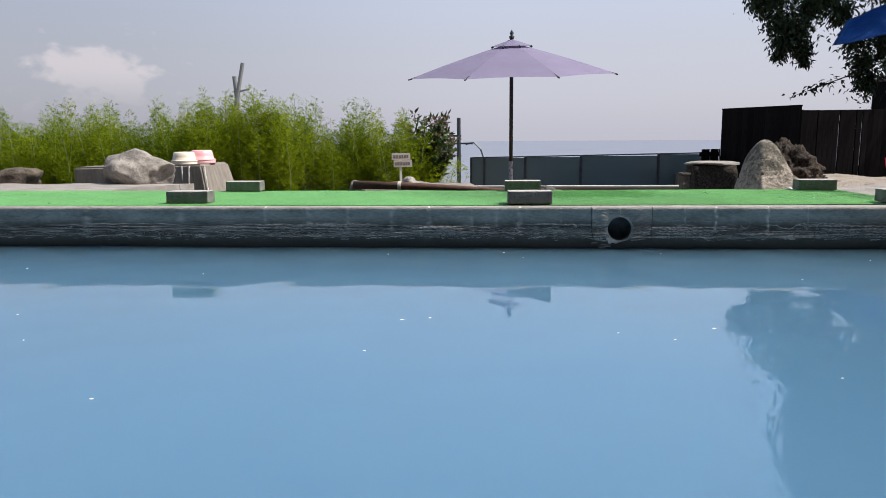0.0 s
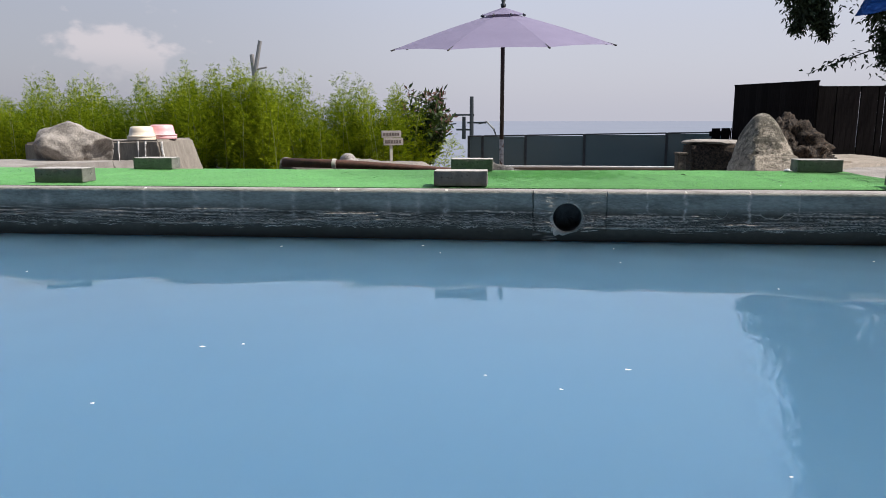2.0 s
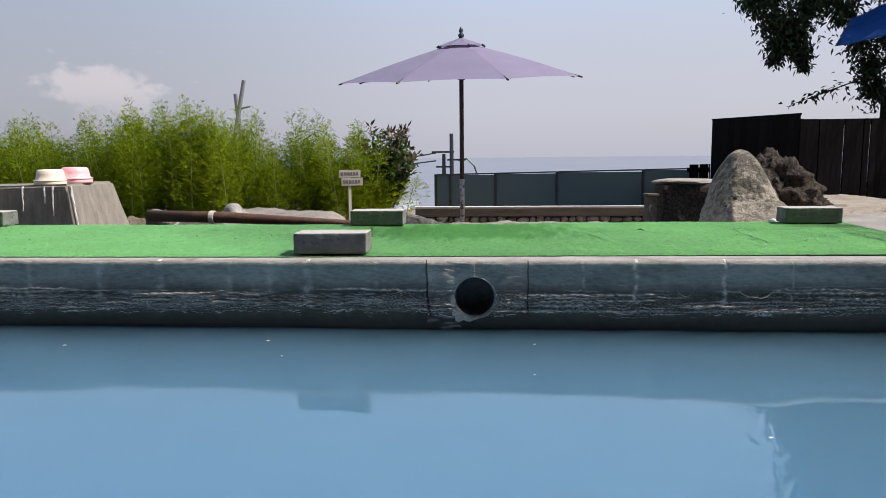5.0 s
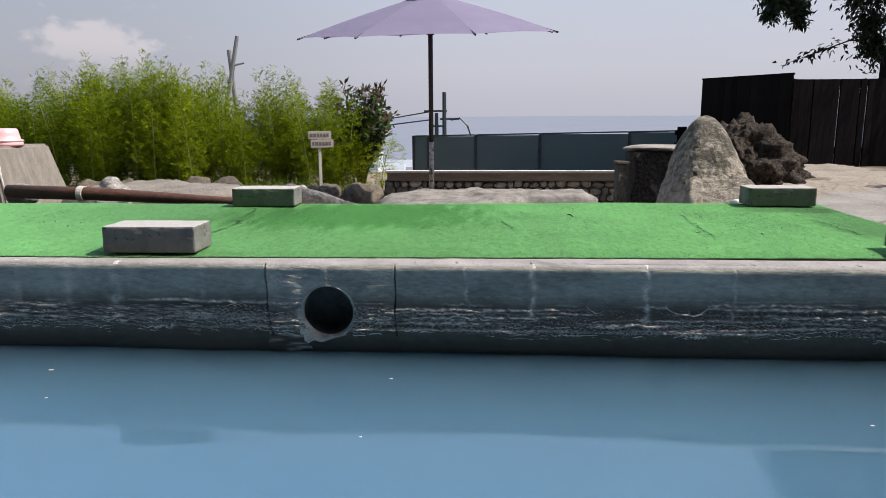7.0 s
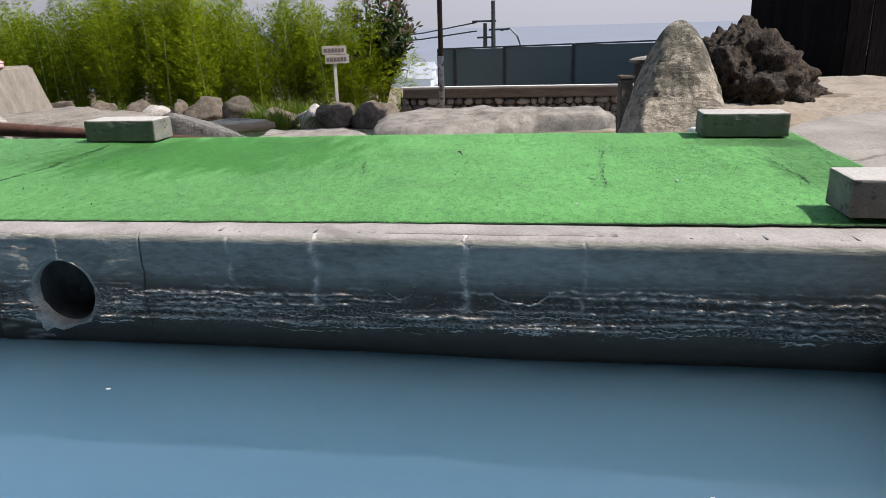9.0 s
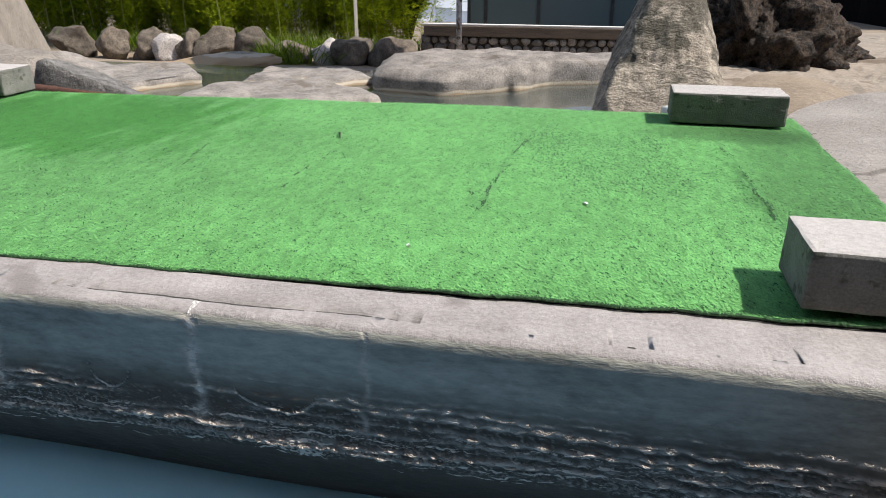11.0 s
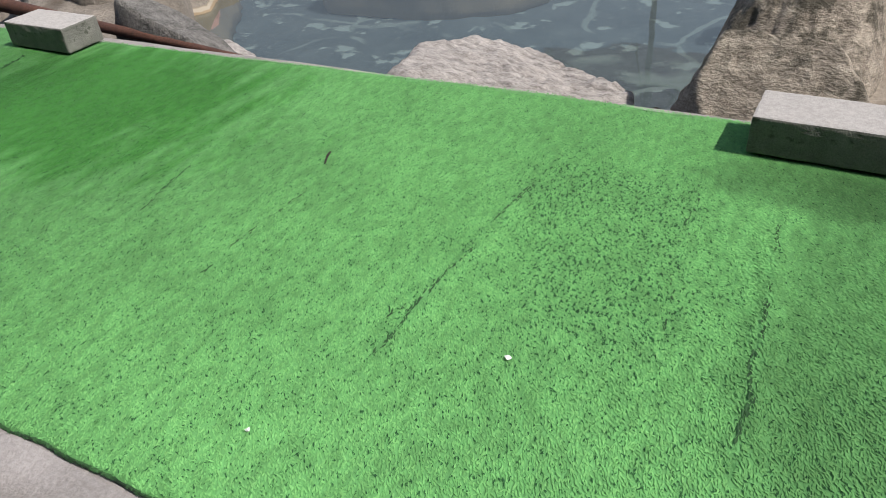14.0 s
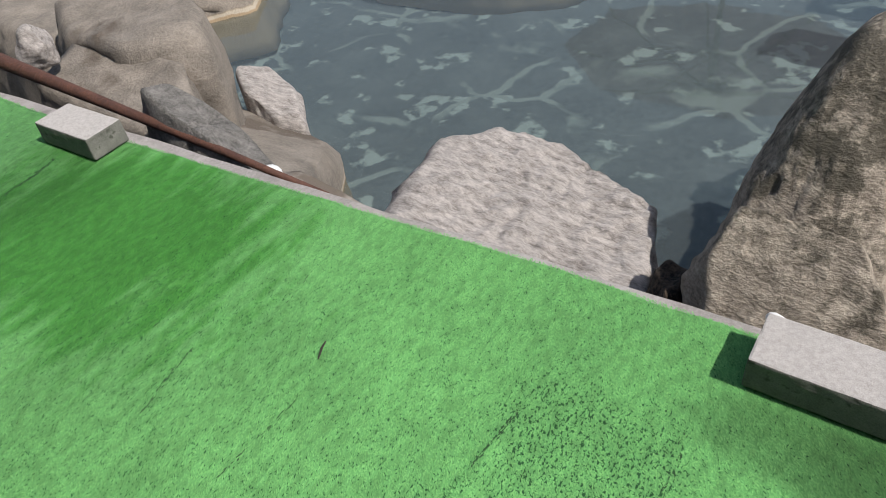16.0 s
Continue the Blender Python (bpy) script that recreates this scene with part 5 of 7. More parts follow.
# ---- weights on the turf ----
def build_blocks():
    bm = bmesh.new()
    box(bm, -0.1, -0.048, 0, 0.1, 0.048, 0.056, bevel=0.004)
    bmesh.ops.subdivide_edges(bm, edges=[e for e in bm.edges if e.calc_length() > 0.04], cuts=7, use_grid_fill=True)
    for v in bm.verts:
        v.co += Vector([(0.0010 * noise.noise(v.co * 40 + Vector((k * 9, 0, 0))) + 0.0009 * noise.noise(v.co * 130 + Vector((k * 9, 0, 0)))) for k in range(3)])
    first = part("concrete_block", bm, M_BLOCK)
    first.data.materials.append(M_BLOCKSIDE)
    # tops keep the pale concrete, sides take the shade-darkened one
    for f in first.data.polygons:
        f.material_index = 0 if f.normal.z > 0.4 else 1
    tagged(first, "grey concrete paving brick holding down the green turf", "block", "blocks on the turf")
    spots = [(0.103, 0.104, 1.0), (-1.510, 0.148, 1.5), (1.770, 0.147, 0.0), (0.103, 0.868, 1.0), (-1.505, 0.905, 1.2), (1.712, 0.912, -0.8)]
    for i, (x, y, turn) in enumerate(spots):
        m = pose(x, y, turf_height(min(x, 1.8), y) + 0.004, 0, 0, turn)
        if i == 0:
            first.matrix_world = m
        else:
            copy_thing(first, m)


build_blocks()


# ---- second pool ----
W2 = -0.58
bm = bmesh.new()
bm.faces.new([bm.verts.new(p) for p in ((-3.6, 0.95, W2), (3.0, 0.95, W2), (3.0, 5.2, W2), (-3.6, 5.2, W2))])
tagged(part("lower_pool_water", bm, M_CLEAR), "clear shallow grey-blue pool water with reflections", "water", kind="structure")
slab("lower_pool_floor", -3.6, 0.9, 3.2, 5.3, -0.80, -1.0, M_POOLBED, "dark pool bed with pale mineral blotches", "floor", rough=0.02)

LBL_BANK = "grey weathered boulder on the bank of the lower pool"
slab_rock("boulder", [(0.075, 1.04), (0.20, 1.015), (0.40, 1.005), (0.56, 1.01), (0.54, 1.07), (0.36, 1.13), (0.09, 1.12)], -0.008, (-0.34, -0.12), -0.50, 11, M_WEDGE, "grey wedge-shaped boulder leaning from turf edge into pool", rough=0.016, sharp=0.0)
slab_rock("boulder", [(0.38, 1.035), (0.82, 0.99), (0.86, 1.05), (0.81, 1.13), (0.63, 1.15), (0.46, 1.16)], -0.16, (-0.12, -0.10), -0.50, 29, M_ROCK, "low smooth grey rock at the turf edge", rough=0.008, sharp=0.3)
slab_rock("boulder", [(-0.72, 1.72), (-0.45, 1.78), (-0.12, 1.73), (0.06, 1.67), (0.14, 1.58), (0.34, 1.32), (0.52, 1.16), (0.30, 1.10), (-0.20, 1.16), (-0.55, 1.40)], -0.36, (-0.05, -0.62), -0.85, 12, M_ROCKS, "low brown slab rock sloping into the pool, pale lime rim", rough=0.008, sharp=0.8, flare=0.02)
slab_rock("boulder", [(-0.60, 1.84), (-0.45, 1.90), (-0.24, 1.82), (-0.08, 1.68), (-0.18, 1.64), (-0.42, 1.72)], -0.41, (-0.05, 0.10), -0.68, 28, M_ROCKW, "pinkish broken boulder at the pool's edge", rough=0.014, sharp=0.7)
slab_rock("boulder", [(-1.00, 1.45), (-0.70, 1.28), (-0.30, 1.24), (-0.14, 1.31), (-0.10, 1.43), (-0.25, 1.58), (-0.60, 1.72), (-1.02, 1.70)], 0.000, (0.03, 0.05), -0.75, 13, M_ROCKS, "long smooth grey-brown boulder overhanging the pool", rough=0.016, sharp=0.0, flare=-0.08)
slab_rock("boulder", [(-0.66, 1.10), (-0.30, 1.07), (0.06, 1.06), (0.12, 1.18), (-0.10, 1.34), (-0.66, 1.36)], -0.075, (-0.04, 0.30), -0.66, 14, M_ROCKS, LBL_BANK, rough=0.014, sharp=0.2)
slab_rock("boulder", [(-1.9, 1.40), (-1.0, 1.35), (-0.80, 1.90), (-1.4, 2.30), (-2.0, 2.10)], -0.17, (-0.05, -0.08), -0.75, 30, M_ROCKS, "broad brown boulder on the bank of the lower pool", rough=0.016, sharp=0.1, flare=0.12)
rock("stone", -0.56, 1.15, -0.06, 0.15, 0.12, 0.135, 15, M_ROCKW, "small pale rough stone behind the pipe", detail=4)
rock("stone", -0.89, 1.10, -0.03, 0.12, 0.12, 0.085, 16, M_ROCK, "small grey stone at the turf edge", detail=3)
slab_rock("boulder", [(0.84, 0.985), (0.79, 1.16), (0.76, 1.35), (0.86, 1.46), (1.02, 1.52), (1.16, 1.46), (1.33, 1.40), (1.38, 1.24), (1.42, 1.10), (1.45, 0.985)], -0.125, (-0.10, -0.02), -0.66, 17, M_ROCKW, "pale striated flat-topped boulder at the turf edge", rough=0.016, sharp=0.6, n=260, crag=0.75)
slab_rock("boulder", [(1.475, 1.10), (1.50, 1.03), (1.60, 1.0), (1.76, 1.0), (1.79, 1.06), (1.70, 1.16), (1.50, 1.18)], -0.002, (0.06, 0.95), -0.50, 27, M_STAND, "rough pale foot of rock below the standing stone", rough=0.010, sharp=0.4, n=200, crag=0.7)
rock("stone", 1.425, 1.13, -0.235, 0.10, 0.17, 0.16, 18, M_ROCKD, "small dark wet stone between boulders", detail=4, cuts=9, sharp=1.0)
slab_rock("island_rock", [(-1.08, 3.30), (-0.70, 3.34), (-0.26, 3.38), (-0.05, 3.52), (0.14, 3.84), (-0.05, 4.05), (-0.55, 4.12), (-1.00, 3.95), (-1.14, 3.60)], -0.505, (-0.02, 0.05), -0.80, 19, M_ROCK, "flat-topped grey rock standing in the shallow pool", rough=0.014, sharp=0.6, flare=0.02)
slab_rock("flat_rock", [(-0.10, 4.28), (0.45, 4.20), (0.75, 4.42), (1.12, 4.80), (1.75, 5.0), (1.70, 5.35), (0.6, 5.4), (-0.2, 5.1)], -0.41, (0.0, 0.03), -0.82, 20, M_ROCK, "broad flat grey rock across the pool", rough=0.022, sharp=0.2, flare=0.03)
slab_rock("flat_rock", [(-2.10, 3.72), (-1.66, 3.92), (-1.40, 4.32), (-1.75, 4.75), (-2.5, 4.5)], -0.50, (0.02, 0.03), -0.80, 21, M_ROCK, "flat grey rock on the far bank", rough=0.014, sharp=0.5)
slab_rock("flat_rock", [(-1.10, 4.35), (-0.45, 4.30), (-0.15, 4.60), (-0.5, 5.0), (-1.2, 4.95)], -0.535, (0.0, 0.03), -0.80, 26, M_ROCK, "flat grey rock on the far bank", rough=0.014, sharp=0.5)
slab_rock("boulder", [(-2.75, 2.20), (-1.55, 2.22), (-1.30, 2.60), (-1.75, 3.15), (-2.70, 3.20)], -0.40, (-0.06, -0.02), -0.78, 22, M_ROCKS, "broad smooth grey boulder on the bank of the lower pool", rough=0.02, sharp=0.0, flare=0.15)
slab_rock("boulder", [(-2.9, 3.25), (-2.15, 3.35), (-2.05, 3.62), (-2.5, 4.0), (-3.0, 3.9)], -0.40, (-0.06, 0.0), -0.78, 24, M_ROCK, LBL_BANK, rough=0.018, sharp=0.3)
rock("boulder", -2.6, 4.45, -0.75, 1.0, 0.7, 0.36, 25, M_ROCK, LBL_BANK, turn=-10)


def build_standing_stone():
    bm = bmesh.new()
    bmesh.ops.create_icosphere(bm, subdivisions=6, radius=1.0)
    for v in bm.verts:
        p = v.co.copy()
        h = (p.z + 1) / 2
        w = (1.04 - 0.10 * h - 0.34 * max(0, h - 0.40) ** 1.6 + (0.27 * max(0, 0.78 - h) if p.x < 0 else 0))
        rr = math.hypot(p.x, p.y) + 1e-6
        square = 0.5 + 0.5 / ((p.x / rr) ** 4 + (p.y / rr) ** 4 + 1e-4) ** 0.25 if rr > 1e-4 else 1.0
        foot = 1 + (1.5 * max(0, 0.76 - h) if p.y < 0 else 0)
        q = Vector((p.x * w * square, p.y * w * square * foot, p.z))
        s = 1 + 0.13 * noise.noise(q * 1.7 + Vector((3, 1, 8))) + 0.05 * noise.noise(q * 4.3) + 0.022 * noise.noise(Vector((q.x * 4, q.y * 4, q.z * 11))) + 0.034 * noise.noise(q * 11) + 0.024 * noise.noise(Vector((q.x * 20, q.y * 20, q.z * 34))) + 0.012 * noise.noise(q * 61)
        v.co = Vector((q.x * 0.158 * s + 0.015 * p.z, q.y * 0.28 * s + 0.12 * p.z, -0.15 + 0.43 * p.z * (1 + 0.02 * noise.noise(q * 3))))
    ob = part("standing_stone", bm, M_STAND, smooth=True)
    ob.matrix_world = pose(1.622, 1.36, 0)
    tagged(ob, "upright pointed lichen-stained stone beside the pool", "rock")


build_standing_stone()


def build_lava():
    """A craggy cinder mound, steep on one side with a long ragged skirt on the other."""
    bm = bmesh.new()
    bmesh.ops.create_icosphere(bm, subdivisions=6, radius=1.0)
    for v in bm.verts:
        p = v.co.normalized()
        q = p * 2.2 + Vector((5, 2, 9))
        crag = 0.20 * noise.noise(q) + 0.13 * noise.noise(q * 2.6) + 0.08 * abs(noise.noise(q * 5.7)) + 0.045 * noise.noise(q * 12) + 0.022 * noise.noise(q * 27)
        r = 0.86 + crag
        x, y, z = p.x * r, p.y * r, max(-0.12, p.z * r)
        if x > 0:
            z *= 1 - 0.42 * min(1.0, x)
        v.co = Vector((x * (0.36 if x > 0 else 0.27), y * (0.38 - 0.09 * min(1.0, max(0.0, x + 0.4)) if y < 0 else 0.27), z * 0.335))
    ob = part("lava_rock", bm, M_ROCKD, smooth=True)
    ob.matrix_world = pose(1.965, 2.05, -0.045)
    tagged(ob, "rough black-brown lava rock mound on the sandy ground", "rock")


build_lava()
rock("stone", 1.622, 1.012, -0.012, 0.036, 0.028, 0.026, 33, M_WHITE, "small white pebble behind the block", detail=2)
rock("stone", 0.545, 1.025, -0.062, 0.055, 0.030, 0.026, 34, M_WHITE, "small white stone at the deck edge", detail=2)
rock("soil_mound", 1.945, 1.45, -0.13, 0.50, 0.80, 0.135, 32, M_SOIL, "low tan rock hump behind the block", rough=0.1, cuts=3)


def build_rusty_pipe():
    e = empty("rusty_pipe", -0.05, 1.0, 0.02)
    bm = bmesh.new()
    tube(bm, [(-0.84, 0.034, 0.012), (-0.50, 0.028, 0.004), (0.0, 0.020, -0.022), (0.45, 0.012, -0.046), (0.78, 0.004, -0.065)], [0.024, 0.023, 0.015, 0.010, 0.007], 14)
    part("pipe", bm, M_RUST, e, smooth=True)
    bm = bmesh.new()
    tube(bm, [(-0.575, 0.0295, 0.0055), (-0.555, 0.029, 0.005)], 0.0275, 16)
    part("collar", bm, M_POSTW, e, "pale pipe collar")
    tagged(e, "rusty brown pipe lying along the turf edge", "pipe")


build_rusty_pipe()


# ---- left: boulder, planter, wash basins ----
rock("boulder", -2.90, 2.40, -0.17, 0.60, 0.50, 0.41, 41, M_ROCK, "large pitted grey boulder on the path", turn=-10, cuts=8, detail=5)
rock("boulder", -4.05, 2.60, -0.13, 0.50, 0.45, 0.22, 42, M_ROCKB, "dark grey boulder on the path", turn=30)


def build_planter():
    bm = bmesh.new()
    lo = [(-4.3, 3.78, -0.75), (-2.84, 3.78, -0.75), (-2.72, 4.6, -0.75), (-4.3, 4.6, -0.75)]
    hi = [(-4.3, 3.82, 0.035), (-2.97, 3.82, 0.062), (-2.95, 4.5, 0.062), (-4.3, 4.5, 0.035)]
    a = [bm.verts.new(p) for p in lo]
    b = [bm.verts.new(p) for p in hi]
    for k in range(4):
        bm.faces.new((a[k], a[(k + 1) % 4], b[(k + 1) % 4], b[k]))
    bm.faces.new(b)
    bm.faces.new(a[::-1])
    bmesh.ops.bevel(bm, geom=list(bm.edges), offset=0.02, segments=3, affect="EDGES")
    bmesh.ops.subdivide_edges(bm, edges=list(bm.edges), cuts=3, use_grid_fill=True)
    for v in bm.verts:
        v.co += Vector([0.006 * noise.noise(v.co * 6 + Vector((k * 7, 0, 0))) for k in range(3)])
    planter = part("concrete_planter", bm, M_PLANTER, smooth=False)
    for k, (x, z0) in enumerate(((-2.945, -0.34), (-3.10, -0.20), (-3.17, -0.10), (-3.36, -0.16), (-3.62, -0.25))):
        bm = bmesh.new()
        pts = [(x + (0.16 * (0.05 - z) if k == 0 else 0) + 0.008 * nz(z * 15, k, 0), 3.822 - 0.04 * (0.06 - z) / 0.8, z) for z in np.linspace(0.045, z0, 12)]
        tube(bm, pts, [0.011 * (1 - 0.7 * i / 11) * (1 + 0.5 * nz(i * 0.7, k, 4)) for i in range(12)], 6)
        part("lime_streak", bm, M_LIME, planter, "white lime drip down the face")
    tagged(planter, "water-stained sloping concrete block with basins on top", "planter")


build_planter()


def build_basin(x, y, z, material, label, s=1.0):
    e = empty("wash_basin", x, y, z)
    bm = bmesh.new()
    lathe(bm, [(0.118 * s, 0.0), (0.128 * s, 0.0), (0.130 * s, 0.010), (0.128 * s, 0.035 * s), (0.116 * s, 0.040 * s), (0.108 * s, 0.085 * s), (0.100 * s, 0.118 * s), (0.088 * s, 0.128 * s), (0.05 * s, 0.130 * s), (0.0005, 0.130 * s)], 36)
    part("bowl", bm, material, e, smooth=True)
    bm = bmesh.new()
    lathe(bm, [(0.127 * s, 0.030 * s), (0.133 * s, 0.033 * s), (0.133 * s, 0.041 * s), (0.118 * s, 0.045 * s)], 36)
    part("rim", bm, material, e, smooth=True)
    tagged(e, label, "basin", "upturned basins")


build_basin(-3.21, 3.98, 0.052, M_CREAM, "cream plastic wash basin turned upside down", 1.0)
build_basin(-3.09, 4.14, 0.060, M_PINK, "pink plastic wash basin turned upside down", 1.05)


# ---- parasol ----
def build_parasol():
    cx, cy, base = 0.165, 6.13, -0.62
    e = empty("parasol", cx, cy, base)
    R, rim_z, top_z = 1.335, 1.075 - base, 1.475 - base
    lean = Matrix.Translation((0, 0, top_z)) @ Matrix.Rotation(radians(6.0), 4, "X") @ Matrix.Rotation(radians(-0.8), 4, "Y") @ Matrix.Translation((0, 0, -top_z))
    a0 = radians(-69)
    bm = bmesh.new()
    tip = bm.verts.new((0, 0, top_z))
    n, m = 8, 8
    rows = []
    for i in range(1, m + 1):
        t = i / m
        ring = []
        for k in range(n):
            for q in range(6):
                u = q / 6
                p0 = Vector((math.cos(a0 + k * math.pi / 4), math.sin(a0 + k * math.pi / 4)))
                p1 = Vector((math.cos(a0 + (k + 1) * math.pi / 4), math.sin(a0 + (k + 1) * math.pi / 4)))
                p = p0.lerp(p1, u) * R * t
                sag = -0.012 * t * math.sin(math.pi * u)
                z = top_z + (rim_z - top_z) * (0.84 * t + 0.16 * t * t) - sag
                ring.append(bm.verts.new((p.x, p.y, z)))
        rows.append(ring)
    N = n * 6
    for k in range(N):
        bm.faces.new((tip, rows[0][k], rows[0][(k + 1) % N]))
        for i in range(m - 1):
            bm.faces.new((rows[i][k], rows[i + 1][k], rows[i + 1][(k + 1) % N], rows[i][(k + 1) % N]))
    bmesh.ops.transform(bm, matrix=lean, verts=bm.verts)
    canopy = part("canopy", bm, M_FABRIC, e, "faded lilac canvas canopy")
    bm = bmesh.new()
    c2 = bm.verts.new((0, 0, top_z + 0.045))
    r1 = [bm.verts.new((0.27 * math.cos(a0 + k * math.pi / 4), 0.27 * math.sin(a0 + k * math.pi / 4), top_z - 0.040)) for k in range(8)]
    for k in range(8):
        bm.faces.new((c2, r1[k], r1[(k + 1) % 8]))
    bmesh.ops.transform(bm, matrix=lean, verts=bm.verts)
    part("vent_cap", bm, M_FABRIC, e)
    for k in range(8):
        a = a0 + k * math.pi / 4
        bm = bmesh.new()
        d = Vector((math.cos(a), math.sin(a), 0))
        tube(bm, [d * 0.03 + Vector((0, 0, top_z - 0.02)), d * R * 0.5 + Vector((0, 0, (top_z + rim_z) / 2 - 0.012)), d * (R + 0.02) + Vector((0, 0, rim_z - 0.008))], 0.009, 6)
        bmesh.ops.transform(bm, matrix=lean, verts=bm.verts)
        rib = part("rib", bm, M_POLE, e)
        bm = bmesh.new()
        tube(bm, [d * 0.03 + Vector((0, 0, rim_z + 0.02)), d * R * 0.5 + Vector((0, 0, (top_z + rim_z) / 2 - 0.03))], 0.007, 6)
        bmesh.ops.transform(bm, matrix=lean, verts=bm.verts)
        part("strut", bm, M_POLE, rib)
        bm = bmesh.new()
        tube(bm, [d * 0.25 + Vector((0, 0, top_z - 0.040)), d * 0.275 + Vector((0, 0, top_z - 0.055))], 0.012, 6)
        bmesh.ops.transform(bm, matrix=lean, verts=bm.verts)
        part("cap_rib", bm, M_DARK, rib)
    bm = bmesh.new()
    tube(bm, [(0, 0, 0.60), (0.0, 0, 1.2), (0, 0, top_z + 0.06)], 0.024, 16)
    part("pole", bm, M_POLE, e, "dark varnished wooden pole", smooth=True)
    bm = bmesh.new()
    tube(bm, [(0, 0, -0.05), (0, 0, 0.62)], 0.0265, 16)
    part("pole_sleeve", bm, M_PEEL, e, "peeling white metal sleeve", smooth=True)
    bm = bmesh.new()
    lathe(bm, [(0.028, top_z + 0.05), (0.034, top_z + 0.075), (0.016, top_z + 0.092), (0.026, top_z + 0.118), (0.010, top_z + 0.15), (0.0005, top_z + 0.165)], 14)
    part("finial", bm, M_DARK, e, "turned dark finial", smooth=True)
    bm = bmesh.new()
    lathe(bm, [(0.0005, rim_z + 0.05), (0.04, rim_z + 0.05), (0.04, rim_z), (0.0005, rim_z)], 14)
    part("runner_hub", bm, M_POLE, e)
    tagged(e, "open lilac canvas parasol on a dark wooden pole", "parasol")


build_parasol()


# ---- garden: border rocks, sign, stone wall, glass screen ----
for i, (x0, x1, zt) in enumerate(((-3.22, -2.65, -0.46), (-2.80, -2.21, -0.47), (-2.28, -1.70, -0.60), (-1.80, -1.44, -0.58), (-1.49, -1.09, -0.56), (-1.17, -0.57, -0.54), (-3.42, -3.12, -0.50), (-4.07, -3.63, -0.50), (-3.71, -3.38, -0.55), (-3.46, -3.22, -0.63), (-4.55, -4.08, -0.49), (-5.2, -4.6, -0.5))):
    rock("border_rock", (x0 + x1) / 2, 7.34 + (0.08 if i % 2 else 0), -0.95, (x1 - x0) * 1.05, 0.46, zt + 0.95, 50 + i, M_ROCKW if i in (3, 8) else M_ROCKB,
         "rounded garden border rock of brown-grey stone", turn=random.Random(i).uniform(-30, 30), category="rock", group="border rocks", cuts=11, detail=4, rough=0.32, sharp=1.0, fine=0.04)
rock("small_rock", -0.42, 7.2, -0.9, 0.26, 0.2, 0.24, 70, M_ROCKW, "small pale stone by the wall", detail=3)
rock("flat_rock", -2.1, 5.75, -0.78, 1.3, 0.7, 0.22, 71, M_ROCK, "flat tan rock sloping to the pool", turn=18, tilt=(0, -6), rough=0.1)
rock("flat_rock", -1.0, 5.7, -0.80, 1.2, 0.6, 0.16, 72, M_ROCK, "flat grey slab on the far bank", turn=-4, rough=0.1)


def build_sign():
    e = empty("garden_sign", -1.53, 8.20, -0.86, 28)
    bm = bmesh.new()
    box(bm, -0.020, -0.014, -0.05, 0.020, 0.014, 0.90, 0.003)
    part("post", bm, M_POSTW, e, "pale wooden post")
    for k, (x0, x1, z0, z1) in enumerate(((-0.155, 0.155, 0.822, 0.925), (-0.125, 0.185, 0.708, 0.815))):
        bm = bmesh.new()
        box(bm, x0, -0.034, z0, x1, -0.015, z1, 0.003)
        board = part("board", bm, M_SIGN, e, "weathered grey board")
        rnd = random.Random(k)
        x = x0 + 0.02
        while x < x1 - 0.035:
            w = rnd.uniform(0.026, 0.042)
            bm = bmesh.new()
            box(bm, x, -0.0375, z0 + 0.030, x + w, -0.0325, z1 - 0.030)
            part("writing_bar", bm, M_INK, board)
            x += w + 0.010
    tagged(e, "small wooden garden sign with two weathered boards", "sign")


build_sign()


def build_stone_wall():
    e = empty("stone_wall", 0, 0, 0)
    Y, x0, x1 = 7.65, -0.57, 2.75
    bm = bmesh.new()
    box(bm, x0, Y, -1.0, x1, Y + 0.4, -0.545)
    part("core", bm, M_MORTAR, e)
    rnd = random.Random(9)
    pool = []
    for k in range(10):
        pool.append(mesh_of(rock_bm(1, 1, 1, 200 + k, detail=2, cuts=5, rough=0.25), "wall_stone", True))
        pool[-1].materials.append(M_STONEWALL)
    z = -0.90
    for row in range(4):
        h = (0.095, 0.09, 0.095, 0.085)[row]
        x = x0 - 0.03 + rnd.uniform(0, 0.05)
        while x < x1:
            w = rnd.uniform(0.06, 0.17)
            st = new("stone", rnd.choice(pool))
            st.parent = e
            st.matrix_world = Matrix.LocRotScale((x + w / 2, Y - 0.005, z + rnd.uniform(-0.006, 0.006)), Euler((0, 0, rnd.uniform(-0.2, 0.2))), (w * 1.02, 0.10, h * rnd.uniform(0.9, 1.15)))
            x += w + 0.006
        z += h * 0.95
    bm = bmesh.new()
    box(bm, x0 + 0.04, Y - 0.06, -0.545, x1, Y + 0.10, -0.435, 0.008)
    part("beam", bm, M_BEAM, e, "weathered brown timber band")
    bm = bmesh.new()
    box(bm, x0 + 0.02, Y - 0.045, -0.433, x1, Y + 0.05, -0.416, 0.004)
    part("coping", bm, M_LEDGE, e, "sunlit white coping")
    tagged(e, "low rubble stone wall with timber band and white coping", "wall")


build_stone_wall()


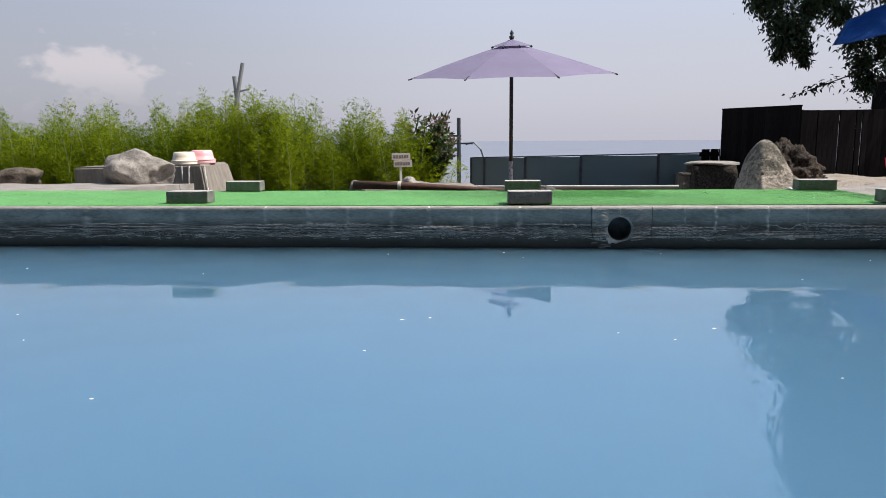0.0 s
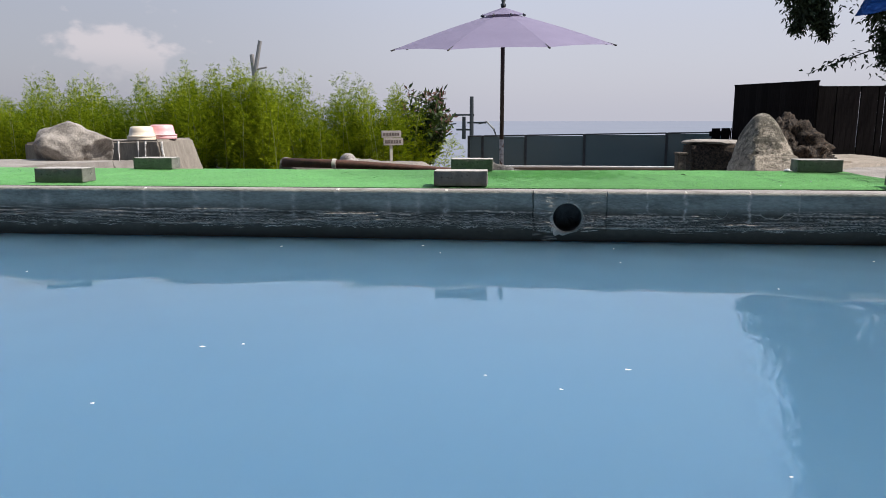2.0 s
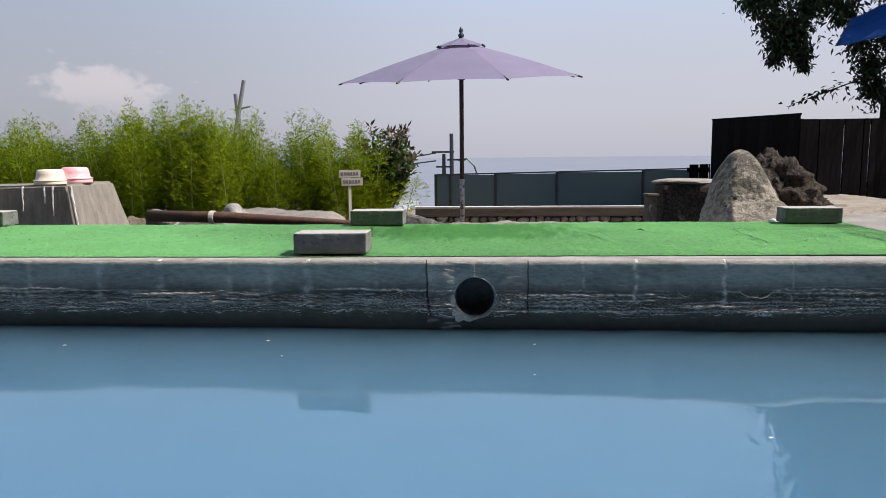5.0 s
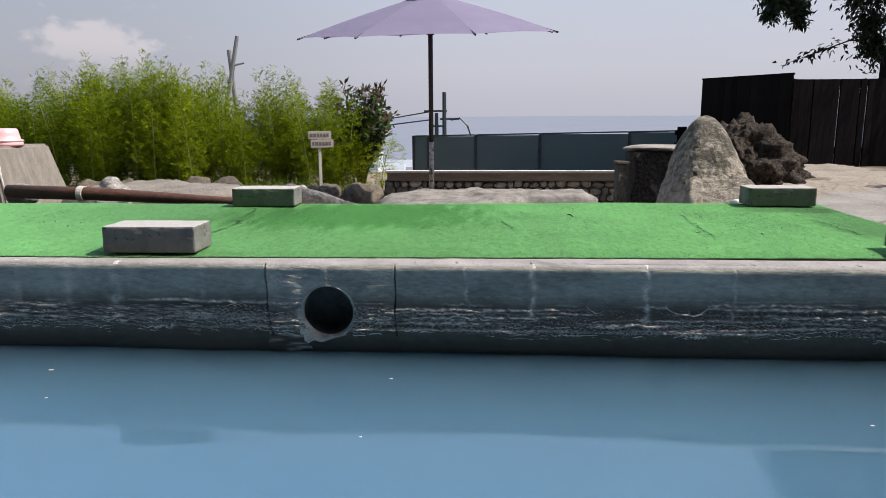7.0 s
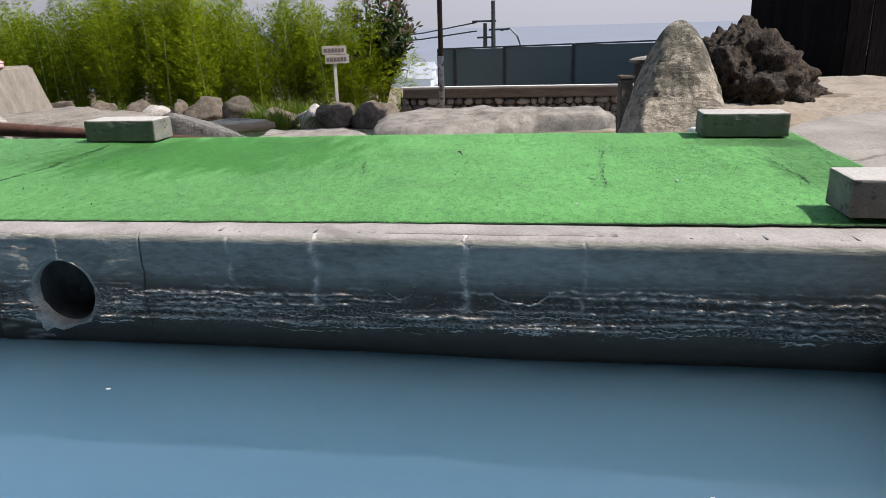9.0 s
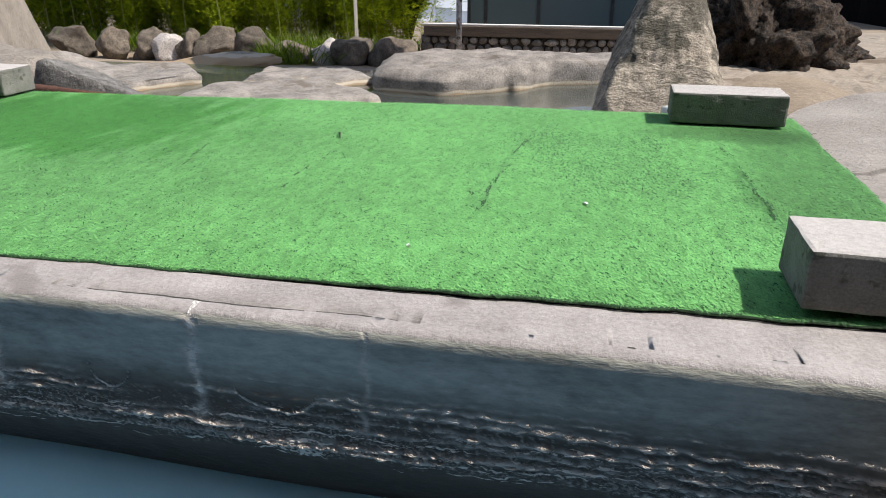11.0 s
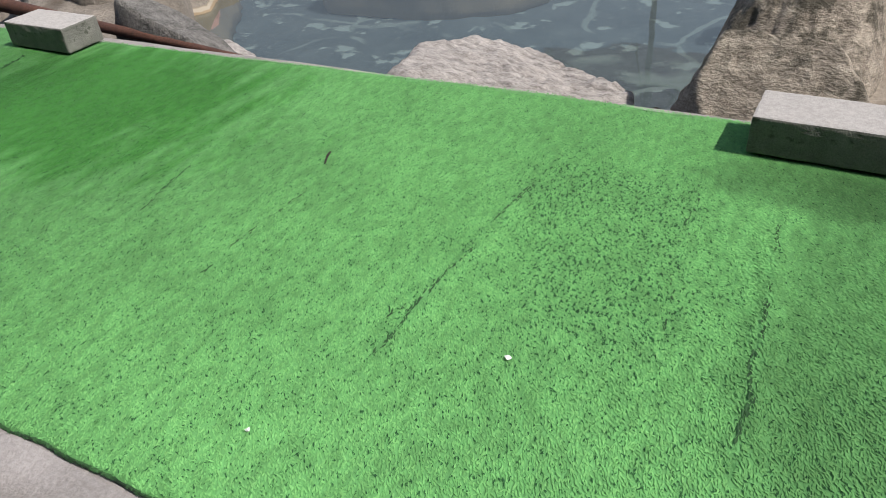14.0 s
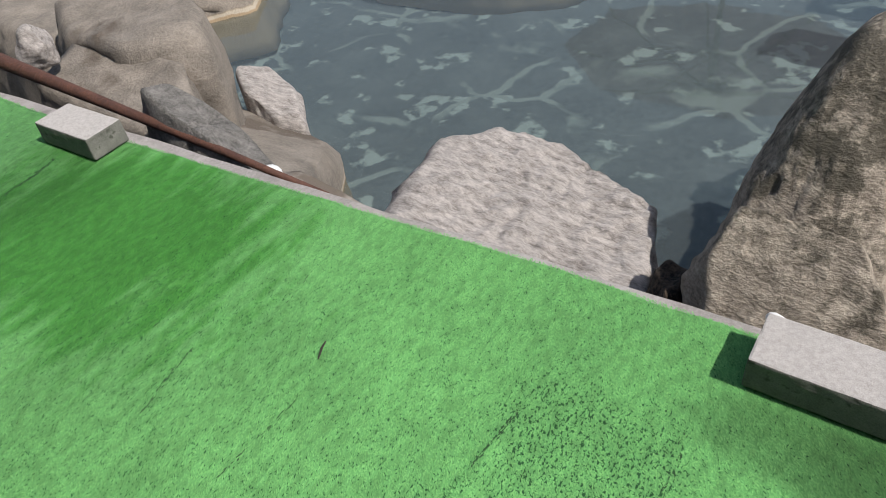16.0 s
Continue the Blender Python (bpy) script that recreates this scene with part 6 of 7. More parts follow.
def build_screen():
    """Smoked panels between dark posts, rising a little to the far end."""
    e = empty("glass_screen", 0, 0, 0)
    p0, p1 = Vector((-0.46, 10.0, -0.05)), Vector((3.85, 9.95, 0.02))
    d = (p1 - p0)
    turn = math.degrees(math.atan2(d.y, d.x))
    length = math.hypot(d.x, d.y)
    e.matrix_world = pose(p0.x, p0.y, 0, 0, 0, turn)
    marks = [0.0, 0.24, 0.98, 1.98, 3.35, length]
    for i in range(len(marks) - 1):
        a, b = marks[i], marks[i + 1]
        t0, t1 = p0.z + (p1.z - p0.z) * a / length, p0.z + (p1.z - p0.z) * b / length
        bm = bmesh.new()
        box(bm, a + 0.02, -0.006, -0.88, b - 0.02, 0.006, min(t0, t1) - 0.02)
        part("panel", bm, M_GLASS, e)
        bm = bmesh.new()
        vs = box(bm, a + 0.022, -0.02, 0, b - 0.022, 0.02, 0.022, 0.003)
        for v in vs:
            v.co.z += t0 - 0.022 + (t1 - t0) * (v.co.x - a) / (b - a)
        part("top_rail", bm, M_DARK, e)
    for a in marks:
        t = p0.z + (p1.z - p0.z) * a / length
        bm = bmesh.new()
        box(bm, a - 0.022, -0.022, -0.88, a + 0.022, 0.022, t - 0.004, 0.003)
        part("post", bm, M_DARK, e)
    tagged(e, "low smoked teal panel screen with dark posts", "screen")


build_screen()


def build_stone_table():
    e = empty("stone_table", 1.93, 3.55, -0.6)
    bm = rock_bm(0.50, 0.34, 0.055, 81, rough=0.08, cuts=4, detail=4)
    bmesh.ops.translate(bm, verts=bm.verts, vec=(0, 0, 0.625))
    part("tabletop", bm, M_ROCK, e, "flat grey stone slab", smooth=True)
    bm = bmesh.new()
    box(bm, -0.19, -0.13, 0.0, 0.19, 0.13, 0.635)
    bmesh.ops.subdivide_edges(bm, edges=list(bm.edges), cuts=9, use_grid_fill=True)
    for v in bm.verts:
        v.co += Vector([0.030 * noise.noise(v.co * 5 + Vector((k * 9, 0, 0))) + 0.012 * noise.noise(v.co * 17 + Vector((k * 9, 0, 0))) for k in range(3)])
    part("body", bm, M_ROCKD, e, "dark rough stone body", smooth=True)
    tagged(e, "low stone table with a flat slab top", "table")
    bm = bmesh.new()
    box(bm, -0.036, -0.036, 0, 0.036, 0.036, 0.585, 0.008)
    box(bm, -0.044, -0.044, 0.587, 0.044, 0.044, 0.608, 0.006)
    ob = part("stone_post", bm, M_ROCKB)
    ob.matrix_world = pose(1.665, 3.45, -0.63, 0, 0, 12)
    tagged(ob, "short grey stone post beside the stone table", "post")


build_stone_table()


# ---- dark board fence ----
def fence_run(e, p0, p1, z0, z1a, z1b, width, gap, seed, gaps=0.0):
    d = Vector((p1[0] - p0[0], p1[1] - p0[1], 0))
    L = d.length
    u = d.normalized()
    turn = math.atan2(u.y, u.x)
    rnd = random.Random(seed)
    s = 0.0
    while s < L - 0.02:
        w = min(width, L - s)
        t = (s + w / 2) / L
        bm = bmesh.new()
        top = z1a + (z1b - z1a) * t
        box(bm, -w / 2 + gap / 2, -0.011, z0, w / 2 - gap / 2, 0.011, top, 0.002)
        b = part("board", bm, M_FENCE, e)
        c = Vector((p0[0], p0[1], 0)) + u * (s + w / 2)
        b.matrix_world = Matrix.LocRotScale((c.x, c.y, 0), Euler((0, 0, turn)), None)
        s += w + (rnd.uniform(0.013, 0.020) if s < 1.1 and rnd.random() < gaps else 0.0)
    for zz in (-0.2, z1b - 0.12):
        bm = bmesh.new()
        box(bm, 0, 0.013, zz, L, 0.05, zz + 0.07, 0.003)
        r = part("rail", bm, M_FENCE, e)
        r.matrix_world = Matrix.LocRotScale((p0[0], p0[1], 0), Euler((0, 0, turn)), None)


f1 = empty("board_fence")
fence_run(f1, (3.72, 9.14), (4.20, 7.25), -1.3, 0.73, 0.705, 0.145, 0.0015, 1)
bm = bmesh.new()
tube(bm, [(3.715, 9.15, 0.735), (4.205, 7.24, 0.71)], 0.014, 6)
part("cap_strip", bm, M_FENCE, f1)
tagged(f1, "tall dark-stained board fence with closed boards", "fence")
f2 = empty("slatted_fence")
fence_run(f2, (4.203, 7.245), (8.2, 8.4), -1.3, 0.645, 0.70, 0.085, 0.002, 2, gaps=0.5)
tagged(f2, "dark-stained board fence with narrow light gaps", "fence")
f3 = empty("low_fence")
fence_run(f3, (3.36, 9.0), (3.70, 9.12), -0.6, 0.085, 0.09, 0.17, 0.03, 3)
tagged(f3, "low dark board fence end beside the tall fence", "fence")


def build_basket():
    e = empty("basket", 2.69, 1.74, -0.028)
    rim = [(-0.13, -0.10), (0.13, -0.10), (0.13, 0.10), (-0.13, 0.10)]

    def plate(name, corners, parent):
        bm = bmesh.new()
        bm.faces.new([bm.verts.new(p) for p in corners])
        bmesh.ops.solidify(bm, geom=list(bm.faces), thickness=0.004)
        return part(name, bm, M_RED, parent)

    body = plate("base", [(x * 0.82, y * 0.82, 0.002) for x, y in rim], e)
    for k in range(4):
        a, b = Vector((*rim[k], 0)), Vector((*rim[(k + 1) % 4], 0))
        for z0, z1 in ((0, 0.04), (0.085, 0.105), (0.145, 0.18)):
            f0, f1_ = 0.82 + 0.18 * z0 / 0.18, 0.82 + 0.18 * z1 / 0.18
            plate("band", [a * f0 + Vector((0, 0, z0)), b * f0 + Vector((0, 0, z0)), b * f1_ + Vector((0, 0, z1)), a * f1_ + Vector((0, 0, z1))], body)
        for j in range(10):
            p, dd = a.lerp(b, j / 10), (b - a).normalized() * 0.006
            plate("slat", [(p - dd) * 0.82, (p + dd) * 0.82, (p + dd) + Vector((0, 0, 0.18)), (p - dd) + Vector((0, 0, 0.18))], body)
    bm = bmesh.new()
    tube(bm, [(-0.13, 0, 0.17), (-0.125, 0, 0.26), (-0.08, 0, 0.30), (0.08, 0, 0.30), (0.125, 0, 0.26), (0.13, 0, 0.17)], 0.007, 8)
    part("handle", bm, M_WHITE, e, "white carrying handle", smooth=True)
    tagged(e, "red slotted plastic basket with a white handle", "basket")


build_basket()


# ---- plants ----
def bamboo_clump(seed, height, spread, culms, density):
    rnd = random.Random(seed)
    e = empty("bamboo_clump")
    c, d, L, W = [], [], [], []
    for _ in range(culms):
        bx, by = rnd.gauss(0, spread), rnd.gauss(0, spread * 0.6)
        h = height * (rnd.uniform(0.56, 0.86) if rnd.random() < 0.8 else rnd.uniform(0.9, 1.02))
        lx, ly = rnd.uniform(-0.16, 0.16) * h, rnd.uniform(-0.12, 0.12) * h
        pts = [Vector((bx + lx * t * t, by + ly * t * t, h * t)) for t in (0, 0.35, 0.7, 1)]
        bm = bmesh.new()
        tube(bm, pts, [0.009, 0.007, 0.005, 0.002], 5, False)
        part("culm", bm, M_CULM, e)
        for q in range(int(density * h)):
            t = 0.03 + 0.97 * rnd.betavariate(1.5, 1.35)
            if t > 0.86 and rnd.random() < 0.6:
                continue
            p = Vector((bx + lx * t * t, by + ly * t * t, h * t))
            a = rnd.uniform(0, 2 * math.pi)
            reach = rnd.uniform(0.02, 0.25) * (0.22 + 0.95 * math.exp(-((t - 0.55) / 0.26) ** 2))
            tw = p + Vector((math.cos(a) * reach, math.sin(a) * reach, rnd.uniform(0.0, 0.10)))
            for s in range(5):
                a2 = a + rnd.uniform(-0.9, 0.9)
                c.append(tw + Vector((rnd.uniform(-0.025, 0.025), rnd.uniform(-0.025, 0.025), rnd.uniform(-0.025, 0.025))))
                d.append((math.cos(a2), math.sin(a2), rnd.uniform(0.0, 1.9)))
                L.append(rnd.uniform(0.030, 0.075))
                W.append(rnd.uniform(0.005, 0.010))
    leaves_mesh("foliage", c, d, L, W, M_BAMBOO, e, droop=0.15, seed=seed)
    tagged(e, "dense feathery green dwarf bamboo clump in the garden bed", "bamboo", "bamboo hedge")
    return e


clumps = [bamboo_clump(100 + k, h, 0.22, 13, 290) for k, h in enumerate((1.50, 1.62, 1.78, 1.45))]
tall = [bamboo_clump(110 + k, h, 0.22, 13, 290) for k, h in enumerate((2.14, 1.92))]
rnd = random.Random(4)
for k, (x0, y0, kind, s) in enumerate([(-1.25, 6.95, "t1", 0.86), (-1.05, 7.0, "c0", 0.72), (-1.65, 7.0, "c1", 0.98), (-2.10, 6.75, "c3", 1.0), (-2.45, 6.75, "c2", 1.0), (-2.75, 6.4, "t1", 0.95),
                                       (-3.2, 6.7, "t0", 0.98), (-3.62, 6.5, "t0", 0.96), (-3.5, 7.1, "t1", 0.95), (-4.0, 6.75, "t1", 0.95), (-4.45, 6.6, "c2", 0.98), (-4.9, 6.8, "c1", 0.98), (-5.3, 6.6, "c2", 1.0),
                                       (-5.75, 6.8, "c0", 1.12), (-6.2, 6.6, "c3", 1.12), (-6.65, 6.8, "c2", 0.95), (-7.1, 6.7, "c1", 1.0), (-7.6, 6.9, "c0", 1.1), (-8.1, 6.8, "c2", 1.0), (-8.6, 6.9, "c1", 1.05),
                                       (-1.9, 7.2, "c2", 1.0), (-2.9, 7.3, "c1", 1.15), (-4.6, 7.4, "c2", 1.05), (-5.6, 7.4, "c2", 1.0), (-6.6, 7.5, "c0", 1.2), (-7.7, 7.5, "c1", 1.1), (-9.2, 7.0, "c2", 1.1), (-9.8, 7.2, "c0", 1.2)]):
    src_c = (tall if kind[0] == "t" else clumps)[int(kind[1])]
    x, y = 0.4 + (x0 - 0.4) * 1.245, 8.5 + (y0 - 6.5) * 1.2
    m = pose(x, y, -0.87, 0, 0, rnd.uniform(0, 360)) @ Matrix.Diagonal((1.15, 1.15, s, 1))
    ob = copy_thing(src_c, m)
    ob.matrix_basis = m
for ob in clumps + tall:
    for ch in list(ob.children_recursive):
        bpy.data.objects.remove(ch)
    bpy.data.objects.remove(ob)


def build_shrub():
    rnd = random.Random(21)
    e = empty("shrub", -1.18, 9.4, -0.87)
    bm = bmesh.new()
    c, d, L, W, c2, d2, L2, W2_ = [], [], [], [], [], [], [], []
    for k in range(34):
        a = rnd.uniform(0, 2 * math.pi)
        h = rnd.uniform(0.75, 1.60)
        sp = 0.82 * rnd.uniform(0.1, 1.0) ** 0.6 * (1.25 - 0.55 * h)+0.04
        pts = [Vector((math.cos(a) * sp * t ** 1.25, math.sin(a) * sp * t ** 1.25 * 0.8, h * t)) for t in (0, 0.3, 0.65, 1)]
        tube(bm, pts, [0.014, 0.010, 0.007, 0.003], 5, False)
        for q in range(78):
            t = rnd.uniform(0.42, 1.0)
            p = Vector((math.cos(a) * sp * t ** 1.25, math.sin(a) * sp * t ** 1.25 * 0.8, h * t))
            p += Vector((rnd.gauss(0, 0.035), rnd.gauss(0, 0.035), rnd.gauss(0, 0.02)))
            dr = (rnd.uniform(-1, 1), rnd.uniform(-1, 1), rnd.uniform(-0.1, 1.2))
            if t > 0.9 and rnd.random() < 0.5:
                c2.append(p), d2.append(dr), L2.append(rnd.uniform(0.08, 0.13)), W2_.append(0.038)
            else:
                c.append(p), d.append(dr), L.append(rnd.uniform(0.09, 0.15)), W.append(rnd.uniform(0.036, 0.056))
    part("stem", bm, M_BARK, e)
    leaves_mesh("leaves", c, d, L, W, M_SHRUB, e, seed=4)
    leaves_mesh("young_leaves", c2, d2, L2, W2_, M_REDLEAF, e, "reddish young leaves at the tips", seed=5)
    tagged(e, "dark green shrub with reddish young tips", "shrub")


build_shrub()


def build_grass(x, y, n, h, seed):
    rs = np.random.RandomState(seed)
    c = np.column_stack([x + rs.normal(0, 0.17, n), y + rs.normal(0, 0.08, n), np.full(n, -0.88)])
    d = np.column_stack([rs.normal(0, 0.45, n), rs.normal(0, 0.4, n), np.ones(n)])
    ob = leaves_mesh("grass_tuft", c, d, rs.uniform(0.6, 1.1, n) * h, np.full(n, 0.010), M_GRASS, None, droop=0.2, seed=seed)
    tagged(ob, "tuft of thin yellow-green grass among the border rocks", "grass", "grass tufts", "stuff")


for k, (x, y, n, h) in enumerate(((-2.0, 7.05, 260, 0.46), (-2.15, 7.8, 200, 0.50), (-1.75, 7.9, 160, 0.44), (-1.0, 7.8, 200, 0.42), (-0.65, 7.9, 160, 0.40), (-3.6, 8.0, 200, 0.42), (-2.8, 7.9, 200, 0.46), (-4.4, 8.0, 200, 0.4), (-5.2, 8.0, 200, 0.4))):
    build_grass(x, y, n, h, 300 + k)


def build_tree():
    rnd = random.Random(33)
    e = empty("garden_tree", 7.2, 9.6, -0.4)
    bm = bmesh.new()
    tube(bm, [(0, 0, -0.1), (0.05, 0, 1.5), (-0.1, 0.1, 4.0), (0, 0, 8.0)], [0.34, 0.28, 0.2, 0.04], 10)
    limbs = []
    for k in range(46):
        z = rnd.uniform(1.6, 7.6)
        a = rnd.uniform(-1.5, 1.5)
        reach = (3.1 if z < 4.5 else 3.1 - 0.55 * (z - 4.5)) * rnd.uniform(0.55, 1.0)
        p0 = Vector((0, 0, z))
        p1 = p0 + Vector((math.cos(a) * reach * 0.55, math.sin(a) * reach * 0.55, 0.35))
        p2 = p0 + Vector((math.cos(a) * reach, math.sin(a) * reach, rnd.uniform(-0.5, 0.2)))
        tube(bm, [p0, p1, p2], [0.07, 0.045, 0.012], 5, False)
        limbs.append((p0, p1, p2))
    # low bough reaching out over the fence
    for tip, base_z in (((-2.55, -0.55, 2.45), 3.0), ((-2.2, -0.55, 2.9), 3.2), ((-1.5, -0.6, 1.6), 2.2), ((-2.35, -0.5, 1.35), 1.5)):
        p2 = Vector(tip)
        p0 = Vector((0, 0, base_z))
        p1 = p0.lerp(p2, 0.55) + Vector((0, 0, 0.3))
        tube(bm, [p0, p1, p2], [0.07, 0.04, 0.01] if tip[2] > 1.5 else [0.03, 0.013, 0.004], 5, False)
        limbs.append((p0, p1, p2))
    part("trunk", bm, M_BARK, e)
    c, d, L, W = [], [], [], []
    for i, (p0, p1, p2) in enumerate(limbs):
        thin = i == len(limbs) - 1
        for q in range(110 if thin else (120 if i >= 46 else 500)):
            t = rnd.uniform(0.3, 1.05)
            p = p0.lerp(p1, t * 2) if t < 0.5 else p1.lerp(p2, t * 2 - 1)
            sp = 0.07 if thin else 0.21
            hang = 0 if thin else abs(rnd.gauss(0, 0.20))
            c.append(p + Vector((rnd.gauss(0, sp), rnd.gauss(0, sp), rnd.gauss(0, sp * 0.5) - hang)))
            d.append((rnd.uniform(-1, 1), rnd.uniform(-1, 1), rnd.uniform(-1.2, 0.3)))
            L.append(rnd.uniform(0.06, 0.12))
            W.append(rnd.uniform(0.03, 0.05))
    for cx, cz, cr, num in ((4.20, 2.40, 0.20, 700), (4.36, 2.55, 0.24, 800), (4.50, 2.10, 0.22, 900), (4.56, 1.78, 0.17, 600), (4.50, 1.58, 0.09, 200), (4.78, 1.98, 0.20, 800), (4.86, 1.66, 0.15, 500), (4.92, 1.48, 0.07, 150),
                            (4.95, 2.35, 0.22, 700), (5.25, 2.50, 0.24, 800), (5.42, 2.20, 0.17, 500), (4.7, 2.8, 0.4, 1500), (5.5, 2.85, 0.4, 1500), (5.66, 1.80, 0.17, 600), (5.80, 1.45, 0.16, 600), (5.88, 1.15, 0.14, 500), (6.2, 1.8, 0.3, 1200), (6.5, 2.6, 0.6, 1800),
                            (5.40, 3.4, 0.5, 2600), (5.55, 4.2, 0.55, 2800), (5.75, 5.0, 0.6, 2800), (6.3, 3.9, 0.7, 3000), (6.3, 5.0, 0.7, 3000), (6.8, 3.6, 0.7, 2000), (6.9, 4.6, 0.8, 2200), (6.8, 5.8, 0.8, 2200), (7.6, 5.2, 0.9, 2200)):
        for q in range(num):
            c.append(Vector((cx - 7.2 + rnd.gauss(0, cr * 0.5), 9.0 - 9.6 + rnd.gauss(0, cr * 0.5), cz + 0.4 + rnd.gauss(0, cr * 0.55))))
            d.append((rnd.uniform(-1, 1), rnd.uniform(-1, 1), rnd.uniform(-1.4, 0.2)))
            grow = 1.0 if cz < 3.2 else 2.0
            L.append(rnd.uniform(0.05, 0.10) * grow)
            W.append(rnd.uniform(0.025, 0.045) * grow)
    leaves_mesh("crown", c, d, L, W, M_TREE, e, "dense dark drooping foliage", droop=0.2, seed=7)
    tagged(e, "large dark evergreen tree behind the fence", "tree")


build_tree()


def build_tarp():
    bm = bmesh.new()
    n = 14
    A, B, C, D = Vector((4.88, 8.00, 1.59)), Vector((6.31, 7.56, 1.90)), Vector((6.50, 8.50, 2.54)), Vector((5.29, 8.50, 2.03))
    g = [[None] * (n + 1) for _ in range(n + 1)]
    for i in range(n + 1):
        for j in range(n + 1):
            u, v = i / n, j / n
            p = A.lerp(B, u).lerp(D.lerp(C, u), v)
            p.z += 0.03 * noise.noise(p * 4) + 0.02 * noise.noise(p * 9)
            g[i][j] = bm.verts.new(p)
    for i in range(n):
        for j in range(n):
            bm.faces.new((g[i][j], g[i + 1][j], g[i + 1][j + 1], g[i][j + 1]))
    bmesh.ops.solidify(bm, geom=list(bm.faces), thickness=0.008)
    ob = part("tarpaulin", bm, M_TARP, smooth=True)
    tagged(ob, "crumpled blue tarpaulin stretched as an awning beside the tree", "tarpaulin")
    bm = bmesh.new()
    tube(bm, [(5.85, 8.2, -0.4), (5.85, 8.2, 1.98)], 0.03, 8)
    tagged(part("awning_post", bm, M_BARK), "dark post holding up the blue tarpaulin", "post")


build_tarp()


def build_dark_mass():
    # boarded box added as a stand-in for a dark trunk mass
    e = empty("timber_hut", 6.75, 9.3, -0.4)
    bm = bmesh.new()
    box(bm, 0, -0.4, 0, 2.6, 1.2, 1.62)
    part("wall", bm, M_FENCE, e)
    for k in range(14):
        bm = bmesh.new()
        box(bm, 0.01 + k * 0.185, -0.418, 0.0, 0.01 + k * 0.185 + 0.178, -0.402, 1.60, 0.002)
        part("board", bm, M_FENCE, e)
    bm = bmesh.new()
    box(bm, -0.06, -0.5, 1.622, 2.7, 1.3, 1.67, 0.004)
    part("roof", bm, M_POLE, e)
    tagged(e, "boarded black box standing in for a dark trunk mass", "hut")


build_dark_mass()


# ---- far things ----
def build_sculpture():
    e = empty("crossed_poles", -56.8, 160.0, -24.0)
    top = 41.3
    for a, b, r0, r1 in (((-8.6, 0, 0), (0.2, 0, top), 0.75, 0.45), ((0.9, 0.9, 0), (-2.2, 0.9, top - 2.9), 0.7, 0.5), ((-1.6, 0, top - 6.4), (1.5, 0, top - 5.8), 0.28, 0.2)):
        bm = bmesh.new()
        tube(bm, [Vector(a), Vector(a).lerp(Vector(b), 0.5), Vector(b)], [r0, (r0 + r1) / 2, r1], 10)
        part("pole", bm, M_GREYWOOD, e)
    tagged(e, "tall crossed grey weathered poles beyond the bamboo", "pole")


build_sculpture()


def build_utility_pole():
    e = empty("utility_pole", -2.1, 40.0, -10)
    bm = bmesh.new()
    tube(bm, [(0, 0, 0), (0, 0, 11.45)], [0.16, 0.11], 8)
    part("pole", bm, M_DARK, e)
    for z, w, x in ((10.35, 1.3, -0.5), (9.9, 1.1, 0.3), (9.5, 1.0, -0.4)):
        bm = bmesh.new()
        box(bm, x - w / 2, -0.06, z, x + w / 2, 0.06, z + 0.10)
        part("crossarm", bm, M_DARK, e)
    bm = bmesh.new()
    tube(bm, [(-0.45, 0, 9.0), (-0.45, 0, 10.3)], [0.12, 0.1], 8)
    part("stub_pole", bm, M_DARK, e)
    for z0, dx, dz in ((10.35, -6.0, -0.75), (9.9, -6.0, -0.55)):
        bm = bmesh.new()
        tube(bm, [(-0.9, 0, z0), (-0.9 + dx * 0.5, 0, z0 + dz * 0.65), (-0.9 + dx, 0, z0 + dz)], 0.035, 4)
        part("wire", bm, M_DARK, e)
    bm = bmesh.new()
    tube(bm, [(0.4, 0, 9.9), (0.9, 0, 10.0), (1.3, 0, 9.6), (1.5, 0, 9.0)], 0.05, 4)
    part("service_wire", bm, M_DARK, e)
    tagged(e, "dark utility pole with crossarms and wires", "utility pole")


build_utility_pole()


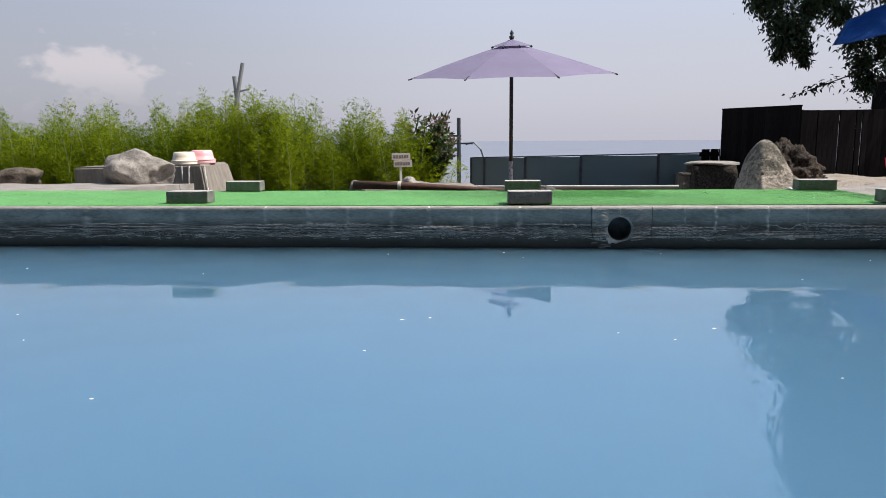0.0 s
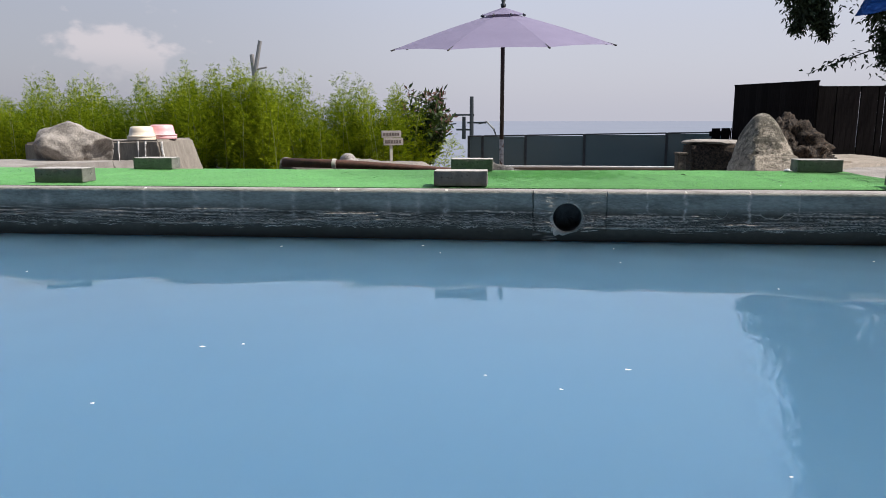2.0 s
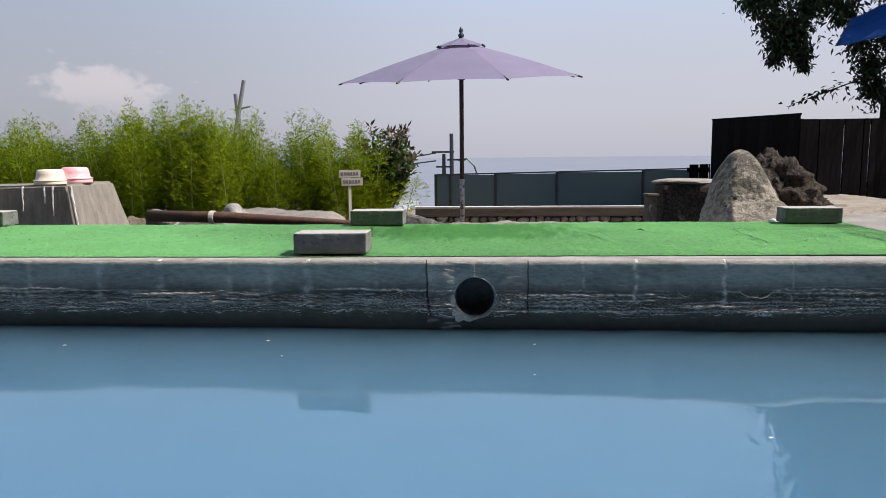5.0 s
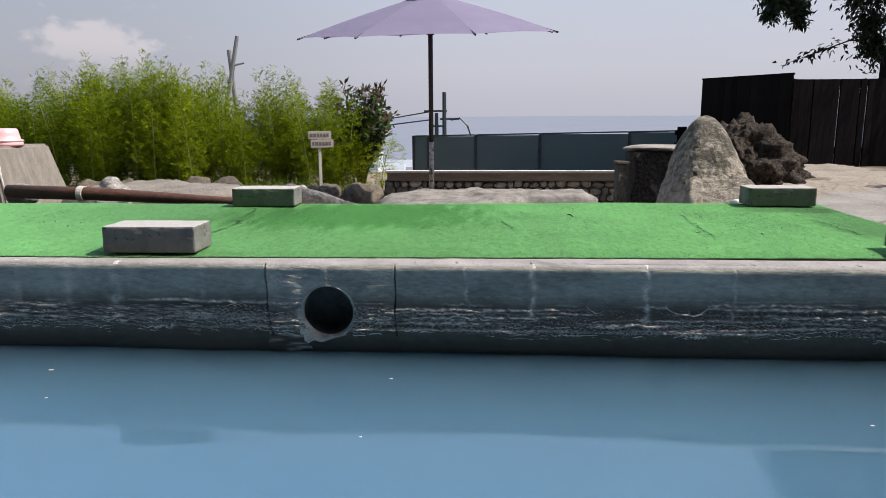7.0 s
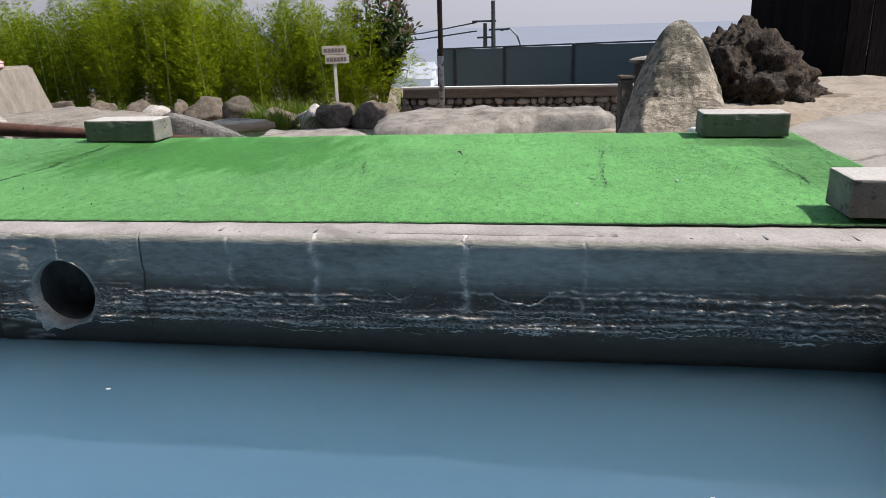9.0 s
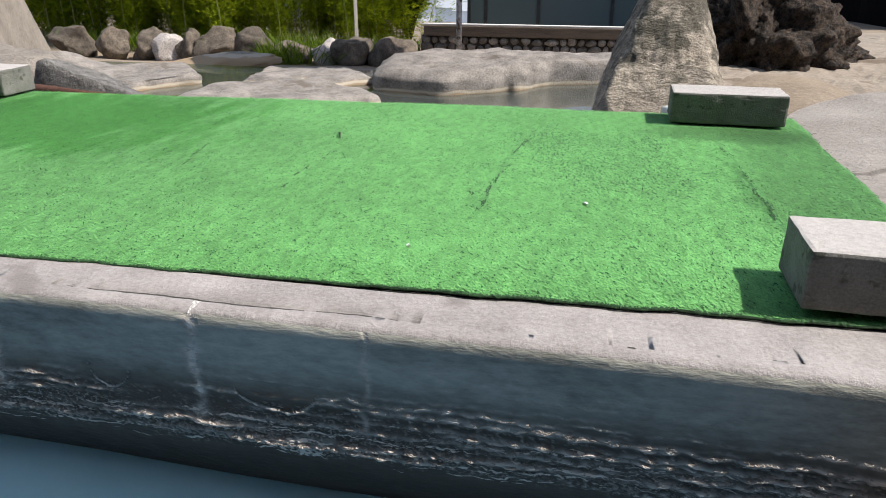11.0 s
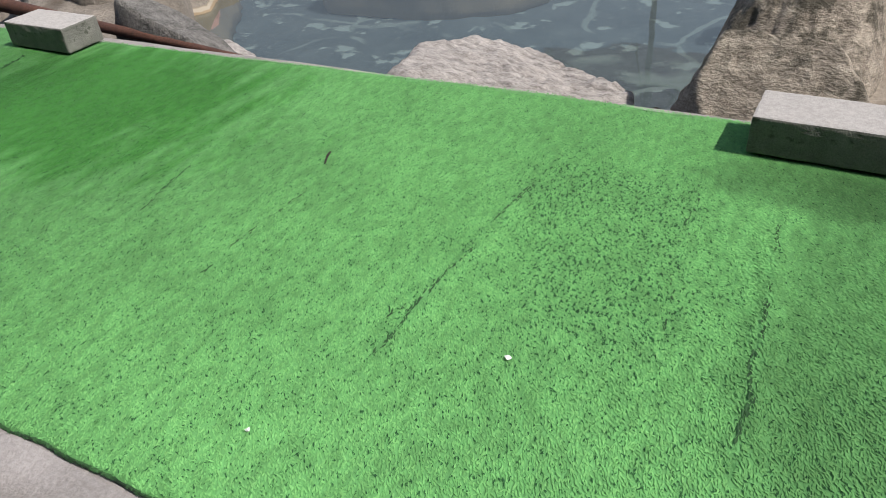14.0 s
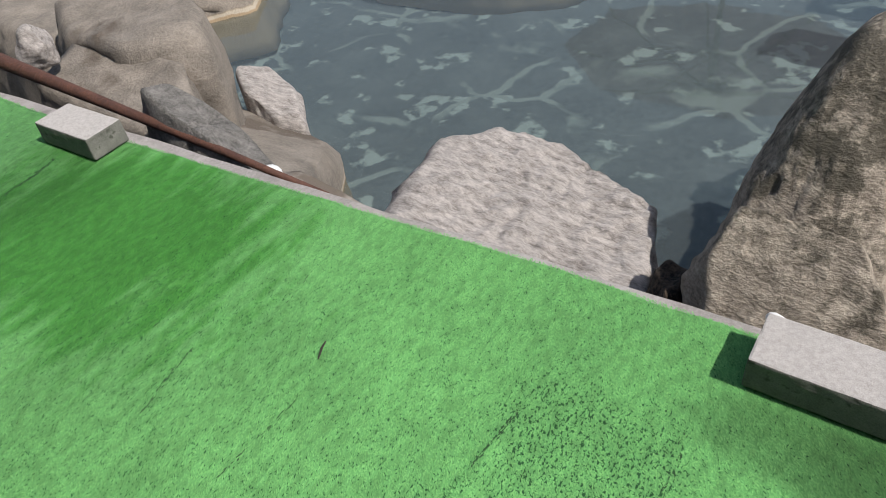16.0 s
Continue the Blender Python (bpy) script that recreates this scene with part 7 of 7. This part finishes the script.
def build_houses():
    rnd = random.Random(8)
    bm = rock_bm(34, 90, 16, 401, rough=0.1, cuts=0, detail=4)
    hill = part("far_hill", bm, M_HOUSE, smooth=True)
    hill.matrix_world = pose(-24, 150, -28)
    tagged(hill, "pale hazy slope of the town below", "hill", kind="structure")
    for k in range(16):
        y = rnd.uniform(125, 165)
        x = -24 + rnd.uniform(-9, 10)
        z = -20.5 + 6.5 * max(0.0, 1 - ((x + 24) / 12) ** 2 - ((y - 150) / 40) ** 2)
        w, dp, h = rnd.uniform(3, 6), rnd.uniform(4, 6), rnd.uniform(3, 7)
        e = empty("house", x, y, z)
        bm = bmesh.new()
        box(bm, -w / 2, -dp / 2, 0, w / 2, dp / 2, h)
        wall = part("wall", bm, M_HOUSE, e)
        bm = bmesh.new()
        vs = [bm.verts.new(p) for p in ((-w / 2 - 0.3, -dp / 2 - 0.3, h), (w / 2 + 0.3, -dp / 2 - 0.3, h), (w / 2 + 0.3, dp / 2 + 0.3, h), (-w / 2 - 0.3, dp / 2 + 0.3, h), (-w / 2, 0, h + 1.4), (w / 2, 0, h + 1.4))]
        for f in ((0, 1, 5, 4), (2, 3, 4, 5), (1, 2, 5), (3, 0, 4), (3, 2, 1, 0)):
            bm.faces.new([vs[i] for i in f])
        part("roof", bm, M_ROOF, e)
        for q in range(3):
            bm = bmesh.new()
            box(bm, -w / 2 + 0.5 + q * w / 3, -dp / 2 - 0.05, h * 0.45, -w / 2 + 0.5 + q * w / 3 + 0.8, -dp / 2 + 0.05, h * 0.45 + 1.0)
            part("window", bm, M_ROOF, wall)
        tagged(e, "pale house far down the hazy hillside", "house", "far houses")


build_houses()


# ---- petals floating on the pool ----
def build_flecks():
    rs = np.random.RandomState(12)
    n = 42
    x, y = rs.uniform(-2.5, 1.6, n), -rs.uniform(0.05, 3.0, n)
    bm = bmesh.new()
    for i in range(n):
        r = rs.uniform(0.0022, 0.0062)
        a0 = rs.uniform(0, 6)
        vs = [bm.verts.new((x[i] + r * (1 + 0.4 * math.sin(3 * a + a0)) * math.cos(a), y[i] + 0.7 * r * math.sin(a), WATER + 0.0012)) for a in np.linspace(0, 2 * math.pi, 7)[:-1]]
        top = bm.verts.new((x[i], y[i], WATER + 0.0025))
        for k in range(6):
            bm.faces.new((vs[k], vs[(k + 1) % 6], top))
    ob = part("floating_flecks", bm, M_WHITE)
    tagged(ob, "small white mineral flecks floating on the water", "flecks", kind="stuff")


build_flecks()
